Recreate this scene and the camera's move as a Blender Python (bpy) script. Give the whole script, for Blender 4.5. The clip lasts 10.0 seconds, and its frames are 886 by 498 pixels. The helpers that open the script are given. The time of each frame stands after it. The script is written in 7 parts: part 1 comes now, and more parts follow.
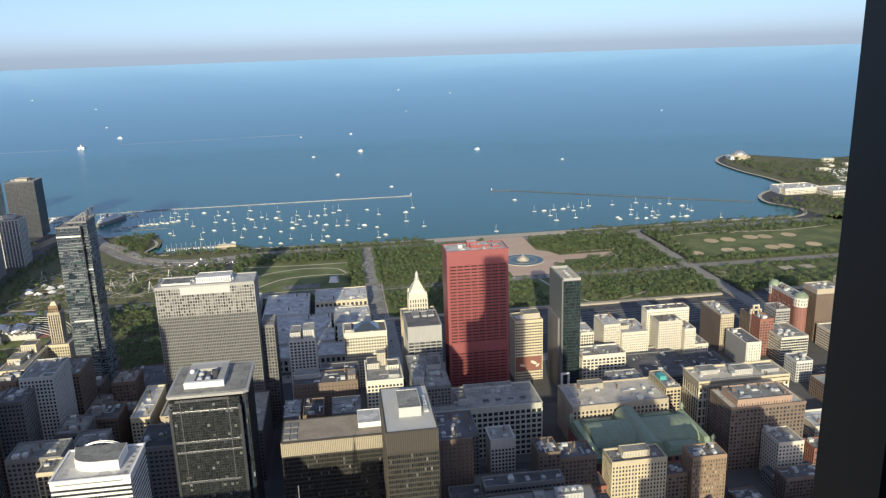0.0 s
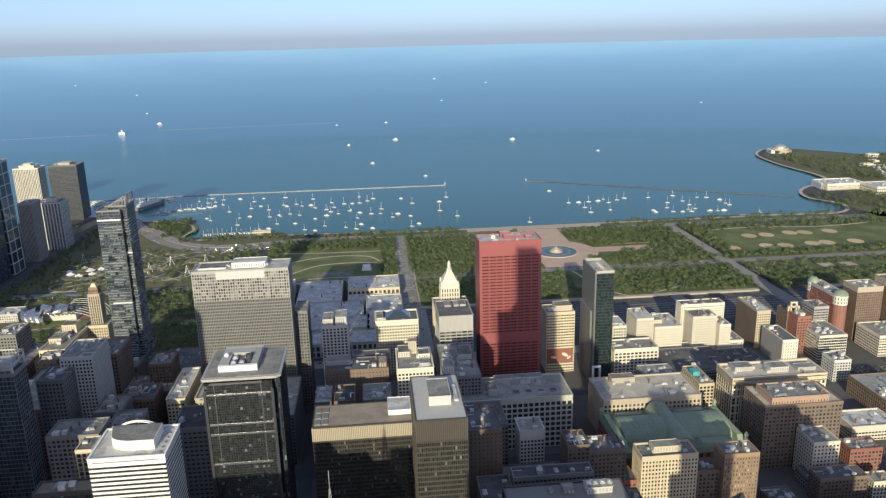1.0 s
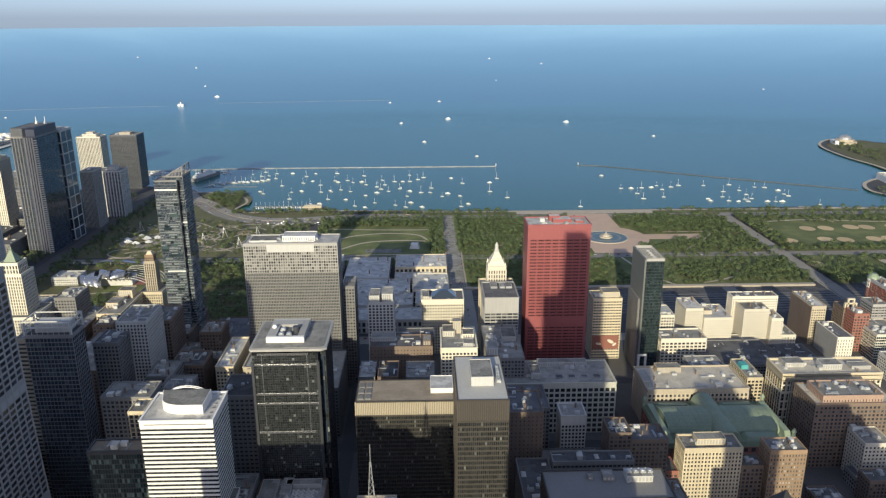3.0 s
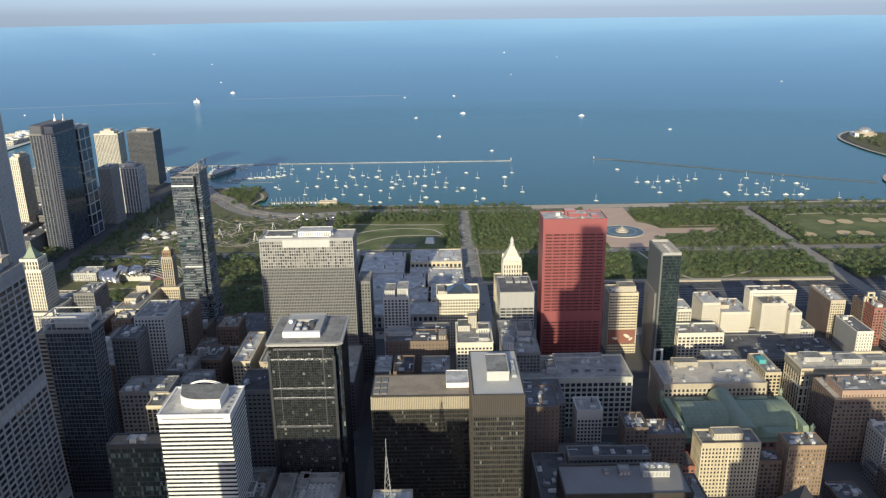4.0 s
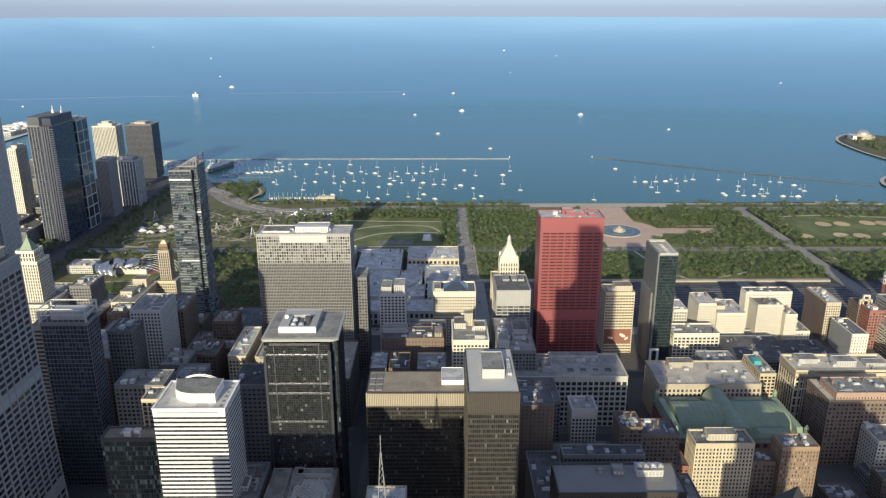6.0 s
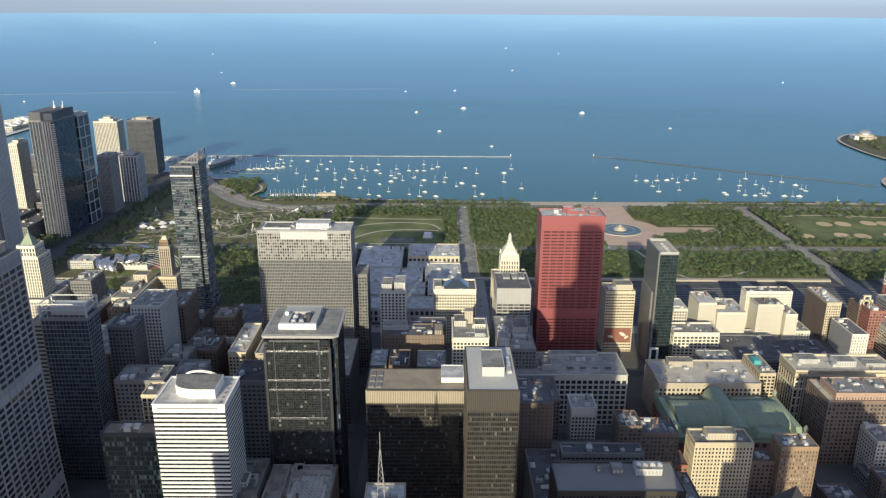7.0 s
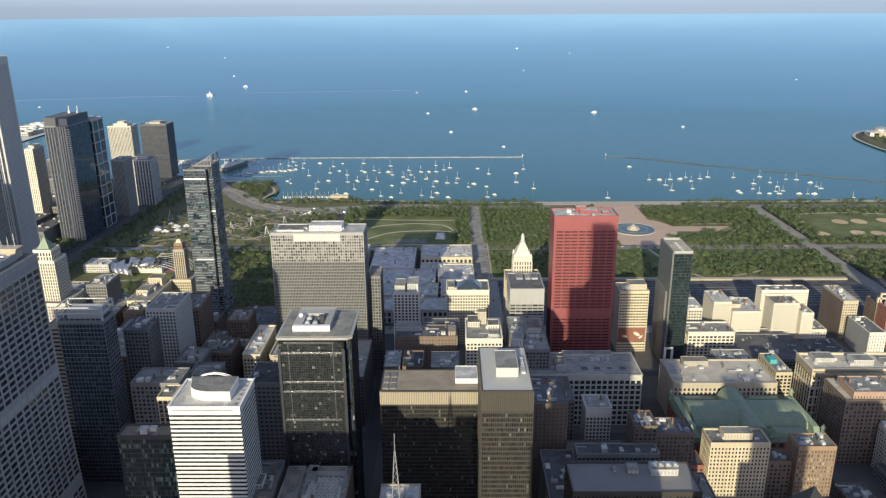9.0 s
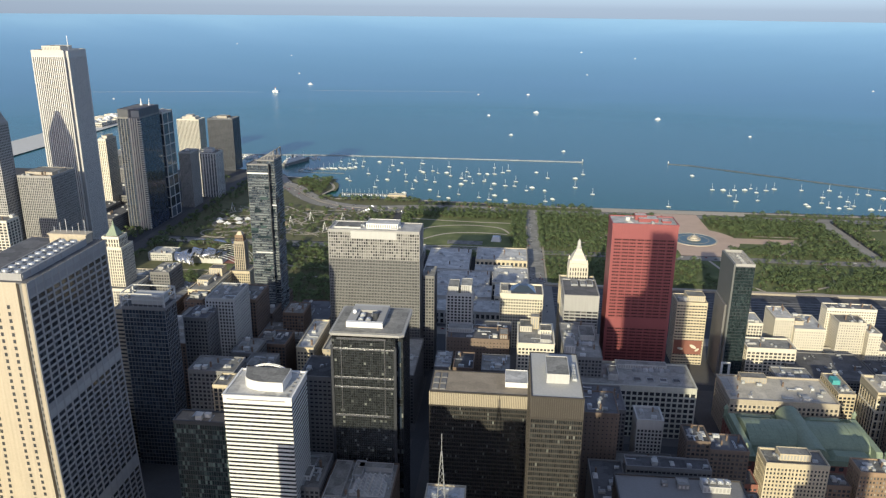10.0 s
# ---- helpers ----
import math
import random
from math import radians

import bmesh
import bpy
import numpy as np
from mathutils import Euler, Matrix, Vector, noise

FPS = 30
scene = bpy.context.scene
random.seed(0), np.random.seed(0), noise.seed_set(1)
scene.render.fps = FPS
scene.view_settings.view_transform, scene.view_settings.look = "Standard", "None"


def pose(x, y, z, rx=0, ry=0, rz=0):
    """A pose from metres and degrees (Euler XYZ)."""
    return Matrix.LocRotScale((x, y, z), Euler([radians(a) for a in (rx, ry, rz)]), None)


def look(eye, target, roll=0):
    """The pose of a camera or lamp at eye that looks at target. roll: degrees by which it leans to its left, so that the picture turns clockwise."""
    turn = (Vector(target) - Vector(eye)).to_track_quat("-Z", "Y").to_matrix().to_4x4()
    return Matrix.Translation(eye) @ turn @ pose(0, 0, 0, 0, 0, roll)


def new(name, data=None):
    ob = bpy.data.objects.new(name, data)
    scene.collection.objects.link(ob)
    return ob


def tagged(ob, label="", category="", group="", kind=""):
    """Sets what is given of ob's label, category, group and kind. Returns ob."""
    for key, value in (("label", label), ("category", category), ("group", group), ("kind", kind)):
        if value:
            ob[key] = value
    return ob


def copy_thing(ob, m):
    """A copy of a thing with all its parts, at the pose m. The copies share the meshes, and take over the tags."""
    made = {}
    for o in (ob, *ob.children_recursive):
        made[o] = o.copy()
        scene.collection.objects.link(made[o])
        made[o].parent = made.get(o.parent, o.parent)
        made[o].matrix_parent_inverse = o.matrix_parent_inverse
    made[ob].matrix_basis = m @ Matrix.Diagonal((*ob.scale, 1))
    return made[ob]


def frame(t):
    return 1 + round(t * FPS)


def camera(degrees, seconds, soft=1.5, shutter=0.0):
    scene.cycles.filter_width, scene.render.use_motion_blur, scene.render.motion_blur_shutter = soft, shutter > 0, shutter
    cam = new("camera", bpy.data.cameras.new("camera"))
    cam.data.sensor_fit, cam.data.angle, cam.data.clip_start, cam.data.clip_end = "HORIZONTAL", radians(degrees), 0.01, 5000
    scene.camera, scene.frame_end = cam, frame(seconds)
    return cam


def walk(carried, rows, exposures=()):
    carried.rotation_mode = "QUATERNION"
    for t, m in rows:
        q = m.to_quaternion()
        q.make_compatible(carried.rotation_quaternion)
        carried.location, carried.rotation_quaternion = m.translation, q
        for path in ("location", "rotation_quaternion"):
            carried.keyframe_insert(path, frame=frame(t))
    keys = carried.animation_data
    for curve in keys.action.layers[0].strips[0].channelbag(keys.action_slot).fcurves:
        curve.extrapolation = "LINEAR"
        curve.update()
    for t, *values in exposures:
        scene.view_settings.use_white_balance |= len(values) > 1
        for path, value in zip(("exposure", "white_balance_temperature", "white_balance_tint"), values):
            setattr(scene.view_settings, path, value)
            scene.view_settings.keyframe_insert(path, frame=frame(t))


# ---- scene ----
cam = camera(60.70, 10.0, soft=1.28)
# x runs south, y runs east towards the lake, z is up from street level
PATH = [
    (0, (-0.005, -0.214, 413.491), (13.083, 95.498, 387.647), -1.801),
    (0.5, (-0.127, -0.190, 413.492), (11.554, 95.586, 387.215), -1.523),
    (1, (-0.075, -0.167, 413.492), (8.639, 95.713, 386.453), -1.399),
    (1.5, (-0.072, -0.136, 413.496), (6.840, 95.672, 385.691), -1.032),
    (2, (-0.052, -0.116, 413.500), (5.029, 95.700, 385.332), -0.499),
    (2.5, (-0.039, -0.098, 413.506), (3.582, 95.588, 384.677), -0.180),
    (4, (0.062, 0.025, 413.508), (0.343, 95.395, 383.432), -0.822),
    (4.5, (0.073, 0.039, 413.508), (0.009, 95.374, 383.323), -0.831),
    (5, (0.089, 0.039, 413.507), (0.232, 95.346, 383.234), -0.715),
    (5.5, (0.114, 0.051, 413.507), (0.628, 95.339, 383.177), -0.363),
    (7, (0.163, 0.085, 413.502), (0.723, 95.244, 382.771), 0.357),
    (7.5, (0.159, 0.087, 413.501), (0.486, 95.206, 382.640), -0.056),
    (8, (0.108, 0.100, 413.501), (0.220, 95.199, 382.581), -0.246),
    (8.5, (0.034, 0.110, 413.501), (-0.162, 95.276, 382.786), -0.463),
    (9, (-0.066, 0.110, 413.499), (-1.164, 95.302, 382.884), -0.418),
    (9.5, (-0.130, 0.120, 413.498), (-4.725, 95.316, 383.221), -0.241),
    (10, (-0.130, 0.120, 413.498), (-8.517, 95.129, 383.035), 0.619),
]
EXPOSURES = [(t, stops, 6300, 6) for t, stops in ((0.0, 0.60), (1.0, 0.56), (2.0, 0.50), (4.0, 0.56), (5.0, 0.60), (7.5, 0.64), (9.5, 0.62), (10.0, 0.56))]
walk(cam, [(t, look(eye, target, roll)) for t, eye, target, roll in PATH], EXPOSURES)


# ---- light ----
SUN_AZ, SUN_EL = math.atan(0.207), radians(17.4)
sun_way = Vector((math.sin(SUN_AZ) * math.cos(SUN_EL), math.cos(SUN_AZ) * math.cos(SUN_EL), -math.sin(SUN_EL)))
sun = new("sun", bpy.data.lights.new("sun", "SUN"))
sun.data.energy, sun.data.angle, sun.data.color = 3.5, radians(0.5), (1.0, 0.88, 0.63)
sun.matrix_world = look((0, 0, 900), Vector((0, 0, 900)) + sun_way)
world = bpy.data.worlds.new("world")
scene.world = world
world.use_nodes = True
wn = world.node_tree
sky = wn.nodes.new("ShaderNodeTexSky")
sky.sky_type, sky.sun_disc = "NISHITA", False
sky.sun_elevation, sky.sun_rotation = SUN_EL, math.pi + SUN_AZ
sky.altitude, sky.air_density, sky.dust_density, sky.ozone_density = 400, 0.5, 1.4, 3.0
# clear sky under a thin, even summer haze
haze = wn.nodes.new("ShaderNodeVectorMath")
haze.operation = "MULTIPLY_ADD"
haze.inputs[1].default_value, haze.inputs[2].default_value = (0.108, 0.096, 0.092), (0.095, 0.108, 0.145)
wn.links.new(sky.outputs["Color"], haze.inputs[0])
wn.links.new(haze.outputs["Vector"], wn.nodes["Background"].inputs["Color"])
wn.nodes["Background"].inputs["Strength"].default_value = 1.0


# ---- materials ----
def material(name, color, rough=0.8, vary=0.25, grain=0.8, patch=0.05, bump=0.0, metal=0.0, streak=0.0, obj=0.12, dark=None, seams=0.0):
    """Two scales of variation, optional rain streaks, and a shift of tone from object to object."""
    m = bpy.data.materials.new(name)
    m.use_nodes = True
    nt = m.node_tree
    bsdf = nt.nodes["Principled BSDF"]
    bsdf.inputs["Roughness"].default_value, bsdf.inputs["Metallic"].default_value = rough, metal

    def node(kind, **kw):
        n = nt.nodes.new(kind)
        for k, v in kw.items():
            n.inputs[k].default_value = v
        return n

    def math_node(op, a, b):
        n = nt.nodes.new("ShaderNodeMath")
        n.operation = op
        for i, s in enumerate((a, b)):
            if isinstance(s, (int, float)):
                n.inputs[i].default_value = s
            else:
                nt.links.new(s, n.inputs[i])
        return n.outputs[0]

    co = nt.nodes.new("ShaderNodeTexCoord").outputs["Object"]
    fine, broad = node("ShaderNodeTexNoise", Scale=grain, Detail=4.0), node("ShaderNodeTexNoise", Scale=patch, Detail=3.0)
    nt.links.new(co, fine.inputs["Vector"])
    nt.links.new(co, broad.inputs["Vector"])
    tone = math_node("ADD", math_node("MULTIPLY", fine.outputs["Fac"], 0.5), math_node("MULTIPLY", broad.outputs["Fac"], 0.5))
    if streak:
        mp = nt.nodes.new("ShaderNodeMapping")
        mp.inputs["Scale"].default_value = (0.7, 0.7, 0.03)
        nt.links.new(co, mp.inputs["Vector"])
        st = node("ShaderNodeTexNoise", Scale=1.0, Detail=3.0)
        nt.links.new(mp.outputs["Vector"], st.inputs["Vector"])
        tone = math_node("ADD", math_node("MULTIPLY", tone, 1 - streak), math_node("MULTIPLY", st.outputs["Fac"], streak))
    if seams:
        # roofing laid in sheets of differing age
        cell = node("ShaderNodeTexVoronoi", Scale=0.11, Randomness=0.75)
        cell.distance = "CHEBYCHEV"
        nt.links.new(co, cell.inputs["Vector"])
        grey = nt.nodes.new("ShaderNodeSeparateColor")
        nt.links.new(cell.outputs["Color"], grey.inputs[0])
        tone = math_node("ADD", tone, math_node("MULTIPLY", math_node("SUBTRACT", grey.outputs[0], 0.5), seams))
    info = nt.nodes.new("ShaderNodeObjectInfo").outputs["Random"]
    gain = math_node("ADD", math_node("MULTIPLY", math_node("SUBTRACT", tone, 0.5), vary * 4), math_node("ADD", math_node("MULTIPLY", info, obj * 2), 1 - obj))
    mix = nt.nodes.new("ShaderNodeVectorMath")
    mix.operation = "SCALE"
    mix.inputs[0].default_value = color
    nt.links.new(gain, mix.inputs["Scale"])
    last = mix.outputs[0]
    if dark:
        ramp = nt.nodes.new("ShaderNodeMapRange")
        ramp.inputs["From Min"].default_value, ramp.inputs["From Max"].default_value = 0.42, 0.6
        nt.links.new(broad.outputs["Fac"], ramp.inputs["Value"])
        mm = nt.nodes.new("ShaderNodeMix")
        mm.data_type = "RGBA"
        nt.links.new(ramp.outputs[0], mm.inputs["Factor"])
        mm.inputs[6].default_value = (*dark, 1)
        nt.links.new(last, mm.inputs[7])
        last = mm.outputs[2]
    nt.links.new(last, bsdf.inputs["Base Color"])
    if bump:
        b = node("ShaderNodeBump", Strength=bump, Distance=0.3)
        nt.links.new(fine.outputs["Fac"], b.inputs["Height"])
        nt.links.new(b.outputs["Normal"], bsdf.inputs["Normal"])
    return m


def glazing(name, color, pale, share=0.25, rough=0.12, coat=0.5):
    """Window glass: each pane takes its own tone; pale ones are blinds behind, on mirror glass painted glints."""
    m = bpy.data.materials.new(name)
    m.use_nodes = True
    nt = m.node_tree
    bsdf = nt.nodes["Principled BSDF"]
    rnd = nt.nodes.new("ShaderNodeNewGeometry").outputs["Random Per Island"]
    ramp = nt.nodes.new("ShaderNodeValToRGB")
    ramp.color_ramp.interpolation = "LINEAR"
    e = ramp.color_ramp.elements
    e[0].position, e[0].color = 0.0, (*[c * 0.6 for c in color], 1)
    e[1].position, e[1].color = 1.0, (*pale, 1)
    mid = e.new(1 - share)
    mid.color = (*[c * 1.3 for c in color], 1)
    nt.links.new(rnd, ramp.inputs["Fac"])
    nt.links.new(ramp.outputs["Color"], bsdf.inputs["Base Color"])
    bsdf.inputs["Roughness"].default_value = rough
    bsdf.inputs["IOR"].default_value = 1.5
    bsdf.inputs["Specular IOR Level"].default_value = coat
    return m


M = {
    "white": material("white_stone", (0.64, 0.59, 0.49), 0.7, 0.12, streak=0.4),
    "ivory": material("ivory_terracotta", (0.72, 0.66, 0.53), 0.6, 0.12, streak=0.4),
    "sienna": material("tan_brown_brick", (0.29, 0.20, 0.13), 0.85, 0.2, streak=0.3),
    "bright": material("white_aluminium", (0.80, 0.78, 0.74), 0.45, 0.05, obj=0.02),
    "cream": material("cream_terracotta", (0.56, 0.48, 0.34), 0.7, 0.15, streak=0.4),
    "tan": material("tan_limestone", (0.44, 0.38, 0.29), 0.8, 0.18, streak=0.4),
    "grey": material("grey_concrete", (0.36, 0.35, 0.33), 0.8, 0.16, streak=0.4),
    "panel": material("grey_metal_panels", (0.15, 0.158, 0.15), 0.5, 0.1),
    "rib": material("ribbed_grey_concrete", (0.215, 0.21, 0.20), 0.8, 0.12, streak=0.4),
    "pale": material("pale_grey_concrete", (0.52, 0.51, 0.48), 0.8, 0.14, streak=0.4),
}
M.update({
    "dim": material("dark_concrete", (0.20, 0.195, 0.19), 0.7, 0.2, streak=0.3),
    "slate": material("slate_steel", (0.08, 0.086, 0.10), 0.5, 0.2),
    # courthouse plant floors: sunlight painted into the ribs, shade into the wall behind
    "louvre": material("sunlit_bronze_louvres", (0.38, 0.33, 0.245), 0.6, 0.15, streak=0.5),
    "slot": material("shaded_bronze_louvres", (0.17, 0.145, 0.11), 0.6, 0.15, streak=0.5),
    "bronze_rib": material("brown_bronze_ribs", (0.08, 0.07, 0.06), 0.5, 0.12, streak=0.4),
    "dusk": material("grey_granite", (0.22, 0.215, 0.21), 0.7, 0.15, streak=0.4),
    "terra": material("weathered_terracotta", (0.50, 0.49, 0.42), 0.8, 0.2, streak=0.4),
    "umber": material("dark_brown_brick", (0.18, 0.135, 0.105), 0.85, 0.25, streak=0.4),
    # brown brick with direct sun painted into a pinker tone
    "rose": material("sunlit_brick", (0.36, 0.25, 0.19), 0.85, 0.2, streak=0.3),
    "chase": material("grey_flecked_granite", (0.33, 0.325, 0.32), 0.7, 0.12, streak=0.4),
    "sill": material("pale_green_grey_spandrels", (0.19, 0.215, 0.215), 0.5, 0.15, obj=0.2),
    "granite": material("white_granite", (0.58, 0.56, 0.53), 0.6, 0.08, streak=0.5),
    "bronze": material("bronze_steel", (0.068, 0.060, 0.052), 0.5, 0.12, metal=0.2),
})
M.update({
    "black": material("black_steel", (0.050, 0.053, 0.060), 0.4, 0.2),
    "red": material("red_painted_steel", (0.275, 0.080, 0.080), 0.5, 0.1, streak=0.3, obj=0.02),
    "brick": material("red_brick", (0.27, 0.115, 0.085), 0.85, 0.2, streak=0.3),
    "brown": material("brown_brick", (0.19, 0.135, 0.10), 0.85, 0.22, streak=0.3),
    "copper": material("green_copper", (0.225, 0.275, 0.19), 0.6, 0.25, patch=0.1, streak=0.4),
    "roof": material("gravel_roof", (0.22, 0.215, 0.20), 0.95, 0.4, grain=0.6, patch=0.12, obj=0.35, seams=0.3),
    "roof_dark": material("tar_roof", (0.10, 0.10, 0.105), 0.9, 0.35, grain=0.5, patch=0.1, obj=0.3, seams=0.35),
    "roof_tan": material("brown_gravel_roof", (0.26, 0.22, 0.17), 0.95, 0.25, grain=0.6, patch=0.08, seams=0.25),
    "roof_beige": material("beige_gravel_roof", (0.47, 0.43, 0.36), 0.95, 0.25, grain=0.6, patch=0.08, seams=0.25),
    "roof_white": material("white_membrane_roof", (0.46, 0.45, 0.43), 0.8, 0.3, grain=0.5, patch=0.1, seams=0.35),
    "metal": material("galvanised_metal", (0.48, 0.49, 0.50), 0.45, 0.2, metal=0.5, obj=0.25),
})
M.update({
    "unit": material("painted_plant_metal", (0.40, 0.41, 0.41), 0.6, 0.2, obj=0.35),
    "asphalt": material("asphalt", (0.055, 0.056, 0.06), 0.9, 0.25, grain=0.4, patch=0.02),
    "road": material("worn_road", (0.26, 0.245, 0.22), 0.9, 0.2, grain=0.3, patch=0.03),
    "paving": material("pavement_concrete", (0.095, 0.092, 0.09), 0.9, 0.25, grain=0.5, patch=0.05),
    "path": material("pale_path", (0.42, 0.37, 0.30), 0.9, 0.15, grain=0.5, patch=0.05),
    "pink": material("pink_gravel", (0.47, 0.345, 0.265), 0.9, 0.14, grain=0.4, patch=0.04),
    "sand": material("infield_sand", (0.51, 0.395, 0.235), 0.95, 0.12, grain=0.4, patch=0.1),
    "grass": material("lawn", (0.135, 0.155, 0.058), 0.95, 0.28, grain=0.25, patch=0.02, dark=(0.092, 0.113, 0.040)),
    "scrub": material("scrub", (0.115, 0.115, 0.055), 0.95, 0.4, grain=0.15, patch=0.03),
    "leaf": material("leaves", (0.13, 0.176, 0.07), 0.8, 0.22, grain=0.5, patch=0.03, obj=0.2),
})
M.update({
    "bark": material("bark", (0.09, 0.065, 0.045), 0.9, 0.3),
    "boat": material("white_boat_paint", (0.72, 0.72, 0.71), 0.4, 0.05),
    "rock": material("breakwater_stone", (0.33, 0.34, 0.36), 0.9, 0.3, grain=0.4, patch=0.1),
    "teal": material("teal_canvas", (0.08, 0.36, 0.36), 0.7, 0.1),
    "steel": material("brushed_steel", (0.60, 0.60, 0.62), 0.25, 0.05, metal=0.9),
    "frame": material("black_window_frame", (0.012, 0.012, 0.014), 0.5, 0.2),
    "rubber": material("tyre_rubber", (0.02, 0.02, 0.02), 0.8, 0.1),
})
G = {
    "dark": glazing("dark_window_glass", (0.055, 0.058, 0.064), (0.20, 0.19, 0.17), 0.22),
    "blinds": glazing("window_glass_with_blinds", (0.03, 0.03, 0.033), (0.30, 0.285, 0.26), 0.75),
    "sheer": glazing("smooth_blue_glass", (0.030, 0.042, 0.065), (0.045, 0.06, 0.09), 0.3, 0.05, 0.7),
    "black": glazing("black_window_glass", (0.034, 0.037, 0.044), (0.085, 0.088, 0.09), 0.15),
    "blue": glazing("blue_window_glass", (0.035, 0.048, 0.066), (0.11, 0.13, 0.145), 0.2, 0.08, 0.8),
    "teal": glazing("teal_window_glass", (0.024, 0.036, 0.042), (0.085, 0.13, 0.12), 0.3, 0.06, 0.6),
    # pale teal panes carry reflections in their base colour
    "spangle": glazing("teal_spangled_glass", (0.022, 0.036, 0.038), (0.20, 0.27, 0.24), 0.3, 0.06, 0.6),
    "green": glazing("dark_green_glass", (0.020, 0.032, 0.034), (0.045, 0.065, 0.066), 0.2, 0.06, 0.6),
    "pale": glazing("pale_window_glass", (0.10, 0.10, 0.10), (0.45, 0.42, 0.36), 0.4),
    "red": glazing("red_tinted_glass", (0.045, 0.017, 0.018), (0.10, 0.04, 0.04), 0.2, 0.3, 0.3),
}


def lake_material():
    """Water that mirrors the sky near the shore and pales with distance, horizon haze put into its colour; gusts
    roughen it in long patches.
    """
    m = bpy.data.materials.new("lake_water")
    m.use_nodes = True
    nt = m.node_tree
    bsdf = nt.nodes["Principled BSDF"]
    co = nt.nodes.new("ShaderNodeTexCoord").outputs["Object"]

    def noise(stretch, scale, detail):
        mp = nt.nodes.new("ShaderNodeMapping")
        mp.inputs["Scale"].default_value = stretch
        nt.links.new(co, mp.inputs["Vector"])
        n = nt.nodes.new("ShaderNodeTexNoise")
        n.inputs["Scale"].default_value, n.inputs["Detail"].default_value = scale, detail
        nt.links.new(mp.outputs["Vector"], n.inputs["Vector"])
        return n.outputs["Fac"]

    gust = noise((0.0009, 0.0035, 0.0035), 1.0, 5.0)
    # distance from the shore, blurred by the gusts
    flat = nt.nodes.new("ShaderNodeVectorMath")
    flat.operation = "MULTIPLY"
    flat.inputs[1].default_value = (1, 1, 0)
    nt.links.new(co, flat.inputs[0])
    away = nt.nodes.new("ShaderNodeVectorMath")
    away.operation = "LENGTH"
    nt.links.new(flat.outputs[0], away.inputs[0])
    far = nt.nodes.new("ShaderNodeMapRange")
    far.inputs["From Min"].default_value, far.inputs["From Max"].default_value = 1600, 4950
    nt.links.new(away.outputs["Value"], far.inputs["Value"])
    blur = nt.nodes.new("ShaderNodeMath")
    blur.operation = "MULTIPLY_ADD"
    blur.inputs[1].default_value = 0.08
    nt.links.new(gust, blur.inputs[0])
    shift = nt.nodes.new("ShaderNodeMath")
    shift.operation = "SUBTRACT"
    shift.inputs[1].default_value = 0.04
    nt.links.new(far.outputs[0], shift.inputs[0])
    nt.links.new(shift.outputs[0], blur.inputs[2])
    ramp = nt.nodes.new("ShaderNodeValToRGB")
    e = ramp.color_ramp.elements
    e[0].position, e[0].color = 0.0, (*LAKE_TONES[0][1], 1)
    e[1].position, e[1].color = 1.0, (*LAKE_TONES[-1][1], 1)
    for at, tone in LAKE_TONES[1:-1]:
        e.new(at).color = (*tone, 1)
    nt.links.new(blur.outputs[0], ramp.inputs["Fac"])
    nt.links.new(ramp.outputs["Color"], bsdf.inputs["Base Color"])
    b = nt.nodes.new("ShaderNodeBump")
    b.inputs["Strength"].default_value, b.inputs["Distance"].default_value = 0.3, 1.0
    nt.links.new(noise((1, 1, 1), 0.12, 4.0), b.inputs["Height"])
    nt.links.new(b.outputs["Normal"], bsdf.inputs["Normal"])
    bsdf.inputs["Roughness"].default_value = 0.22
    bsdf.inputs["IOR"].default_value = 1.33
    return m


# far stops are paler: sky sheen and haze put into the base colour
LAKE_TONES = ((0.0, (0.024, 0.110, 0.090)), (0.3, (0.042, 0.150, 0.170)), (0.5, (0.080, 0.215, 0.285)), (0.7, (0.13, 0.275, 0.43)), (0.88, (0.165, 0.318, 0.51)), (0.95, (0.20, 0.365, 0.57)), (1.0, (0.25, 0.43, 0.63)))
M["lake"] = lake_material()


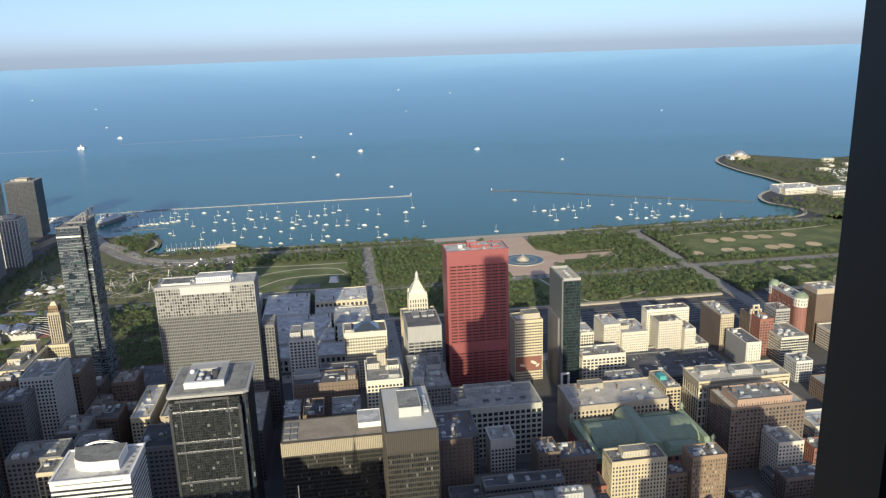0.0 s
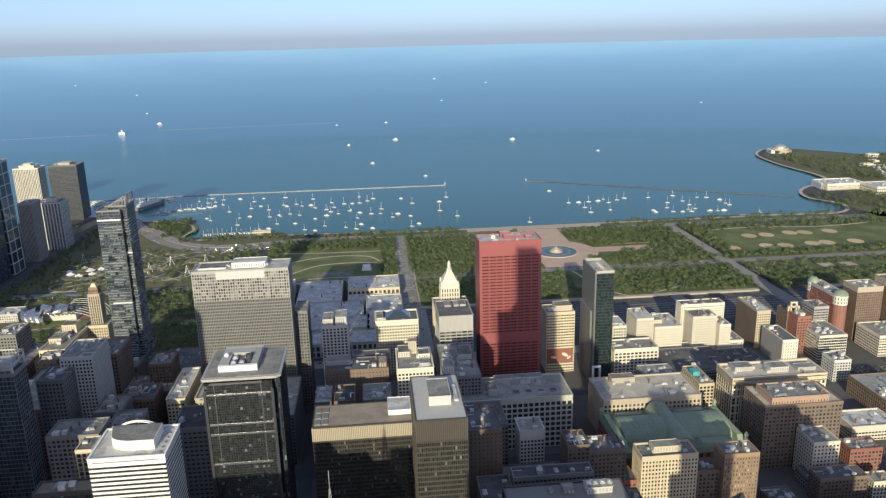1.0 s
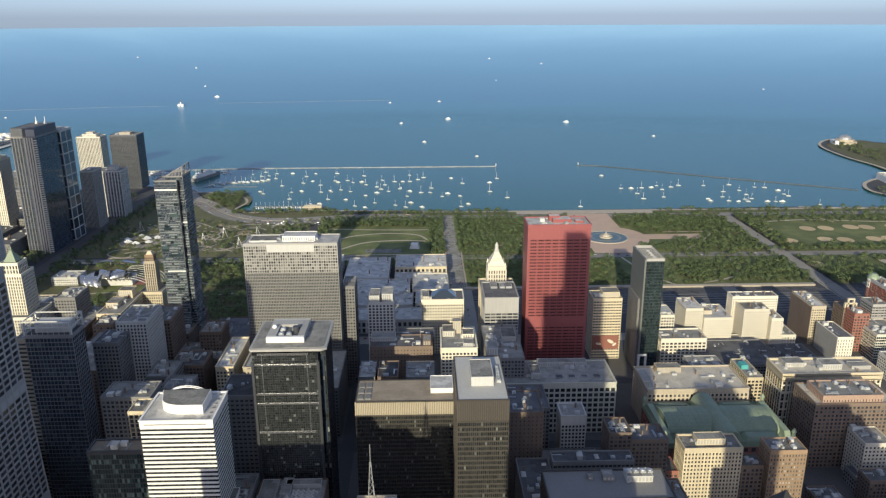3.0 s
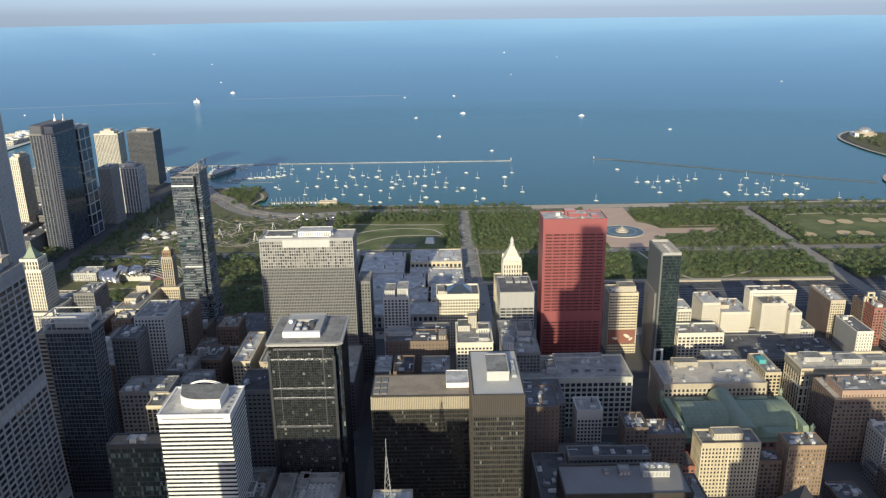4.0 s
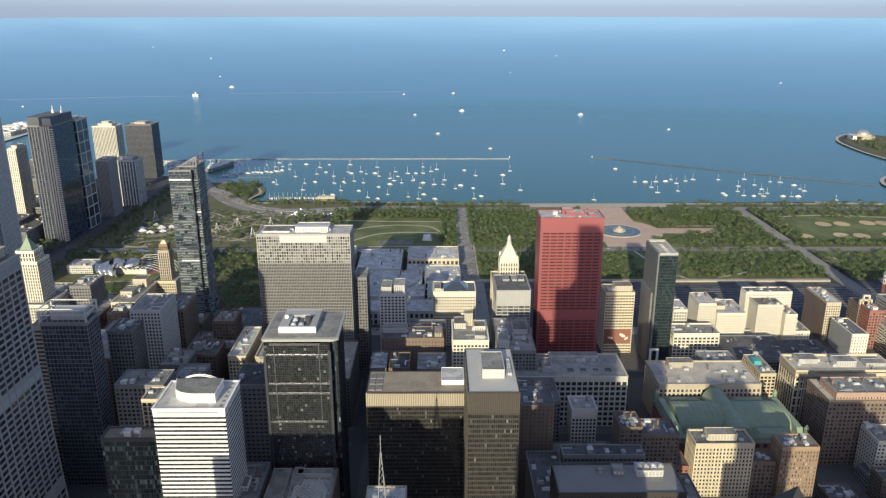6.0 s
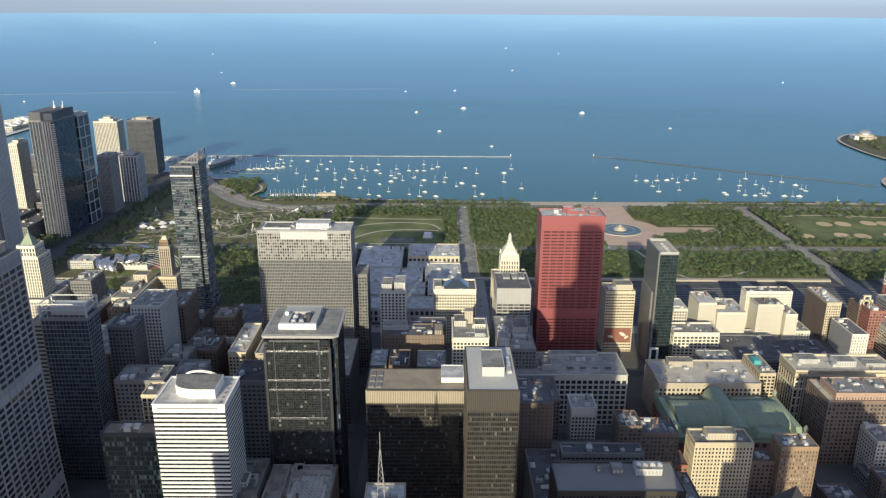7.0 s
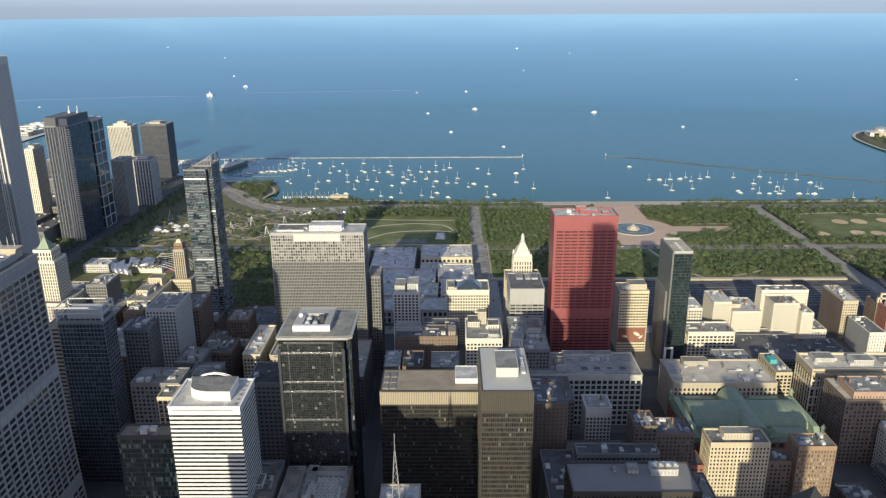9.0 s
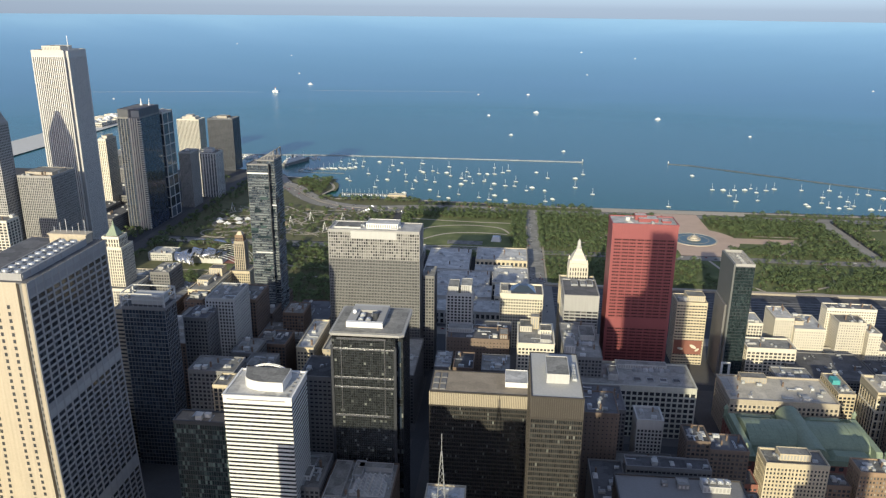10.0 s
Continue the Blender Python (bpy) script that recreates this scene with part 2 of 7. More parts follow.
# ---- mesh helpers ----
class Geo:
    """Collects the faces of one mesh."""

    def __init__(self):
        self.v, self.f = [], []

    def quad(self, *p):
        n = len(self.v)
        self.v.extend(p)
        self.f.append(tuple(range(n, n + len(p))))

    def box(self, x0, x1, y0, y1, z0, z1):
        n = len(self.v)
        self.v += [(x0, y0, z0), (x1, y0, z0), (x1, y1, z0), (x0, y1, z0), (x0, y0, z1), (x1, y0, z1), (x1, y1, z1), (x0, y1, z1)]
        self.f += [tuple(n + i for i in q) for q in ((0, 3, 2, 1), (4, 5, 6, 7), (0, 1, 5, 4), (1, 2, 6, 5), (2, 3, 7, 6), (3, 0, 4, 7))]

    def prism(self, ring, z0, z1, top=1.0, cx=None, cy=None):
        """An upright prism on a ring of points; top shrinks its upper end towards the centre."""
        cx = sum(p[0] for p in ring) / len(ring) if cx is None else cx
        cy = sum(p[1] for p in ring) / len(ring) if cy is None else cy
        n, k = len(self.v), len(ring)
        self.v += [(x, y, z0) for x, y in ring] + [(cx + (x - cx) * top, cy + (y - cy) * top, z1) for x, y in ring]
        self.f += [(n + i, n + (i + 1) % k, n + k + (i + 1) % k, n + k + i) for i in range(k)]
        self.f += [tuple(n + k + i for i in range(k)), tuple(n + k - 1 - i for i in range(k))]

    def drum(self, x, y, r, z0, z1, k=16, top=1.0, sy=1.0):
        self.prism([(x + r * math.cos(6.28319 * i / k), y + sy * r * math.sin(6.28319 * i / k)) for i in range(k)], z0, z1, top)

    def bar(self, a, b, r):
        """A square bar from a to b."""
        a, b = Vector(a), Vector(b)
        w = (b - a).normalized()
        s = w.cross(Vector((0, 0, 1)) if abs(w.z) < 0.9 else Vector((1, 0, 0))).normalized() * r
        t = w.cross(s).normalized() * r
        n = len(self.v)
        self.v += [tuple(p + c) for p in (a, b) for c in (s + t, t - s, -s - t, s - t)]
        self.f += [tuple(n + i for i in q) for q in ((0, 1, 5, 4), (1, 2, 6, 5), (2, 3, 7, 6), (3, 0, 4, 7), (3, 2, 1, 0), (4, 5, 6, 7))]

    def grid(self, rows):
        """A sheet through rows of points that share their corners."""
        n, k = len(self.v), len(rows[0])
        for r in rows:
            self.v += [tuple(p) for p in r]
        self.f += [(n + i * k + j, n + i * k + j + 1, n + (i + 1) * k + j + 1, n + (i + 1) * k + j) for i in range(len(rows) - 1) for j in range(k - 1)]

    def tube(self, pts, r):
        """One bent square tube through pts."""
        pts = [Vector(p) for p in pts]
        rows = []
        for i, p in enumerate(pts):
            w = (pts[min(i + 1, len(pts) - 1)] - pts[max(i - 1, 0)]).normalized()
            s = w.cross(Vector((0.31, 0.2, 0.93))).normalized() * r
            t = w.cross(s).normalized() * r
            rows.append([p + s + t, p + t - s, p - s - t, p + s - t, p + s + t])
        self.grid(rows)

    def mesh(self, name, mat):
        me = bpy.data.meshes.new(name)
        me.from_pydata(self.v, [], self.f)
        me.materials.append(mat)
        me.update()
        return me


def thing(name, label, category, at=(0, 0, 0), group="", kind=""):
    ob = new(name)
    ob.location = at
    ob.empty_display_size = 1
    return tagged(ob, label, category, group, kind)


def part(name, geo, mat, parent, label="", kind=""):
    me = geo if isinstance(geo, bpy.types.Mesh) else geo.mesh(name, mat)
    ob = new(name, me)
    ob.parent = parent
    return tagged(ob, label, kind=kind)


def place(name, me, parent, at, turn=0.0, size=(1, 1, 1)):
    ob = new(name, me)
    ob.parent, ob.location, ob.rotation_euler, ob.scale = parent, at, (0, 0, turn), size
    return ob


def setting(name, geo, mat, label, category):
    return tagged(new(name, geo.mesh(name, mat)), label, category, kind="structure")


# ---- roof plant, shared meshes ----
def plant_meshes():
    unit, fan, duct, vent, tank, shed = Geo(), Geo(), Geo(), Geo(), Geo(), Geo()
    pipe, hatch, stack = Geo(), Geo(), Geo()
    for k in range(3):
        pipe.bar((-0.6 + 0.6 * k, -5, 0.4), (-0.6 + 0.6 * k, 5, 0.4), 0.14)
    for y in (-4.5, 0, 4.5):
        pipe.box(-0.9, 0.9, y - 0.1, y + 0.1, 0, 0.3)
    hatch.prism([(-1.6, -3), (1.6, -3), (1.6, 3), (-1.6, 3)], 0, 0.5)
    hatch.prism([(-1.5, -2.9), (1.5, -2.9), (1.5, 2.9), (-1.5, 2.9)], 0.5, 1.4, 0.4)
    stack.box(-0.7, 0.7, -0.7, 0.7, 0, 4.2)
    stack.box(-0.85, 0.85, -0.85, 0.85, 4.2, 4.5)
    stack.drum(0, 0, 0.3, 4.5, 5.3, 8)
    unit.box(-2.2, 2.2, -1.4, 1.4, 0.3, 2.1)
    for s in (-1.1, 1.1):
        unit.drum(s, 0, 0.8, 2.1, 2.5, 10)
    for sx in (-2, 2):
        unit.box(sx - 0.15, sx + 0.15, -1.3, 1.3, 0, 0.3)
    fan.box(-1.5, 1.5, -1.5, 1.5, 0, 1.6)
    fan.drum(0, 0, 1.2, 1.6, 2.2, 12, 0.9)
    duct.box(-0.5, 0.5, -4, 4, 0.5, 1.3)
    duct.box(-0.5, 2.5, 3.2, 4.0, 0.5, 1.3)
    for y in (-3, 0, 3):
        duct.box(-0.4, 0.4, y - 0.1, y + 0.1, 0, 0.5)
    vent.drum(0, 0, 0.35, 0, 1.0, 8)
    vent.drum(0, 0, 0.6, 1.0, 1.35, 8, 0.5)
    tank.drum(0, 0, 2.0, 1.8, 5.2, 12)
    tank.drum(0, 0, 2.1, 5.2, 6.4, 12, 0.1)
    for sx in (-1.2, 1.2):
        for sy in (-1.2, 1.2):
            tank.box(sx - 0.12, sx + 0.12, sy - 0.12, sy + 0.12, 0, 1.8)
    shed.box(-2.5, 2.5, -2, 2, 0, 3.0)
    shed.box(-2.7, 2.7, -2.2, 2.2, 3.0, 3.2)
    shed.box(-0.5, 0.5, -2.05, -2.0, 0, 2.1)
    return {"air_handler": unit.mesh("air_handler", M["unit"]), "cooling_fan": fan.mesh("cooling_fan", M["metal"]), "duct": duct.mesh("duct", M["metal"]),
            "vent": vent.mesh("vent", M["metal"]), "water_tank": tank.mesh("water_tank", M["brown"]), "stair_head": shed.mesh("stair_head", M["pale"]),
            "pipe_run": pipe.mesh("pipe_run", M["metal"]), "skylight": hatch.mesh("skylight", M["roof_white"]), "chimney": stack.mesh("chimney", M["brown"])}


PLANT = plant_meshes()


def clutter(owner, x0, x1, y0, y1, z, count, rng, kinds=("air_handler", "air_handler", "cooling_fan", "duct", "vent", "stair_head", "pipe_run", "skylight", "chimney")):
    """Plant scattered over a roof, each piece a part."""
    spots = []
    for _ in range(count * 6):
        if len(spots) >= count or x1 - x0 < 7 or y1 - y0 < 7:
            break
        x, y = rng.uniform(x0 + 3, x1 - 3), rng.uniform(y0 + 3, y1 - 3)
        if all(abs(x - a) + abs(y - b) > 4.5 for a, b in spots):
            spots.append((x, y))
            kind = rng.choice(kinds)
            s = rng.uniform(0.8, 1.3)
            place(kind, PLANT[kind], owner, (x, y, z), rng.choice((0, 1.5708)), (s, s, s))


# ---- buildings ----
def facade(wall, glass, x0, x1, y0, y1, z0, z1, bay, floor, pier, band, deep, flat=False, sides="WENS", bands=None, piers=None):
    """Glazed panes behind a grid of piers and spandrel bands on the given sides; bands and piers take each piece by itself."""
    for side in sides:
        width = x1 - x0 if side in "WE" else y1 - y0

        def at(u, n, z):
            return {"W": (x0 + u, y0 - n, z), "E": (x1 - u, y1 + n, z), "S": (x1 + n, y0 + u, z), "N": (x0 - n, y1 - u, z)}[side]

        def proud(u0, u1, a, b, d, wall=wall):
            k = len(wall.v)
            wall.v += [at(u0, d, a), at(u1, d, a), at(u1, d, b), at(u0, d, b), at(u0, 0, a), at(u1, 0, a), at(u1, 0, b), at(u0, 0, b)]
            wall.f += [tuple(k + i for i in q) for q in ((0, 1, 2, 3), (4, 0, 3, 7), (1, 5, 6, 2), (3, 2, 6, 7), (4, 5, 1, 0))]

        nx, nz = max(1, round(width / bay)), max(1, round((z1 - z0) / floor))
        du, dz = width / nx, (z1 - z0) / nz
        for i in range(nx):
            for j in range(nz):
                glass.quad(at(i * du, 0, z0 + j * dz), at((i + 1) * du, 0, z0 + j * dz), at((i + 1) * du, 0, z0 + (j + 1) * dz), at(i * du, 0, z0 + (j + 1) * dz))
        ext = deep if side in "WE" else 0
        dp, db = (deep * 0.6, deep) if flat else (deep, deep * 0.6)
        if pier:
            for i in range(nx + 1):
                proud(max(i * du - pier / 2, 0) - (ext if i == 0 else 0), min(i * du + pier / 2, width) + (ext if i == nx else 0), z0, z1, dp, wall if piers is None else piers.setdefault((side, i), Geo()))
        if band:
            for j in range(nz + 1):
                proud(-ext if flat else 0, width + (ext if flat else 0), max(z0 + j * dz - band / 2, z0), min(z0 + j * dz + band / 2, z1), db, wall if bands is None else bands.setdefault(j, Geo()))


def crown(geo, x0, x1, y0, y1, z0, z1, out, thick=0.5):
    """A ring of wall round the top of a block."""
    geo.box(x0 - out, x1 + out, y0 - out, y0 + thick, z0, z1)
    geo.box(x0 - out, x1 + out, y1 - thick, y1 + out, z0, z1)
    geo.box(x0 - out, x0 + thick, y0 + thick, y1 - thick, z0, z1)
    geo.box(x1 - thick, x1 + out, y0 + thick, y1 - thick, z0, z1)


def block(owner, x0, x1, y0, y1, z0, z1, wall, glass, bay=3.5, floor=3.8, pier=1.2, band=1.5, deep=0.35, flat=False, cornice=2.0, parapet=1.1, roof="roof",
          sides="WENS", cap=None, lip=0.35, split=""):
    """One tier of a building, with its walls, glazing, roof and parapet as parts. Coordinates are local to owner."""
    w, g = Geo(), Geo()
    zt = z1 - cornice
    bands, piers = ({} if "b" in split else None), ({} if "p" in split else None)
    facade(w, g, x0, x1, y0, y1, z0, zt, bay, floor, pier, band, deep, flat, sides, bands, piers)
    for pieces, piece in ((bands, "spandrel"), (piers, "pier")):
        for one in (pieces or {}).values():
            part(piece, one, M[wall], owner)
    if w.v:
        part("wall_grid", w, M[wall], owner, "piers and sills round the windows", "stuff")
    part("glazing", g, G[glass], owner, "rows of window panes")
    r = Geo()
    r.box(x0 + 0.5, x1 - 0.5, y0 + 0.5, y1 - 0.5, zt, z1)
    part("roof", r, M[roof], owner)
    p = Geo()
    crown(p, x0, x1, y0, y1, zt, z1 + parapet, lip)
    if cornice > 2.5:
        k = Geo()
        crown(k, x0, x1, y0, y1, z1 + parapet, z1 + parapet + 0.5, lip + 0.5)
        part("cornice", k, M[cap or wall], owner)
    part("parapet", p, M[cap or wall], owner)


def penthouse(owner, x0, x1, y0, y1, z0, z1, mat="pale", roof="roof", louvre=True):
    p, v = Geo(), Geo()
    p.box(x0, x1, y0, y1, z0, z1 - 0.6)
    crown(p, x0, x1, y0, y1, z1 - 0.6, z1, 0.15, 0.3)
    if louvre:
        for k in range(int((x1 - x0) / 2.5)):
            v.box(x0 + 0.8 + k * 2.5, x0 + 2.2 + k * 2.5, y0 - 0.12, y0, z0 + 0.8, z1 - 1.2)
    ph = part("penthouse", p, M[mat], owner)
    if v.v:
        part("louvre", v, M["grey"], ph, "row of dark louvres", "stuff")
    t = Geo()
    t.box(x0 + 0.3, x1 - 0.3, y0 + 0.3, y1 - 0.3, z1 - 0.6, z1 - 0.45)
    part("penthouse_roof", t, M[roof], ph)


SEEDS = random.Random(5)


def building(name, label, x0, x1, y0, y1, h, wall, glass="dark", house=None, units=5, category="building", group="", **kw):
    """A plain block building; house: penthouses as fractions of the roof and a height."""
    cx, cy = (x0 + x1) / 2, (y0 + y1) / 2
    ob = thing(name, label, category, (cx, cy, 0), group)
    a, b = (x1 - x0) / 2, (y1 - y0) / 2
    block(ob, -a, a, -b, b, 0, h, wall, glass, **kw)
    rng = random.Random(SEEDS.random())
    for u0, u1, v0, v1, hh, mat in house or ():
        penthouse(ob, -a + u0 * 2 * a, -a + u1 * 2 * a, -b + v0 * 2 * b, -b + v1 * 2 * b, h, h + hh, mat)
    clutter(ob, -a, a, -b, b, h, units + (min(11, int(a * b / 75)) if units else 0), rng)
    return ob

# ---- ground and lake ----
def ground_sheet():
    shore = [(-4900, 1900), (-2200, 1900), (-1560, 1850), (-1540, 2790), (-1420, 2790), (-1400, 1850), (-930, 1850), (-760, 1930), (-640, 1900), (-600, 1850), (-520, 1838), (-445, 1800),
             (-412, 1730), (-425, 1660), (-380, 1630), (-284, 1648), (-150, 1640), (100, 1624), (500, 1628), (839, 1634), (1060, 1612), (1130, 1690), (1090, 1775),
             (1110, 1850), (1165, 1912), (1255, 1962), (1290, 2060), (1275, 2250), (1300, 2450), (1390, 2570), (1470, 2560), (1560, 2480), (1640, 2380), (1800, 2420), (2050, 2560), (2600, 2500), (3400, 2100), (4900, 2000)]
    g = Geo()
    n = len(shore)
    g.v += [(x, y, 0) for x, y in shore] + [(4900, -4900, 0), (-4900, -4900, 0)]
    g.f.append(tuple(reversed(range(n + 2))))
    for (ax, ay), (bx, by) in zip(shore, shore[1:]):
        g.quad((ax, ay, 0), (ax, ay, -5), (bx, by, -5), (bx, by, 0))
    setting("ground", g, M["asphalt"], "dark city ground of asphalt and yards down to the seawall", "ground")


def lake_z(r):
    """The lake lies flat and is drawn up at its far rim to the horizon."""
    if r < 3300:
        return -3.0
    q = r - 3300
    return 413.5 - r * (416.5 / 3300 - 3.82e-5 * q - 1.906e-8 * q * q)


def lake_sheet():
    g = Geo()
    radii = [1000 + 100 * i for i in range(23)] + [3300 + 50 * i for i in range(34)]
    turns = [radians(-88 + 2 * i) for i in range(89)]
    for r in radii:
        for a in turns:
            g.v.append((r * math.sin(a), r * math.cos(a), lake_z(r)))
    k = len(turns)
    for i in range(len(radii) - 1):
        for j in range(k - 1):
            g.f.append((i * k + j, (i + 1) * k + j, (i + 1) * k + j + 1, i * k + j + 1)[::-1])
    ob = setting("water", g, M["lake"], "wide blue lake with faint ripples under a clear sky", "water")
    for p in ob.data.polygons:
        p.use_smooth = True


ground_sheet()
lake_sheet()

STREETS_X = [-1000, -790, -655, -515, -375, -230, -80, 62, 200, 340, 478, 645, 800]
STREETS_Y = [-80, 50, 166, 290, 406, 531, 668, 804, 932]
for x0, x1 in zip(STREETS_X, STREETS_X[1:]):
    for y0, y1 in zip(STREETS_Y, STREETS_Y[1:]):
        g = Geo()
        g.box(x0 + 7, x1 - 7, y0 + 7, y1 - 7, -0.5, 0.18)
        setting("pavement", g, M["paving"], "raised concrete pavement round a city block", "pavement")


def sheet(name, x0, x1, y0, y1, z, mat, label, category):
    g = Geo()
    g.box(x0, x1, y0, y1, -0.5, z)
    return setting(name, g, M[mat], label, category)


def strip(name, pts, width, z, mat, label, category):
    """A level band along a line of points."""
    g = Geo()
    left, right = [], []
    for i, p in enumerate(pts):
        a, b = Vector(pts[max(i - 1, 0)]), Vector(pts[min(i + 1, len(pts) - 1)])
        n = Vector((-(b - a).y, (b - a).x)).normalized() * width / 2
        left.append((p[0] + n.x, p[1] + n.y))
        right.append((p[0] - n.x, p[1] - n.y))
    for i in range(len(pts) - 1):
        ring = [left[i], right[i], right[i + 1], left[i + 1]]
        g.quad(*[(x, y, z) for x, y in ring])
        g.quad((*left[i], z), (*left[i + 1], z), (*left[i + 1], z - 0.4), (*left[i], z - 0.4))
        g.quad((*right[i + 1], z), (*right[i], z), (*right[i], z - 0.4), (*right[i + 1], z - 0.4))
    return setting(name, g, M[mat], label, category)


def curve(pts, n=8):
    """Points along a smooth line through pts."""
    out = []
    for i in range(len(pts) - 1):
        p = [Vector(pts[max(0, min(len(pts) - 1, i + k))]) for k in (-1, 0, 1, 2)]
        for j in range(n):
            t = j / n
            q = 0.5 * (2 * p[1] + (p[2] - p[0]) * t + (2 * p[0] - 5 * p[1] + 4 * p[2] - p[3]) * t * t + (3 * p[1] - p[0] - 3 * p[2] + p[3]) * t ** 3)
            out.append((q.x, q.y))
    return out + [tuple(pts[-1])]


# lawns of the lakefront park
sheet("lawn", -640, -235, 950, 1270, 0.25, "scrub", "mixed lawn and planting of a city park", "lawn")
sheet("lawn", -640, -235, 1310, 1575, 0.25, "scrub", "hilly garden lawn with winding paths", "lawn")
sheet("lawn", -215, 36, 1252, 1278, 0.25, "grass", "tree-edged lawn behind the museum", "lawn")
sheet("lawn", -215, 36, 1305, 1560, 0.25, "grass", "wide mown green lawn with an oval path", "lawn")
sheet("lawn", 66, 300, 1130, 1278, 0.25, "grass", "green park lawn under trees", "lawn")
sheet("lawn", 66, 255, 1305, 1560, 0.25, "grass", "green park lawn under dense trees", "lawn")
sheet("lawn", 430, 625, 1130, 1278, 0.25, "grass", "green park lawn under trees", "lawn")
sheet("lawn", 470, 625, 1305, 1560, 0.25, "grass", "green park lawn under trees", "lawn")
sheet("lawn", 665, 1120, 1130, 1278, 0.25, "grass", "green park lawn with one ball field", "lawn")
sheet("lawn", 665, 1120, 1305, 1560, 0.25, "grass", "flat green playing field", "lawn")
sheet("lawn", 1124, 1330, 1300, 1606, 0.22, "grass", "rough lawn under trees beside the museum approach", "lawn")
sheet("lawn", 300, 430, 1130, 1278, 0.2, "grass", "garden lawn beside the fountain approach", "lawn")
sheet("lawn", -215, 1060, 1592, 1612, 0.25, "grass", "narrow lawn strip along the seawall", "lawn")
sheet("lawn", 255, 470, 1305, 1560, 0.25, "grass", "lawn in the corners of the fountain plaza", "lawn")
g = Geo()
g.drum(351, 1405, 82, 0.0, 0.34, 40)
setting("plaza", g, M["pink"], "round pink gravel plaza about the fountain", "plaza")
sheet("plaza", 308, 396, 1305, 1590, 0.30, "pink", "pink gravel approach to the fountain", "plaza")
sheet("plaza", 396, 540, 1390, 1424, 0.38, "pink", "pink gravel walk through the gardens", "plaza")
sheet("plaza", 230, 308, 1390, 1424, 0.38, "pink", "pink gravel walk through the gardens", "plaza")
sheet("road", -660, 1200, 1280, 1303, 0.12, "road", "wide busy park avenue", "road")
sheet("road", 39, 63, 935, 1560, 0.13, "roof", "straight park drive lined with cars", "road")
for x in (35.5, 63.5):
    sheet("pavement", x, x + 3, 1130, 1560, 0.3, "path", "pale pavement beside the park drive", "pavement")
sheet("road", 632, 658, 935, 1560, 0.13, "road", "straight park drive", "road")
sheet("road", -5, 1200, 1563, 1589, 0.12, "road", "lakefront highway", "road")
sheet("road", -660, -5, 1278, 1290, 0.14, "path", "pale paved road edge", "road")
sheet("lawn", -640, -200, 1560, 1650, 0.15, "scrub", "grass beside the curved highway", "lawn")
sheet("lawn", -640, -430, 1650, 1830, 0.15, "scrub", "grass inside the highway curve", "lawn")
BEND = [(-5, 1576), (-150, 1580), (-290, 1556), (-380, 1575), (-450, 1636), (-508, 1722), (-548, 1765), (-600, 1860)]
strip("road", curve(BEND), 52, 0.3, "roof", "grey verge of the curved highway", "road")
for shift in (-13, 13):
    line = []
    pts = curve(BEND)
    for a, b in zip(pts, pts[1:]):
        n = Vector((-(b[1] - a[1]), b[0] - a[0])).normalized() * shift
        line.append((a[0] + n.x, a[1] + n.y))
    strip("road", line, 20, 0.45, "road", "curved lakefront highway carriageway", "road")
strip("kerb", curve(BEND), 1.6, 0.9, "path", "pale median barrier of the highway", "kerb")
sheet("road", -1100, -640, 1000, 1030, 0.12, "road", "city street", "road")
# darker paving instead of road colour: the towers' shade is put into it
sheet("road", -672, -644, 935, 1800, 0.14, "paving", "broad street between park and towers", "road")
sheet("rail_yard", 60, 1200, 1010, 1118, 0.1, "roof_dark", "sunken rail yard of dark ballast between walls", "rail yard")
sheet("road", -660, 1200, 920, 944, 0.2, "road", "wide avenue between city and park", "road")
sheet("pavement", -5, 1060, 1612, 1623, 0.35, "path", "pale concrete lakefront walk", "pavement")
sheet("pavement", -1556, -1404, 1856, 2786, 0.3, "pale", "pale concrete deck of the long pier", "pavement")
sheet("pavement", 200, 500, 1592, 1620, 0.4, "path", "broad pale lakeside terrace below the fountain", "pavement")
strip("lawn", curve([(-560, 1790), (-500, 1800), (-450, 1770), (-440, 1700)]), 70, 0.3, "scrub", "green point of land beside the harbour", "lawn")
sheet("lawn", 1130, 1500, 1560, 1700, 0.22, "scrub", "green lakefront land with scattered trees", "lawn")
g = Geo()
g.quad((1310, 1980, 0.2), (1320, 2440, 0.2), (1400, 2550, 0.2), (1470, 2540, 0.2), (1560, 2460, 0.2), (1640, 2360, 0.2), (1800, 2400, 0.2), (2050, 2540, 0.2), (2600, 2480, 0.2), (3000, 1700, 0.2), (1500, 1560, 0.2), (1300, 1700, 0.2))
g.f[0] = g.f[0][::-1]
setting("lawn", g, M["scrub"], "green museum campus on the lake peninsula", "lawn")
strip("seawall", curve([(839, 1632), (1060, 1610), (1128, 1690), (1092, 1775), (1112, 1850), (1165, 1908), (1253, 1958), (1288, 2060), (1277, 2250), (1302, 2448), (1390, 2568), (1468, 2558)], 5), 9, 0.6, "path",
      "pale stepped stone seawall of the peninsula", "seawall")
strip("seawall", curve([(-640, 1896), (-600, 1848), (-520, 1835), (-447, 1798), (-415, 1730), (-425, 1662), (-380, 1632), (-284, 1646), (-150, 1638), (100, 1622)], 5), 6, 0.5, "path", "pale stone seawall of the harbour", "seawall")
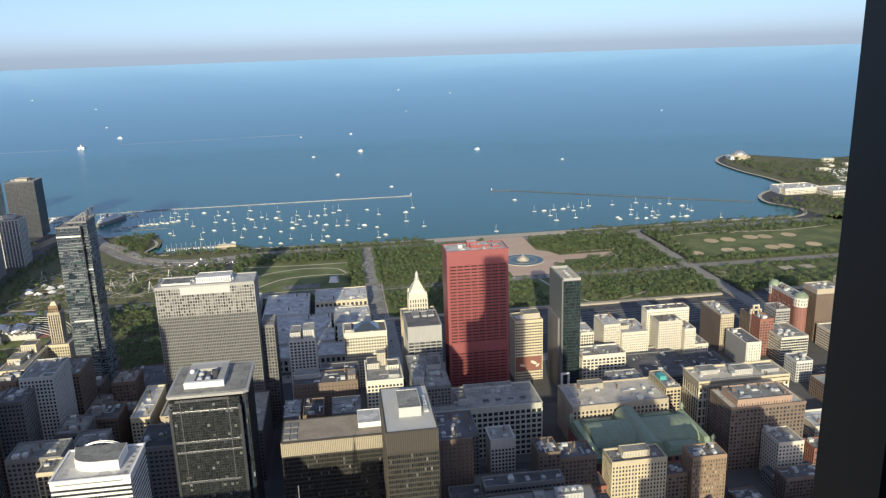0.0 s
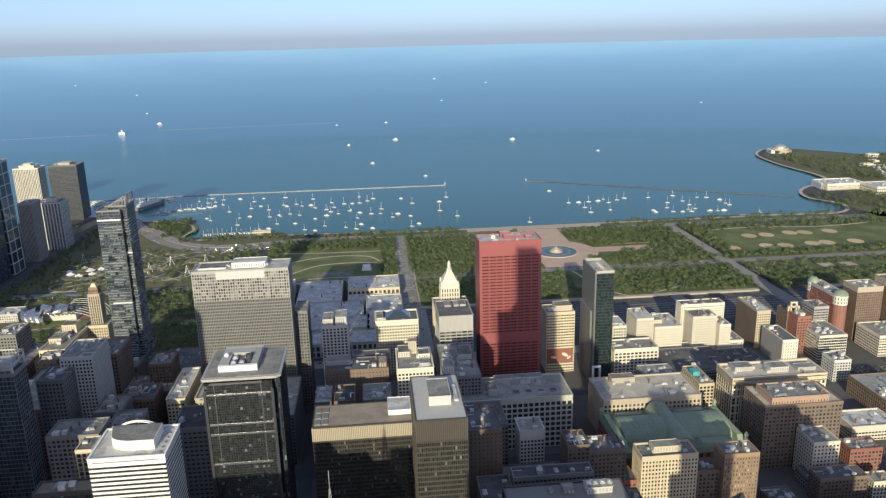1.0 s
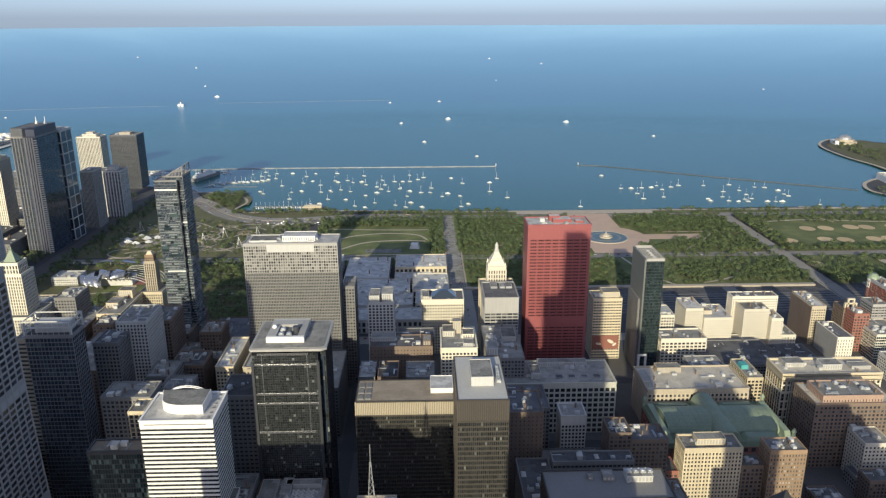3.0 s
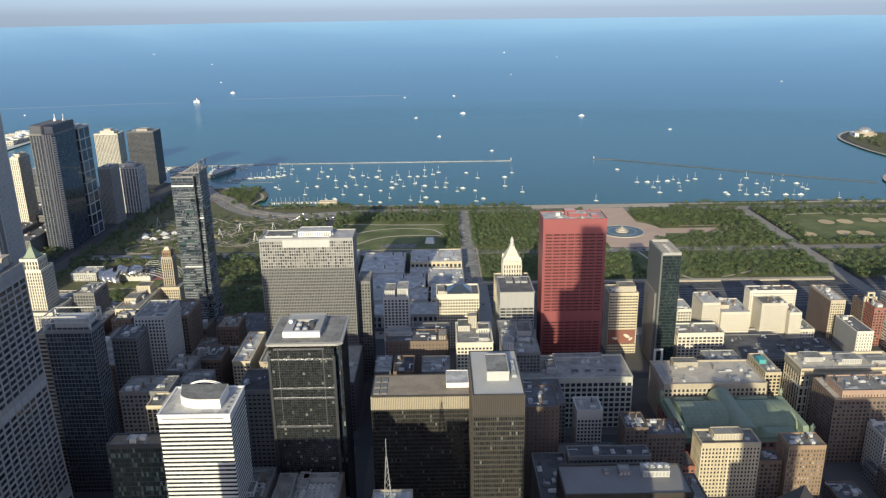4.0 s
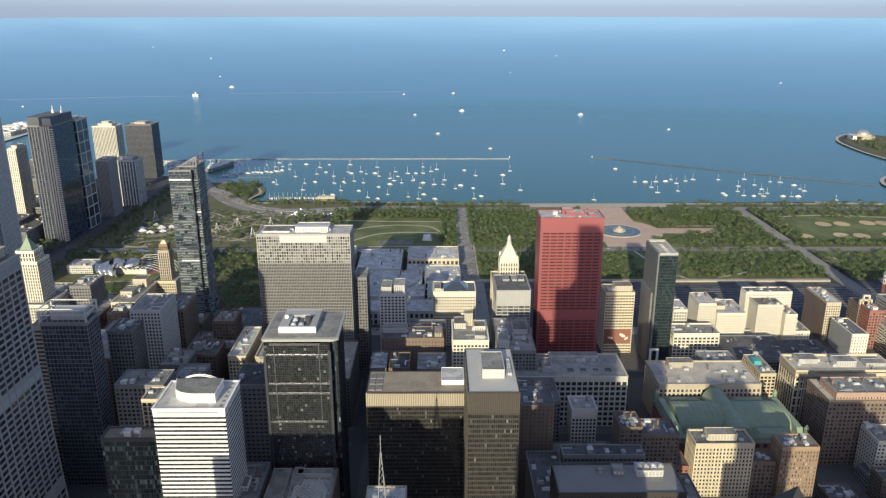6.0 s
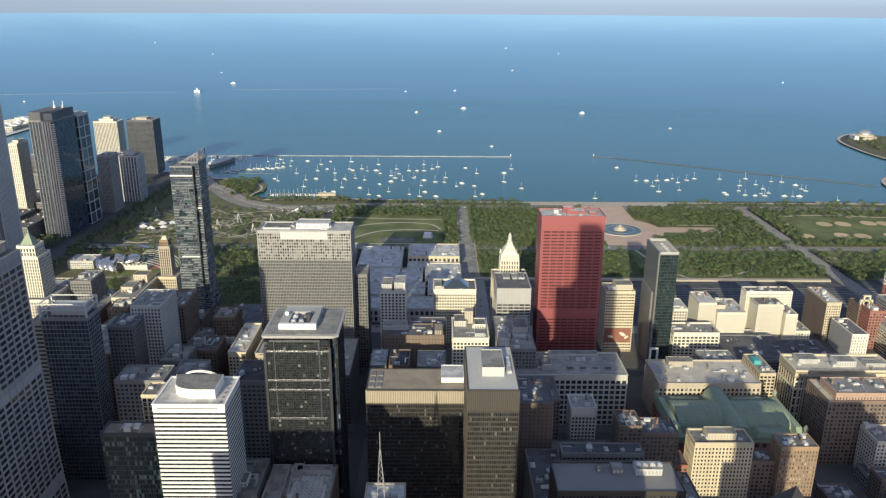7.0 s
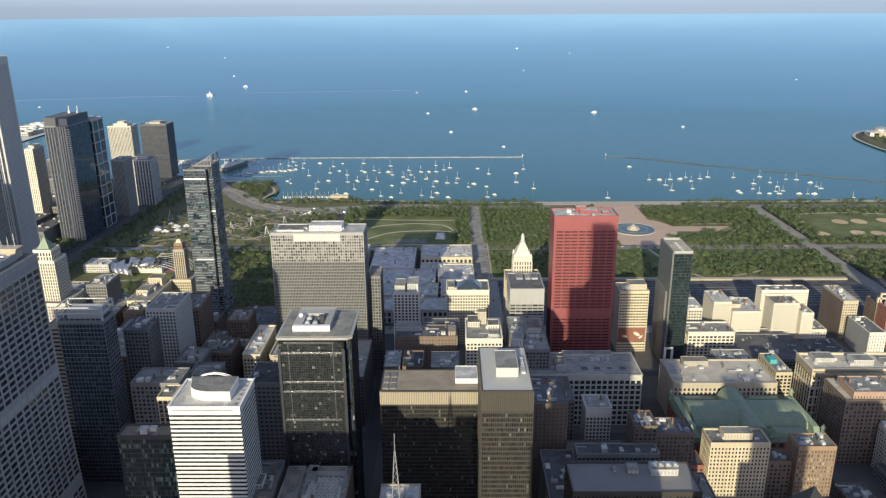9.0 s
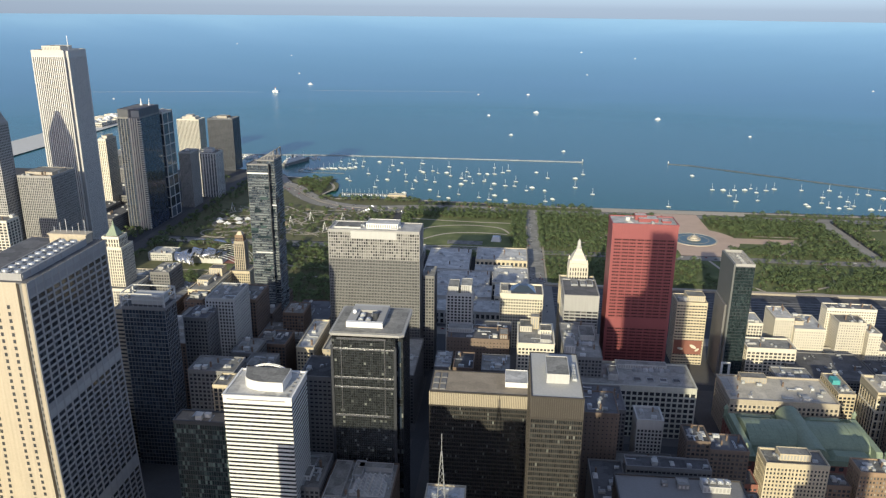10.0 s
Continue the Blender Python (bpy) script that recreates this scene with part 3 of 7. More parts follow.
strip("lawn", curve([(1180, 1650), (1260, 1800), (1310, 1950), (1330, 2150), (1360, 2400), (1480, 2560)]), 90, 0.3, "scrub", "green strip of the lake peninsula", "lawn")
strip("lawn", curve([(1200, 1560), (1500, 1700), (1900, 2100), (2400, 2050)]), 200, 0.2, "scrub", "green lakefront land with scattered trees", "lawn")

# ---- the city, block by block ----
# the tower that the camera stands in, and what stands beside it
def observation_tower():
    t = 22.86
    ob = thing("observation_tower", "stepped black steel office tower with dark windows", "skyscraper", (0, -t, 0))
    tops = {(-1, -1): 203, (1, 1): 203, (-1, 1): 265, (1, -1): 265, (-1, 0): 364, (1, 0): 364, (0, 1): 364}
    for (ix, iy), h in tops.items():
        x, y = ix * t, iy * t + t / 2
        block(ob, x - t / 2, x + t / 2, y - t / 2, y + t / 2, 0, h, "black", "black", bay=4.57, floor=7.8, pier=1.6, band=2.6, roof="roof_dark")
    block(ob, -t / 2, t / 2, -t, 0, 0, 442, "black", "black", bay=4.57, floor=7.8, pier=1.6, band=2.6, roof="roof_dark")
    block(ob, -t / 2, t / 2, 0, t, 0, 408, "black", "black", bay=4.57, floor=7.8, pier=1.6, band=2.6, roof="roof_dark", sides="WNS")
    up = Geo()
    up.box(-t / 2, t / 2, 0, t - 3, 408, 442)
    part("upper_core", up, M["black"], ob)
    top = Geo()
    top.box(-t / 2, t / 2, t - 3, t + 1.2, 418.5, 442)
    part("upper_wall", top, M["black"], ob)
    deck = Geo()
    deck.box(-t / 2, t / 2, t - 3, t + 1.2, 409.2, 411.9)
    part("deck_floor", deck, M["dim"], ob)
    for x in (-6.0, -2.45, 1.035, 4.5, 8.0):
        m = Geo()
        m.box(x, x + 0.28, t + 1.0, t + 1.2, 411.9, 418.5)
        part("mullion", m, M["frame"], ob, "black window mullion")


observation_tower()
building("office_tower", "pink stone office tower beside the stepped tower", 130, 166, -60, -10, 275, "tan", units=3, category="skyscraper")
# unseen towers added as shadow casters, widths and heights fitted to the shadow edges
building("office_tower", "unseen grey stone tower added to cast shade", -203, -122, 200, 240, 184, "grey", units=3, category="skyscraper")
building("office_tower", "unseen brown stone tower added to cast shade", -292, -253, 200, 240, 212, "brown", units=3, category="skyscraper")
building("office_tower", "unseen pale stone slab added to cast shade", -121, -109, 200, 240, 201, "pale", units=1, category="skyscraper")
building("office_tower", "unseen dark stone tower added to cast shade", -108, -80, 200, 240, 190, "dim", units=3, category="skyscraper")
building("office_tower", "unseen brown slab added to cast shade", -79, -62, 200, 240, 177, "brown", units=2, category="skyscraper")
building("office_tower", "unseen tan tower added to cast shade", -61, -41, 200, 240, 191, "tan", units=2, category="skyscraper")
stepped = building("office_tower", "unseen brown tower with stepped top added to cast shade", 262, 340, 200, 240, 150, "brown", units=3, category="skyscraper")
block(stepped, -39, 11, -19, 20, 150, 188, "brown", "dark")
block(stepped, 11.5, 25, -19, 20, 150, 176, "brown", "dark")
building("exchange_tower", "grey stone exchange tower at the street's end", 45, 92, 205, 252, 184, "grey", units=3, category="skyscraper")
building("office_tower", "unseen brown tower added to cast shade", 184, 228, 240, 290, 134, "brown", units=3, category="skyscraper")

# two more out of view, sized to shade the blocks and trees to the east
building("office_tower", "unseen tan stone tower added to cast shade north of the bank", -545, -440, 330, 390, 215, "tan", units=3, category="skyscraper")
building("office_tower", "grey granite office tower north of the bank", -439, -340, 330, 390, 234, "grey", units=3, category="skyscraper")

GX, GY, GZ = 128, 230, 251
gab = thing("gabled_tower", "dark stone tower with a steep pointed roof", "tower", (GX, GY, 0))
block(gab, -8, 8, -8, 8, 0, GZ - 14, "dim", "black")
# the roof's shade is put into its near-black colour
g = Geo()
g.prism([(-8.4, -8.4), (8.4, -8.4), (8.4, 8.4), (-8.4, 8.4)], GZ - 13, GZ, 0.02)
part("pointed_roof", g, M["frame"], gab, "near-black pyramid roof")

# --- first blocks east ---
xerox = building("white_striped_tower", "white aluminium tower with dark window ribbons and rounded penthouse", -195, -146, 460, 500, 152, "bright", "black", bay=1.6, floor=3.32, pier=0, band=1.65,
                 deep=0.2, flat=True, cornice=5, parapet=0.5, lip=0.3, roof="roof_white", units=0, category="skyscraper", split="b")
g = Geo()
ring = [(-18, 12)] + [(2 + 17 * math.cos(a), 1 + 12 * math.sin(a)) for a in [radians(180 + 10 * i) for i in range(10)]] + [(16, -11), (16, 12)]
g.prism(ring, 152, 159)
part("penthouse", g, M["bright"], xerox, "curved white penthouse")
g = Geo()
g.prism([(x * 0.97, y * 0.97) for x, y in ring], 159, 159.2)
part("penthouse_roof", g, M["roof"], xerox)
for k in range(6):
    g = Geo()
    g.drum(0, 0, 1.0, 0, 0.5, 10)
    place("roof_drain", g.mesh("roof_drain", M["dim"]), xerox, (21, -16 + 6.4 * k, 152.05))
g = Geo()
g.box(-22, 20, -20.45, -20.32, 149.2, 149.9)
part("vent_slot", g, M["dim"], xerox, "dark vent slot under the roof edge")
for k in range(2):
    g = Geo()
    g.tube([(-2 + 15 * math.cos(radians(15 * i)), 14 + 2 * k, 152 + 8 * math.sin(radians(15 * i))) for i in range(13)], 0.3)
    part("roof_arch", g, M["bright"], xerox, "white curved roof rail")


def glass_box_tower():
    """Black glass tower with a pale flat roof and a well in its penthouse."""
    ob = thing("glass_office_tower", "dark reflective glass tower with a pale flat roof", "skyscraper", (-106.5, 545, 0))
    w, g = Geo(), Geo()
    facade(w, g, -24.5, 24.5, -24, 27, 0, 173, 1.75, 2.05, 0.1, 0.14, 0.12)
    facade(w, g, 24.7, 29.5, -17, 22, 0, 171, 1.6, 4.1, 0.1, 0.22, 0.12, sides="WES")
    part("glazing", g, G["mirror"], ob, "dark mirror-like panes")
    part("mullion_grid", w, M["black"], ob)
    for z, t, x0, x1 in ((171.4, 1.5, -20.5, 17.5), (162.7, 0.8, -24.5, 24.5), (138.4, 0.9, -24.5, 24.5), (130.2, 0.9, -24.5, 24.5), (105.5, 1.0, -24.5, 20)):
        b = Geo()
        b.box(x0, x1, -24.7, -24.1, z, z + t)
        part("steel_band", b, M["steel"], ob, "bright steel band")
    for x in (-17.3, 16.6):
        b = Geo()
        b.box(x - 0.35, x + 0.35, -24.6, -24.1, 105.5, 172)
        part("steel_strip", b, M["steel"], ob, "bright steel strip")
    for x, z0, z1 in ((27, 150, 168), (27, 120, 146), (27, 92, 112)):
        b = Geo()
        b.box(x - 1.2, x + 1.2, -17.3, -17.1, z0, z1)
        part("bay_window", b, G["blue"], ob, "pale reflecting bay strip")
    for sx in (-24.5, 24.5):
        p = Geo()
        p.box(sx - 1.0, sx + 1.0, -25.0, -23.0, 0, 166)
        part("corner_pier", p, M["black"], ob)
    r = Geo()
    ring = [(-26, -24.5), (-24.5, -26), (28, -26), (31.5, -23), (31.5, 27), (30, 29), (-24.5, 29), (-26, 27)]
    r.prism(ring, 175, 177)
    part("roof", r, M["grey"], ob, "pale roof slab with clipped corners")
    r = Geo()
    r.prism([(x * 0.93, y * 0.92) for x, y in ring], 177, 177.4)
    part("roof_deck", r, M["roof"], ob)
    for x0, x1, y0, y1, mat in ((-15, 13.5, -15, -12, "bright"), (-15, 13.5, 19, 22, "pale"), (-15, -8, -12, 19, "grey"), (8.5, 13.5, -12, 19, "grey"), (-8, 8.5, 10, 19, "grey")):
        q = Geo()
        q.box(x0, x1, y0, y1, 177.3, 181.8)
        part("penthouse_wall", q, M[mat], ob)
    q = Geo()
    q.box(-8, 8.5, -12, 10, 177.3, 179.5)
    part("penthouse_roof", q, M["roof_dark"], ob)
    for x, y in ((-5, -6), (1, -6), (-5, 3), (4, 4)):
        place("cooling_fan", PLANT["cooling_fan"], ob, (x, y, 179.5), 0, (1.3, 1.3, 1.2))
    q = Geo()
    q.drum(5.5, 0, 2.4, 179.5, 184.5, 14)
    part("exhaust", q, M["black"], ob, "round black exhaust stack")
    d = Geo()
    d.drum(0, 0, 1.3, 0, 0.4, 12, 1.25)
    dish = place("dish", d.mesh("dish", M["boat"]), ob, (-11.5, 2, 183.3))
    dish.rotation_euler = (0.9, 0.2, 0)
    q = Geo()
    q.bar((-11.5, 2.4, 181.8), (-11.5, 2.2, 183.4), 0.2)
    part("dish_post", q, M["metal"], ob)


# its few pale panes are glints painted into the pane colour
G["mirror"] = glazing("mirror_window_glass", (0.026, 0.029, 0.030), (0.24, 0.25, 0.23), 0.05, 0.05, 0.9)
glass_box_tower()


def federal_slab(name, label, x0, x1, y0, y1, h, roof, band_h, houses, louvre="bronze"):
    ob = thing(name, label, "skyscraper", ((x0 + x1) / 2, (y0 + y1) / 2, 0))
    a, b = (x1 - x0) / 2, (y1 - y0) / 2
    block(ob, -a, a, -b, b, 0, h - band_h, "bronze", "mirror", bay=1.43, floor=3.7, pier=0.32, band=1.2, deep=0.3, cornice=1, parapet=0)
    w, wide = Geo(), 0.45 if louvre == "louvre" else 0.25
    core = Geo()
    core.box(-a, a, -b, b, h - band_h + 0.01, h - 0.8)
    # behind pale ribs the wall's darker bronze paints in the shade of the gaps
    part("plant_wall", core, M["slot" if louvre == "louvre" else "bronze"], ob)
    for side in (-1, 1):
        for k in range(int((x1 - x0) / 1.43) + 1):
            x = -a + k * 1.43
            w.box(x - wide, x + wide, side * b - 0.3, side * b + 0.3, h - band_h, h)
        for k in range(int((y1 - y0) / 1.43) + 1):
            y = -b + k * 1.43
            w.box(side * a - 0.3, side * a + 0.3, y - wide, y + wide, h - band_h, h)
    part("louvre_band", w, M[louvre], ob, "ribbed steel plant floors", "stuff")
    r = Geo()
    r.box(-a + 0.3, a - 0.3, -b + 0.3, b - 0.3, h - 0.8, h)
    part("roof", r, M[roof], ob)
    p = Geo()
    crown(p, -a, a, -b, b, h - 0.8, h + 0.5, 0.32)
    part("parapet", p, M["bronze"], ob)
    for u0, u1, v0, v1, hh, mat in houses:
        penthouse(ob, -a + u0 * 2 * a, -a + u1 * 2 * a, -b + v0 * 2 * b, -b + v1 * 2 * b, h, h + hh, mat, "roof" if mat != "bright" else "roof_white", False)
    return ob


g = Geo()
g.prism([(-1.6, -3), (1.6, -3), (1.6, 3), (-1.6, 3)], 0, 1.2, 0.8)
DARK_LIGHT = g.mesh("skylight", M["dim"])
dirk = federal_slab("courthouse_slab", "long bronze steel and glass office slab with brown gravel roof", -58, 22, 547, 584, 117, "roof_tan", 12, ((0.76, 0.99, 0.35, 0.98, 4.5, "bright"),), "louvre")
klu = federal_slab("federal_tower", "tall bronze steel office slab with pale flat roof", 20, 54, 447, 514, 171, "pale", 15, ((0.3, 0.75, 0.3, 0.72, 7, "pale"),), "bronze_rib")
for k in range(6):
    place("air_handler", PLANT["air_handler"], klu, (12.5, 4 + 4 * (k - 3), 171), 0, (0.7, 1.2, 1))
for k in range(3):
    for j in range(2):
        place("skylight", DARK_LIGHT, dirk, (-36 + 6 * j, -11 + 10 * k, 117), 0, (1.6, 1.4, 0.7))

marq = building("terracotta_office_block", "brown brick office block with cluttered grey roof", -130, -79, 460, 517, 66, "brown", units=16, roof="roof", house=((0.05, 0.3, 0.1, 0.9, 5, "grey"), (0.35, 0.5, 0.6, 0.95, 4, "metal")))
for k in range(6):
    g = Geo()
    x = -4 + 3.9 * k
    g.v += [(x, -14, 66.6), (x + 3.4, -14, 66.6), (x + 3.4, 12, 66.6), (x, 12, 66.6), (x + 1.7, -14, 68.8), (x + 1.7, 12, 68.8)]
    g.f += [(0, 1, 4), (2, 3, 5), (1, 2, 5, 4), (3, 0, 4, 5)]
    ridge = part("ridge_skylight", g, M["roof_white"], marq, "glazed ridge skylight")
    for y in range(-13, 13, 4):
        b = Geo()
        b.bar((x, y, 66.7), (x + 1.7, y, 68.9), 0.12)
        b.bar((x + 3.4, y, 66.7), (x + 1.7, y, 68.9), 0.12)
        part("glazing_bar", b, M["bright"], ridge)
g = Geo()
g.box(-5, 20.5, -15, 13, 66, 66.6)
part("skylight_kerb", g, M["pale"], marq)
for x0, x1, y0, y1, h, mat in ((-24, -15, -24, 4, 3.5, "metal"), (-14, -7, -20, 20, 2.2, "roof_white"), (-5, 22, 17, 24, 4, "grey")):
    penthouse(marq, x0, x1, y0, y1, 66, 66 + h, mat, "roof", False)
# courthouse: the plaza's low glass post hall lies in the shade behind the slabs
bank = building("ornate_bank_tower", "cream stone tower top with lattice mast", -44, -20, 383, 405, 128, "tan", units=8, roof="roof_white", category="skyscraper")
g = Geo()
for k in range(4):
    sx, sy = ((-1, -1), (1, -1), (1, 1), (-1, 1))[k]
    tx, ty = ((1, -1), (1, 1), (-1, 1), (-1, -1))[k]
    g.bar((2.4 * sx - 2, 2.4 * sy - 5, 128), (0.3 * sx - 2, 0.3 * sy - 5, 163), 0.2)
    for j in range(8):
        s, q = 2.4 - j * 0.26, 2.4 - (j + 1) * 0.26
        g.bar((s * sx - 2, s * sy - 5, 128 + 4.3 * j), (q * tx - 2, q * ty - 5, 132.3 + 4.3 * j), 0.1)
g.bar((-2, -5, 162), (-2, -5, 175), 0.2)
part("mast", g, M["metal"], bank, "thin lattice steel mast")

building("office_block", "grey brick block with pale roof plant", -168, -132, 470, 515, 73, "dim", units=9, house=((0.4, 0.75, 0.2, 0.5, 4, "bright"),))
building("dark_glass_block", "dark glass block with painted teal reflections and tan roof", -236, -197, 465, 480, 126, "black", "spangle", bay=1.8, floor=3.9, pier=0.15, band=0.5, deep=0.15, roof="roof_tan", units=3)
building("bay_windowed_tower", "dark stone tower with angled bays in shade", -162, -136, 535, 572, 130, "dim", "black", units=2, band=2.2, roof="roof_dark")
building("crowned_glass_tower", "dark blue glass tower with pale steel crown frame", -336, -297, 592, 614, 159, "dusk", "blue", bay=3, floor=3.9, pier=0.25, band=0.6, units=0, category="skyscraper", roof="roof_dark")
g = Geo()
for x in (-19.5, 19.5):
    for y in (-11, 11):
        g.box(x - 0.6, x + 0.6, y - 0.6, y + 0.6, 160, 172)
for z in (166, 171.5):
    crown(g, -19.5, 19.5, -11, 11, z, z + 0.9, 0.4, 0.4)
for k in range(9):
    g.box(-18 + 4.5 * k - 0.15, -18 + 4.5 * k + 0.15, -11.2, -10.9, 160, 172)
ob = thing("roof_frame", "open pale steel frame crowning the tower roof", "roof frame", (-316.5, 603, 0))
part("frame", g, M["pale"], ob)
q = Geo()
q.box(-13, 15, -6, 8, 160, 168)
part("plant_house", q, M["pale"], ob)
building("banded_office_tower", "cream banded tower half hidden between darker ones", -350, -333, 600, 640, 152, "tan", flat=True, pier=0, band=1.9, units=3)


def tapered_tower():
    """Tall tower whose long sides sweep outwards to the ground."""
    ob = thing("tapered_bank_tower", "tall grey granite tower with sweeping grid facade", "skyscraper", (-304, 434, 0))
    w, g, p = {}, Geo(), {}
    half, top = 44, 258

    def side(z):
        return 26 + 9 * (1 - z / top) ** 2.2

    nz, nx = 58, 11
    for s in (-1, 1):
        for j in range(nz):
            z0, z1 = top * j / nz, top * (j + 1) / nz
            a, b = s * side(z0), s * side(z1)
            for i in range(nx * 2):
                y0, y1 = -half + half * i / nx, -half + half * (i + 1) / nx
                g.quad((a, y0, z0), (a, y1, z0), (b, y1, z1), (b, y0, z1))
            m0, m1 = z0 + (z1 - z0) * 0.66, z1
            dead = j in (56, 57, 38, 39, 18, 19)
            if dead:
                m0 = z0
            c, d = s * (side(m0) + 0.3), s * (side(m1) + 0.3)
            band = w.setdefault((s, j), Geo())
            band.quad((c, -half, m0), (c, half, m0), (d, half, m1), (d, -half, m1))
            band.quad((c, -half, m0), (c, half, m0), (a, half, m0), (a, -half, m0))
            band.quad((d, -half, m1), (d, half, m1), (b, half, m1), (b, -half, m1))
            for i in range(nx + 1):
                y = -half + 2 * half * i / nx
                e, k = s * (side(z0) + 0.55), s * (side(z1) + 0.55)
                post = p.setdefault((s, i), Geo())
                post.quad((e, y - 0.6, z0), (e, y + 0.6, z0), (k, y + 0.6, z1), (k, y - 0.6, z1))
                for yy in (y - 0.6, y + 0.6):
                    post.quad((a, yy, z0), (e, yy, z0), (k, yy, z1), (b, yy, z1))
    part("glazing", g, G["black"], ob)
    for one in w.values():
        part("spandrel", one, M["chase"], ob)
    for one in p.values():
        part("pier", one, M["chase"], ob)
    # the ends: proud corner piers, a deep slot beside each, its shade put into darker granite, then blank granite with
    # two columns of small windows
    for e in (-1, 1):
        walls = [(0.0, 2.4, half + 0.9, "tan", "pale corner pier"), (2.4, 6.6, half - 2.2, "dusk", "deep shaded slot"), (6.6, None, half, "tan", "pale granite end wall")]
        for s in (-1, 1):
            for d0, d1, y, mat, lab in walls:
                q = Geo()
                for j in range(nz):
                    z0, z1 = top * j / nz, top * (j + 1) / nz
                    a0, a1 = s * (side(z0) - d0), s * (side(z1) - d0)
                    b0, b1 = (s * (side(z0) - d1), s * (side(z1) - d1)) if d1 else (0, 0)
                    q.quad((a0, e * y, z0), (b0, e * y, z0), (b1, e * y, z1), (a1, e * y, z1))
                    back = e * (half - 2.2)
                    q.quad((a0, e * y, z0), (a1, e * y, z1), (a1, back, z1), (a0, back, z0))
                    if d1:
                        q.quad((b0, e * y, z0), (b1, e * y, z1), (b1, back, z1), (b0, back, z0))
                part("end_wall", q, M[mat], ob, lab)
            n = Geo()
            for j in range(nz - 3):
                z = top * j / nz
                for d, wide in ((2.6, 1.0), (13.5, 0.9), (20.5, 0.9)):
                    x, y = s * (side(z + 2.2) - d), half + (0.5 if d < 3 else 0.02)
                    n.box(x - wide, x + wide, min(e * y, e * (y + 0.1)), max(e * y, e * (y + 0.1)), z + 1.0, z + 3.4)
            part("end_window", n, M["black"], ob, "small dark end windows", "stuff")
    r = Geo()
    r.box(-25.9, 25.9, -half + 0.5, half - 0.5, top - 1, top)
    part("roof", r, M["roof_dark"], ob)
    for y0, y1, x0, x1 in ((-40, 30, 20.5, 21.3), (-40, 30, 3, 3.8), (-40.8, -40, 3, 21.3)):
        q = Geo()
        q.box(x0, x1, y0, y1, top, top + 4.5)
        for k in range(int((y1 - y0) / 8)):
            q.box(x1, x1 + 0.35, y0 + 8 * k, y0 + 8 * k + 5.2, top + 0.6, top + 4.2)
        part("roof_screen", q, M["chase"], ob, "grey panelled roof screen")
    for k in range(20):
        place("cooling_fan", PLANT["cooling_fan"], ob, (16.5 if k % 2 else 8.5, -36 + 6.6 * (k // 2), top), 0, (2.0, 1.8, 2.4))
    q = Geo()
    q.box(-6, 20, 32, 40, top, top + 6)
    q.box(-7, 21, 31.5, 40.5, top + 6, top + 6.8)
    part("penthouse", q, M["tan"], ob, "tan roof house with flat cap")
    for k in range(6):
        g2 = Geo()
        g2.bar((-4 + 4.4 * k, 36, top + 6.8), (-4 + 4.4 * k, 36, top + 11 + k % 3 * 2.5), 0.18)
        part("aerial", g2, M["metal"], ob)


tapered_tower()

# --- between the second and third streets ---
building("grid_office_block", "pale concrete block with square window grid", -302, -273, 690, 735, 130, "pale", "black", bay=3.2, floor=3.7, pier=1.3, band=1.4, deep=0.5, units=6, roof="roof")
building("brown_office_block", "dark brick block with satellite dish on its roof", -313, -290, 660, 692, 121, "dim", units=5, roof="roof_dark")
building("office_block", "brown brick block with a lit roof edge", -300, -270, 745, 790, 108, "brown", units=6)
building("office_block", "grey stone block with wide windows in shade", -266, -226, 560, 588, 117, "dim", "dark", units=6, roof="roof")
building("office_block", "cream fluted stone block beside the striped tower", -228, -216, 520, 540, 126, "cream", units=2, band=0.6)
building("theatre_block", "peach brick block with a white roof", -210, -193, 690, 762, 80, "cream", units=7, roof="roof_white", cornice=3.5)
building("theatre_block", "peach brick block with grey roof", -183, -170, 690, 745, 79, "tan", units=4, roof="roof", cornice=3.5)
INNER_BLOCKS = [
    (-266, -242, 655, 690, 88, "dim", "roof"), (-240, -214, 600, 645, 94, "dim", "roof"), (-256, -224, 695, 730, 80, "brown", "roof_dark"), (-268, -215, 740, 782, 66, "dim", "roof"),
    (-245, -222, 760, 792, 88, "brown", "roof"), (-160, -140, 690, 780, 60, "dim", "roof_dark"), (-135, -90, 690, 780, 55, "dim", "roof"), (-206, -168, 590, 645, 60, "brown", "roof_dark"),
    (-366, -318, 690, 790, 78, "brown", "roof"), (-366, -340, 560, 590, 60, "dim", "roof"), (-262, -215, 816, 905, 46, "brown", "roof_dark"), (-270, -200, 745, 790, 40, "dim", "roof"),
]
NORTH_BLOCKS = [
    (-312, -276, 816, 900, 62, "brown", "roof"), (-374, -352, 795, 822, 84, "brown", "roof_dark"), (-492, -440, 870, 915, 76, "tan", "roof"), (-440, -416, 850, 888, 96, "dim", "roof"),
    (-500, -450, 690, 780, 70, "dim", "roof"), (-440, -385, 690, 780, 62, "brown", "roof_dark"), (-440, -400, 816, 900, 66, "brown", "roof"), (-395, -320, 860, 905, 55, "tan", "roof"),
    (-500, -390, 560, 640, 70, "dim", "roof"), (-640, -530, 690, 780, 60, "tan", "roof"), (-640, -530, 816, 905, 58, "grey", "roof"),
]
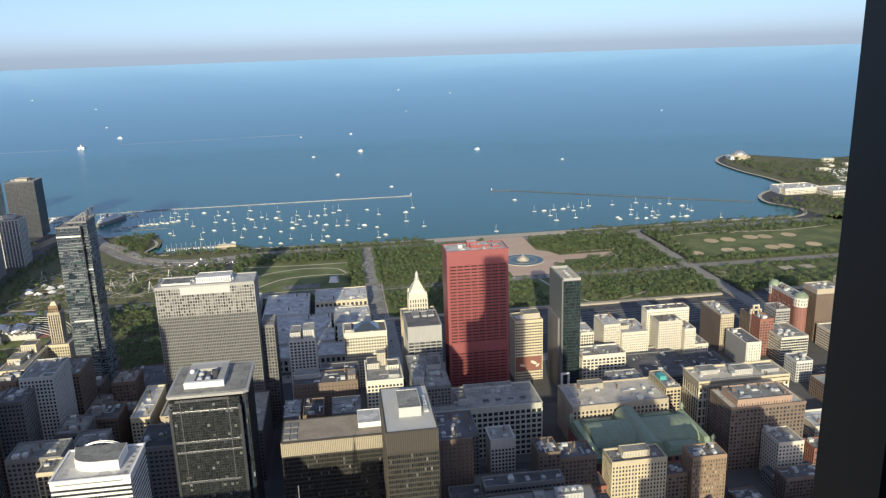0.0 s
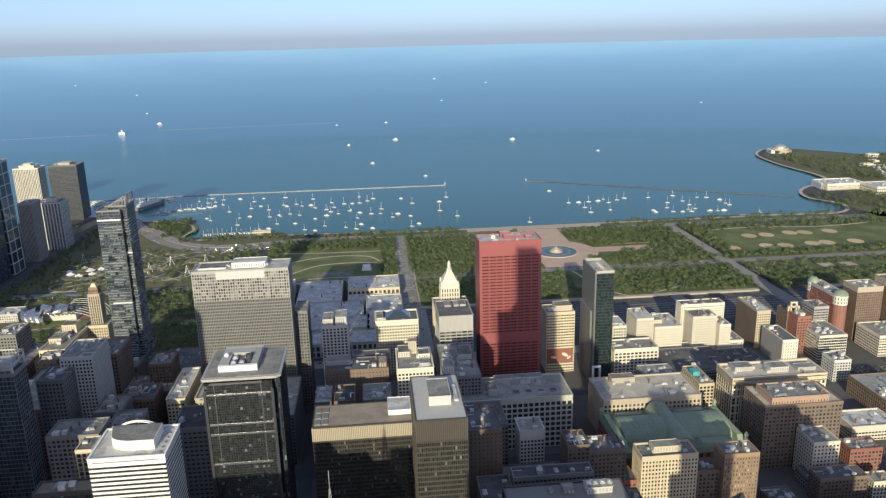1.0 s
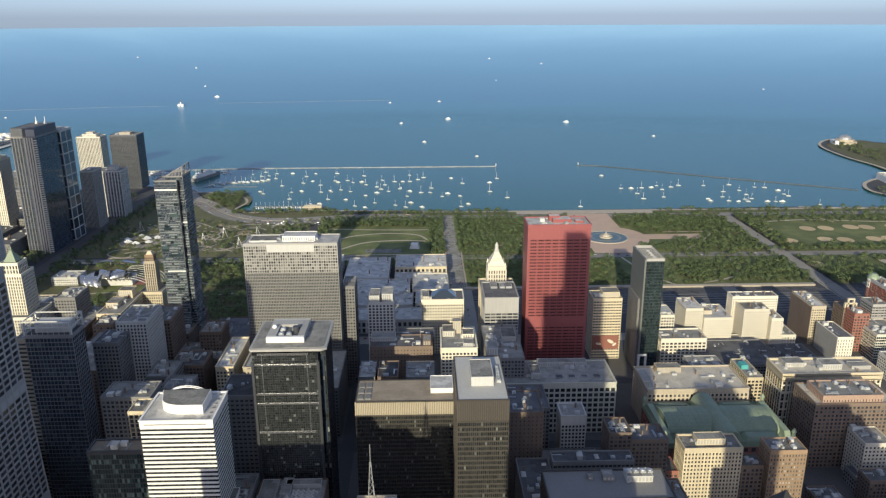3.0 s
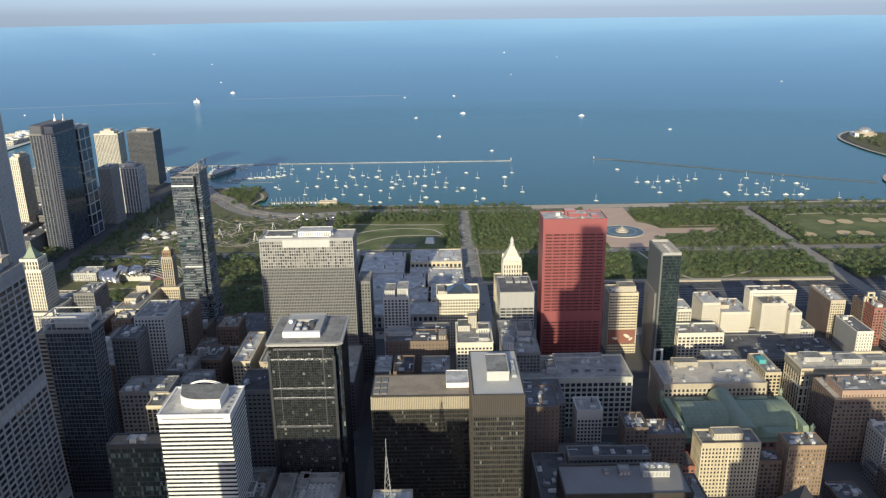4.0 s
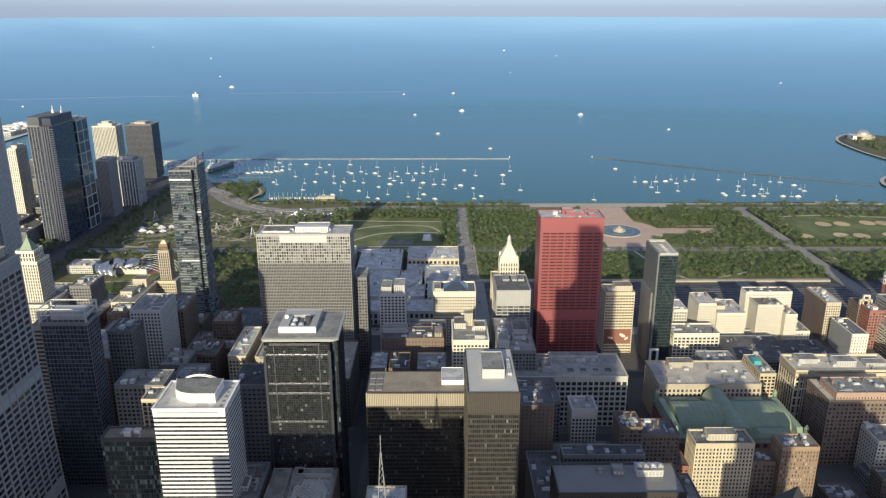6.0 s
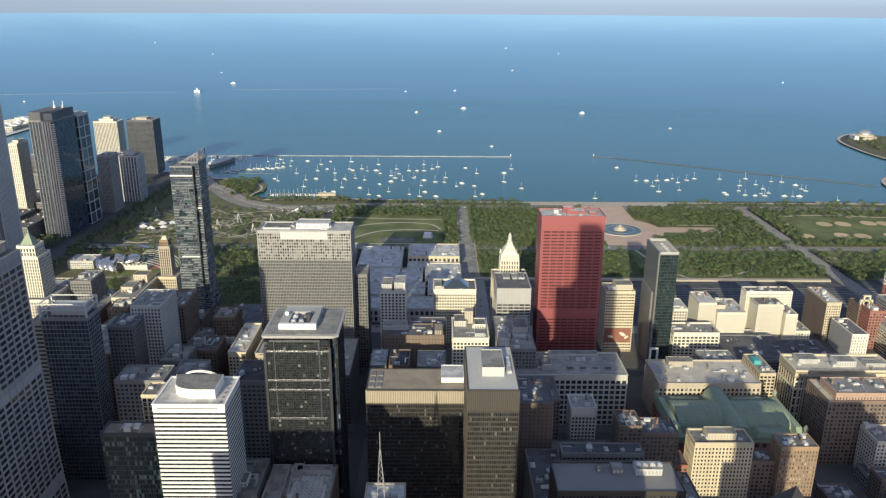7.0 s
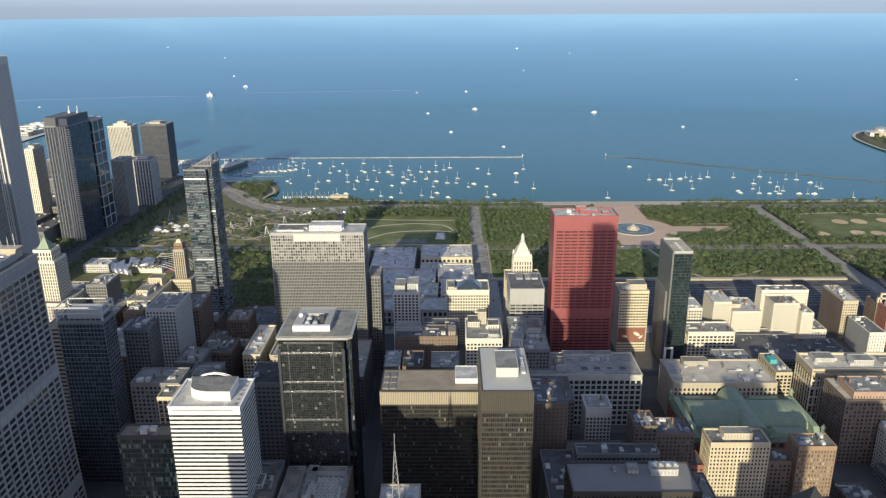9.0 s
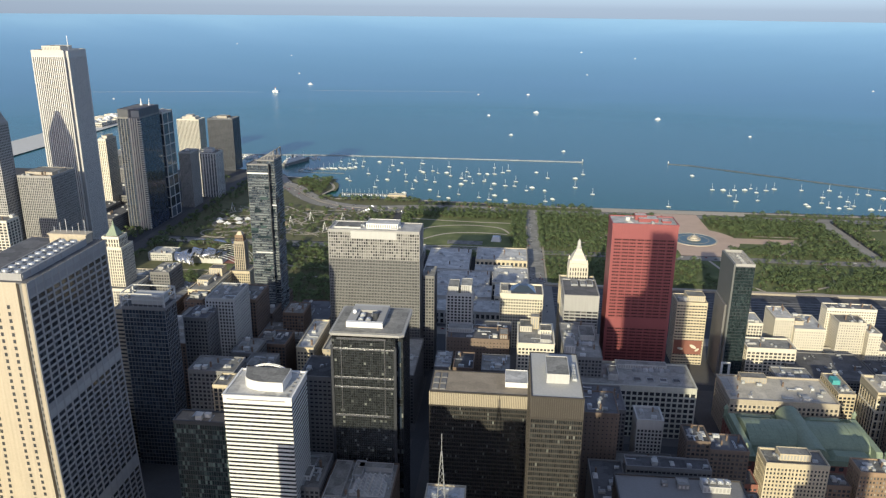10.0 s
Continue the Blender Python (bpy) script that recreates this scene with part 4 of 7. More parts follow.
for x0, x1, y0, y1, h, w, r in INNER_BLOCKS + NORTH_BLOCKS:
    building("city_block", "shaded %s with a cluttered %s roof" % ({"dim": "dark stone block", "brown": "brown brick block", "tan": "tan stone block", "grey": "grey block"}[w], {"roof": "grey gravel", "roof_dark": "tarred"}[r]),
             x0, x1, y0, y1, h, w, "dark", units=7, roof=r, category="building", house=((0.2, 0.5, 0.3, 0.6, 4, "grey"),))

# slab with a bare steel-lit upper third
mc = thing("ribbed_office_slab", "wide grey tower of fine vertical ribs with white roof plant", "skyscraper", (-148, 814, 0))
block(mc, -51, 51, -18, 18, 0, 143, "rib", "black", bay=1.75, floor=3.6, pier=0.75, band=1.2, deep=0.7, cornice=0.5, parapet=0)
block(mc, -51, 51, -18, 18, 143, 176, "grey", "blinds", bay=2.6, floor=3.6, pier=0.7, band=0.9, deep=0.5, cornice=2, roof="roof_white")
clutter(mc, -50, 50, -16, 16, 176, 6, random.Random(9))
penthouse(mc, -46, -16, -10, 12, 176, 178, "pale", "roof")
penthouse(mc, -10, 26, -8, 12, 176, 182, "bright", "roof_white")
g = Geo()
g.box(-26, 26, -18.95, -18.45, 167, 175.5)
part("plant_screen", g, M["pale"], mc, "blank pale plant screen")

building("beige_office_block", "beige brick block with a lit roof house", -385, -357, 832, 904, 82, "cream", units=4, house=((0.1, 0.6, 0.3, 0.6, 6, "cream"), (0.2, 0.8, 0.75, 0.98, 10, "cream")))
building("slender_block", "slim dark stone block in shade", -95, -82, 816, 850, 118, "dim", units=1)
g23 = building("grid_tower", "grey concrete tower with deep window grid", -67, -38, 816, 846, 98, "pale", "black", bay=4.2, floor=3.7, pier=1.6, band=1.3, deep=0.7, cornice=2, units=3,
               house=((0.05, 0.45, 0.1, 0.9, 8, "pale"), (0.55, 0.98, 0.1, 0.9, 10, "pale")))
railway = building("cream_terracotta_block", "bright cream terracotta office block with round-cornered cornice", -6, 47, 888, 925, 72, "ivory", "dark", bay=3.3, floor=3.9, pier=1.4, band=1.6, deep=0.4, cornice=4.5,
                   parapet=1.5, units=3, roof="roof_dark")
g = Geo()
g.prism([(-14, -9), (18, -9), (18, 13), (-14, 13)], 72, 79, 0.35)
part("skylight", g, G["blue"], railway, "blue glass pyramid skylight")
penthouse(railway, -25, -17, -16, 8, 72, 77, "white")

building("brown_block", "brown brick block with a plain wall and low roofs", -60, 6, 735, 766, 79, "umber", units=7, roof="roof_dark", house=((0.0, 0.4, 0.5, 0.95, 5, "pale"), (0.85, 0.98, 0.1, 0.6, 6, "brown")), pier=2.4, band=2.6)
building("low_block", "low block with a pale cluttered roof", -65, -50, 655, 690, 84, "dim", units=8, roof="roof_white")
building("low_block", "low brown block with a plain roof", -47, -28, 655, 690, 84, "brown", units=3, roof="roof_dark")
building("low_block", "low block with metal roof plant", -20, 7, 655, 690, 83, "dim", units=9, roof="roof")
building("low_block", "dark block with a grey roof", -32, 8, 770, 796, 74, "dim", units=3, roof="roof_dark")
orn = building("ornate_white_block", "cream stone block with stepped roof houses and water tower", 15, 51, 700, 752, 92, "ivory", units=6, cornice=3.5,
               house=((0.05, 0.4, 0.6, 0.95, 6, "white"), (0.36, 0.6, 0.75, 0.95, 14, "cream"), (0.62, 0.95, 0.45, 0.75, 6, "ivory"), (0.62, 0.9, 0.1, 0.35, 4, "roof_white")))
building("grey_roofed_block", "grey stone block with crowded roof plant", 62, 100, 705, 790, 78, "dusk", units=16, house=((0.0, 0.3, 0.1, 0.35, 8, "roof_white"), (0.5, 0.9, 0.5, 0.8, 6, "grey")))


def beehive_tower():
    ob = thing("beehive_tower", "cream stone tower with stepped pyramid and glass lantern", "skyscraper", (90, 912, 0))
    block(ob, -21, 22, -20, 20, 0, 84, "cream", "dark", bay=3, floor=3.7, pier=1.2, band=1.5, cornice=3.5)
    block(ob, -11.5, 11, -10, 11, 84, 110, "white", "dark", bay=3.2, floor=6, pier=1.8, band=1.6, deep=0.8, cornice=3, roof="roof")
    steps = (1, 0.97, 0.91, 0.83, 0.73, 0.61, 0.48, 0.36, 0.27)
    for k in range(8):
        s, q = steps[k], steps[k + 1]
        g = Geo()
        g.prism([(-10.5 * s, -9 * s), (10 * s, -9 * s), (10 * s, 10 * s), (-10.5 * s, 10 * s)], 110.5 + k * 2.3, 112.8 + k * 2.3, q / s * 0.98, 0, 0.5)
        part("pyramid_step", g, M["white"], ob, "cream step of the pyramid roof")
    g = Geo()
    g.drum(0, 0.5, 3.2, 128, 131, 12)
    g.drum(0, 0.5, 2.4, 131, 137, 12, 0.9)
    g.drum(0, 0.5, 2.2, 137, 141, 12, 0.1)
    part("lantern", g, M["pale"], ob, "small round lantern on top")
    for x in (-10.5, 10):
        for y in (-9, 10):
            t = Geo()
            t.drum(x, y, 1.1, 110, 114, 8, 0.9)
            t.drum(x, y, 1.1, 114, 116.5, 8, 0.1)
            part("turret", t, M["ivory"], ob)


beehive_tower()
g26 = building("grey_panel_block", "grey panelled office block with dark flat roof", 68, 107, 818, 872, 101, "grey", "dark", bay=6.6, floor=3.8, pier=0.7, band=1.5, deep=0.3, cornice=18, parapet=0.8, units=0, roof="roof_dark")
for x, s in ((-6, 1.3), (4, 1.0), (12, 1.2)):
    penthouse(g26, x - 3 * s, x + 3 * s, 6, 6 + 14 * s, 101, 103.5, "metal", "roof", False)


def red_tower():
    """Red steel slab; every floor has its window ribbon and spandrel."""
    ob = thing("red_office_tower", "bright red painted steel office tower", "skyscraper", (154.5, 853, 0))
    a, b, h = 36.5, 18, 183
    w, g = Geo(), Geo()
    for z0, z1 in ((70, 167), (3, 58)):
        facade(w, g, -a + 3.2, a - 3.2, -b, b, z0, z1, 2.35, 3.9, 0.3, 2.15, 0.3)
        for k in range(1, 8):
            for sy in (-1, 1):
                p = Geo()
                x = -a + 3.2 + k * (2 * a - 6.4) / 8
                p.box(x - 0.5, x + 0.5, min(sy * b, sy * (b + 0.5)), max(sy * b, sy * (b + 0.5)), z0, z1)
                part("pier", p, M["red"], ob)
    part("wall_grid", w, M["red"], ob, "red piers and sills", "stuff")
    part("glazing", g, G["red"], ob, "dark windows in red frames")
    for z0, z1, lab in ((167, h - 1, "blank red top band"), (58, 70, "blank red plant floors"), (0, 3, "")):
        p = Geo()
        p.box(-a + 3, a - 3, -b - 0.3, b + 0.3, z0, z1)
        part("plant_band", p, M["red"], ob, lab)
    for sx in (-1, 1):
        p = Geo()
        p.box(min(sx * a, sx * (a - 3.2)), max(sx * a, sx * (a - 3.2)), -b - 0.45, b + 0.45, 0, h - 1)
        part("corner_column", p, M["red"], ob)
    p = Geo()
    crown(p, -a, a, -b, b, h - 1, h + 1.2, 0.46, 0.6)
    part("parapet", p, M["red"], ob)
    r = Geo()
    r.box(-a + 0.6, a - 0.6, -b + 0.6, b - 0.6, h - 1, h)
    part("roof", r, M["roof_white"], ob, "white roof")
    for x0, x1, y0, y1, hh in ((-6, 16, -6, 10, 4), (-9, 4, 2, 12, 6), (20, 30, -8, 2, 2.5)):
        penthouse(ob, x0, x1, y0, y1, h, h + hh, "red", "roof_white", False)
    clutter(ob, -a, a, -b, b, h, 6, random.Random(3))


red_tower()
beige = building("beige_slab", "slender beige slab with horizontal window bands and billboard", 206, 241, 865, 895, 80, "cream", "dark", bay=3.4, floor=3.7, pier=0.7, band=2.0, flat=True, units=3,
                 house=((0.35, 0.95, 0.2, 0.8, 7, "cream"),))
g = Geo()
g.box(-17, 16, -16.2, -15.4, 14, 32)
part("billboard", g, M["brick"], beige, "red painted wall sign with a pale figure")
g = Geo()
g.drum(0, 0, 5, -0.1, 0.1, 14)
for x, z, s, tilt in ((6, 24, 0.9, 0.5), (11, 20, 0.6, -0.7), (-9, 21, 0.7, 0.2)):
    ob = place("sign_mark", g.mesh("sign_mark", M["white"]), beige, (x, -16.3, z), 0, (s, 0.45 * s, 1))
    ob.rotation_euler = (1.5708, tilt, 0)


def thin_glass_tower():
    ob = thing("thin_glass_tower", "thin tower with grey north wall and green glass front", "skyscraper", (266, 854, 0))
    w, g = Geo(), Geo()
    facade(w, g, -10, 11, -27, 26, 8, 140, 1.5, 3.9, 0.1, 0.35, 0.12, sides="WES")
    part("glazing", g, G["green"], ob, "dark green glass")
    part("mullion_grid", w, M["black"], ob)
    n = Geo()
    n.box(-12, -10, -27, 26, 0, 143)
    for k in range(34):
        rib = Geo()
        rib.box(-12.1, -12, -26.5, 25.5, 6 + 4 * k, 6.25 + 4 * k)
        part("rib", rib, M["dim"], ob)
    part("north_wall", n, M["panel"], ob, "grey ribbed metal wall")
    s = Geo()
    s.box(-14.5, -12.2, -20, 24, 0, 92)
    part("stair_wall", s, M["dim"], ob)
    b = Geo()
    b.box(-10, 11, -27, 26, 0, 8)
    part("base", b, M["pale"], ob)
    r = Geo()
    r.box(-10, 11, -27, 26, 140, 141)
    part("roof", r, M["roof_dark"], ob)
    c = Geo()
    crown(c, -10, 11, -27, 26, 141, 144, 0.1, 0.4)
    for k in range(12):
        c.box(-9.5, 10.5, -24 + 4.2 * k, -23.6 + 4.2 * k, 143, 143.4)
    part("roof_screen", c, M["grey"], ob, "open roof screen", "stuff")
    for x0, x1, z0, z1 in ((-12.5, -9.8, 2, 21), (-4, -1.3, 2, 21), (-12.5, -1.3, 21, 23.5)):
        q = Geo()
        q.box(x0, x1, -28.2, -27.3, z0, z1)
        part("portal_frame", q, M["bright"], ob, "white entrance portal")
    for k in range(4):
        place("cooling_fan", PLANT["cooling_fan"], ob, (2, -16 + 9 * k, 141), 0, (1.3, 1.3, 0.8))


thin_glass_tower()

# --- south side ---
dep = building("arcaded_department_block", "wide pale green terracotta block with deep square windows", 78, 192, 690, 742, 56, "terra", "black", bay=5.6, floor=6.1, pier=1.5, band=1.9, deep=0.6, cornice=4,
               parapet=1.2, units=0, roof="roof")
penthouse(dep, -28, -18, -14, 6, 56, 63, "roof_white")
penthouse(dep, -17, 35, 14, 24, 56, 61, "roof_white")
for k in range(7):
    place("cooling_fan", PLANT["cooling_fan"], dep, (2 + 5.5 * k, 10, 56), 0, (1.6, 1.4, 1.5))
for k in range(4):
    penthouse(dep, -2 + 13 * k, 5 + 13 * k, -14, -7, 56, 57.5, "unit", "roof_dark", False)
for k in range(5):
    place("air_handler", PLANT["air_handler"], dep, (-48 + 6 * k, -8 + 5 * (k % 3), 56))
building("small_grey_tower", "small grey stone tower with flat cornice", 120, 142, 600, 624, 70, "pale", "black", bay=3, floor=3.7, pier=1.2, band=1.4, cornice=8, units=3)
building("plain_block", "grey block with plain side wall and roof plant", 69, 97, 562, 600, 96, "umber", units=7, roof="roof_dark", pier=2.5, band=2.4)
building("plain_block", "low grey block behind the federal tower", 72, 110, 605, 650, 76, "dim", units=8, roof="roof_dark")
building("brick_hotel", "brown brick block with bay windows and roof plant", 150, 168, 547, 572, 84, "umber", units=8, roof="roof_dark")
building("brick_hotel", "brown brick block with bay windows", 169, 199, 547, 572, 77, "umber", units=8, roof="roof_dark")
building("parking_deck", "long low grey deck with pale parapets", 100, 165, 525, 540, 72, "dusk", "black", units=4, roof="roof_dark", pier=0.8, band=2.0, flat=True)
building("low_grey_block", "dark flat roofed block between streets", 72, 98, 470, 540, 66, "dim", units=9, roof="roof_dark")
building("low_grey_block", "low dark block behind it", 100, 150, 575, 595, 40, "dim", units=3)
near = building("ribbed_annex", "pale flat roofed annex with ribbed dark walls", 80, 165, 428, 462, 106, "bronze", "black", bay=2.4, floor=3.8, pier=0.6, band=1.4, roof="dim", units=0)
penthouse(near, 14, 32, 2, 12, 106, 111, "pale")
penthouse(near, -2, 6, 4, 12, 106, 110, "dim")
penthouse(near, -12, -8, 6, 11, 106, 109, "dim")
for k in range(4):
    place("cooling_fan", PLANT["cooling_fan"], near, (16 + 5 * k, 7, 111), 0, (1.2, 1.2, 0.9))
building("narrow_block", "narrow dark brown brick block", 165, 180, 430, 470, 92, "brown", units=2)
yel = building("cream_brick_tower", "cream brick tower with dark window grid partly in shade", 211, 259, 540, 562, 72, "cream", "dark", bay=2.9, floor=3.6, pier=1.3, band=1.6, deep=0.4, cornice=2.5, parapet=1.6,
               units=4, roof="roof", house=((0.25, 0.75, 0.3, 0.8, 6, "cream"),), split="bp")
building("brown_brick_tower", "brown brick tower with pale sills", 283, 313, 540, 560, 69, "sienna", "pale", bay=2.6, floor=3.6, pier=1.2, band=1.6, cornice=2.5, units=6, roof="roof")
building("narrow_brown_block", "narrow dark brown brick block", 260, 281, 545, 562, 52, "brown", units=2, roof="roof_dark")
building("narrow_brown_block", "narrow brown brick block behind the cream tower", 199, 210, 548, 570, 46, "brick", units=1, roof="roof_dark")


def library():
    """Large red-brick library: green metal vaults over the roof."""
    ob = thing("library", "large library with green copper vaulted roof", "library", (279, 648, 0))
    block(ob, -60, 62, -40, 34, 0, 35, "brick", "dark", bay=7, floor=6, pier=3, band=2, deep=0.8, cornice=4, cap="copper", roof="copper")

    def vault(y0, y1, x0, x1, z0, rise, along):
        g = Geo()
        n = 14
        for i in range(n):
            a, b = math.pi * i / n, math.pi * (i + 1) / n
            if along == "x":
                c, r = (y0 + y1) / 2, (y1 - y0) / 2
                q = [(x0, c - r * math.cos(a), z0 + rise * math.sin(a)), (x1, c - r * math.cos(a), z0 + rise * math.sin(a)),
                     (x1, c - r * math.cos(b), z0 + rise * math.sin(b)), (x0, c - r * math.cos(b), z0 + rise * math.sin(b))]
            else:
                c, r = (x0 + x1) / 2, (x1 - x0) / 2
                q = [(c + r * math.cos(a), y0, z0 + rise * math.sin(a)), (c + r * math.cos(a), y1, z0 + rise * math.sin(a)),
                     (c + r * math.cos(b), y1, z0 + rise * math.sin(b)), (c + r * math.cos(b), y0, z0 + rise * math.sin(b))]
            g.quad(*q)
        ends = [x0, x1] if along == "x" else [y0, y1]
        for e in ends:
            c, r = ((y0 + y1) / 2, (y1 - y0) / 2) if along == "x" else ((x0 + x1) / 2, (x1 - x0) / 2)
            pts = [(c - r * math.cos(math.pi * i / n), z0 + rise * math.sin(math.pi * i / n)) for i in range(n + 1)]
            g.quad(*[((e, p, z) if along == "x" else (p, e, z)) for p, z in pts])
        return g

    v = part("main_vault", vault(-24, 24, -52, 54, 35, 11, "x"), M["copper"], ob, "long green copper vault")
    part("cross_vault", vault(-40, 36, -12, 12, 35, 12.5, "y"), M["copper"], ob, "crossing green copper vault")
    for k in range(20):
        r = Geo()
        x = -50 + 5.3 * k
        r.tube([(x, -24.2 * math.cos(math.pi * i / 12), 35.05 + 11.15 * math.sin(math.pi * i / 12)) for i in range(13)], 0.07)
        part("seam", r, M["copper"], v)
    for sx in (-1, 1):
        g = Geo()
        x0, x1 = sorted((sx * 53, sx * 60))
        g.prism([(x0, -38), (x1, -38), (x1, 32), (x0, 32)], 35, 42, 0.8)
        part("gable_wing", g, M["copper"], ob, "green gabled end wing")
        for y in (-37, 31):
            o = Geo()
            o.drum(sx * 60, y, 2.2, 36, 44, 8, 0.7)
            o.drum(sx * 60, y, 2.6, 44, 48, 8, 0.1)
            part("roof_ornament", o, M["copper"], ob)
    for x0, x1, y0, y1 in ((-50, -14, -38, -25), (14, 50, -38, -25), (-50, -14, 25, 32), (14, 50, 25, 32)):
        g = Geo()
        g.prism([(x0, y0), (x1, y0), (x1, y1), (x0, y1)], 35, 39, 0.75)
        part("side_roof", g, M["copper"], ob)


library()
hall = building("broad_stone_block", "broad tan stone block with a large cluttered roof", 226, 330, 692, 745, 46, "tan", "dark", bay=4.4, floor=4.6, pier=1.8, band=1.6, deep=0.6, cornice=4, units=16, roof="roof_beige",
                house=((0.2, 0.45, 0.75, 0.98, 6, "tan"), (0.0, 0.08, 0.3, 0.8, 3, "pale")))
building("grey_block", "grey block with a skylit roof", 294, 331, 750, 786, 39, "grey", units=9, roof="roof")
building("brown_block", "brown block with a teal roof awning", 346, 363, 731, 778, 38, "cream", "black", bay=4.2, floor=4.2, pier=1.3, band=1.5, units=5, roof="roof")
g = Geo()
g.prism([(348, 753), (356, 753), (356, 765), (348, 765)], 38, 42.5, 0.9)
part("awning", g, M["teal"], thing("roof_awning", "teal canvas cover standing on a flat roof", "awning"))
building("parking_garage", "low dark garage with black roof", 330, 420, 800, 870, 20, "dim", "black", units=10, roof="roof_dark", pier=0.8, band=1.4, flat=True)
building("parking_garage", "low grey garage roof", 425, 470, 780, 860, 18, "dim", "black", units=4, roof="roof_dark")
building("cream_grid_block", "cream stone block with wide framed windows", 285, 340, 838, 868, 37, "white", "dark", bay=5, floor=4.2, pier=1.4, band=1.5, deep=0.6, cornice=3.5, units=5)
building("white_block", "bright white rendered block", 298, 315, 885, 920, 49, "white", units=4, roof="roof_white")
building("hotel_wing", "cream brick hotel wing with small windows", 332, 354, 893, 932, 54, "white", "pale", bay=2.8, floor=3.4, pier=1.5, band=1.7, units=5, roof="roof_white")
building("hotel_wing", "cream brick hotel wing with sign on the roof", 355, 391, 888, 935, 43, "white", "pale", bay=2.8, floor=3.4, pier=1.5, band=1.7, units=8, roof="roof_white", house=((0.1, 0.4, 0.3, 0.6, 5, "cream"),))
building("hotel_tower", "white brick hotel tower facing west", 410, 442, 898, 925, 50, "white", "pale", bay=2.8, floor=3.4, pier=1.5, band=1.7, units=5)
building("hotel_tower", "tan hotel block with dark mansard", 405, 465, 926, 944, 57, "white", "dark", bay=3, floor=3.5, pier=1.4, band=1.6, units=6, roof="roof_dark")
building("hotel_wing", "white stepped hotel wing", 443.5, 458, 890, 924, 40, "white", "pale", bay=2.8, floor=3.4, pier=1.5, band=1.7, units=4)
building("hotel_wing", "low white hotel annex", 458.5, 477, 890, 924, 17, "white", "pale", units=4)
building("hotel_wing", "low white hotel annex", 395, 408, 880, 905, 12, "white", "pale", units=1)
building("brick_hotel_block", "brown brick block with white roof plant", 499, 517, 900, 955, 52, "cream", "dark", cap="tan", units=9, roof="roof_white", cornice=3, bay=3, floor=3.5)
building("plain_walled_block", "block with blank grey side wall and sunlit front", 504, 524, 842, 892, 34, "white", "dark", units=2, roof="roof_dark", pier=2.2)
g = Geo()
g.box(497.9, 498.6, 899.5, 956, 0, 51)
part("party_wall", g, M["umber"], thing("party_wall", "dark brown brick party wall with few openings", "wall"))
g = Geo()
g.box(503.2, 503.95, 841, 893, 0, 34.5)
part("party_wall", g, M["grey"], thing("party_wall", "blank grey rendered party wall", "wall"))
big = building("framed_stone_building", "large cream stone building with tall dark window bays", 364, 466, 692, 728, 61, "cream", "black", bay=5.37, floor=4.6, pier=1.75, band=0.3, deep=0.4, cornice=7, parapet=1.5, lip=0.9,
               units=8, roof="roof_beige", house=((0.45, 0.65, 0.3, 0.7, 6, "pale"), (0.1, 0.3, 0.5, 0.9, 5, "roof_white"), (0.75, 0.95, 0.3, 0.6, 4, "grey")))
brn = building("terraced_brick_building", "brown brick building with an upper storey coloured as sunlit brick", 361, 438, 620, 662, 67, "umber", "dark", bay=3.9, floor=4.1, pier=1.5, band=1.7, deep=0.4, units=4,
               roof="roof_beige", split="bp", lip=0.6)
# sunlight on the top storey is painted as pinker brick than below
block(brn, -31.5, 25, -19, 12, 67, 74, "rose", "dark", bay=2.8, floor=4, pier=1.9, band=2.1, deep=0.2, roof="roof", cornice=2.5)
clutter(brn, -30, 24, -18, 11, 74, 16, random.Random(52))
for x0, x1 in ((-51.2, -42.6), (-9, 0), (42.6, 51.2)):
    for k in range(6):
        g = Geo()
        g.box(x0, x1, -18.8, -17.7, 3 + 9.2 * k, 4.5 + 9.2 * k)
        part("spandrel", g, M["ivory"], big, "pale carved spandrel")
    for x in (x0, (x0 + x1) / 2, x1):
        g = Geo()
        g.box(x - 0.45, x + 0.45, -18.7, -17.6, 0, 54)
        part("bay_frame", g, M["ivory"], big, "pale frame of a window bay")
for z in (41.6, 54.6, 59.4):
    g = Geo()
    g.box(-51.3, 51.3, -18.9, -17.9, z, z + 0.9)
    g.box(-51.9, -50.9, -18, 18, z, z + 0.9)
    part("string_course", g, M["ivory"], big)
building("small_white_block", "small white block with square windows", 393, 418, 588, 617, 44, "white", "dark", bay=3.8, floor=3.9, pier=1.6, band=1.8, units=6)
building("hvac_roofed_block", "white flat roofed block with roof plant well", 478, 528, 656, 690, 16, "white", "dark", units=6, roof="roof_white", cornice=5, flat=True, pier=0.5, band=1.8)
building("brick_block", "red brick block with small windows", 440, 472, 602, 622, 25, "brick", "dark", units=5, roof="roof")
building("flat_dark_block", "flat dark roofed low block", 385, 432, 572, 600, 14, "dim", "black", units=6, roof="roof_dark")
building("glass_block", "green glass block with white bands", 555, 592, 846, 896, 35, "white", "teal", bay=2.4, floor=3.8, pier=0.15, band=1.0, flat=True, units=7, roof="roof")
building("white_slab", "white slab with long window bands", 640, 690, 850, 898, 28, "white", "dark", flat=True, pier=0.4, band=1.9, units=6)
building("low_pale_block", "low pale block with tall posts", 541, 562, 790, 815, 27, "pale", "dark", units=3, flat=True)
building("red_brick_tower", "red brick tower beside the hotel", 541, 560, 875, 896, 51, "brick", "dark", units=4)


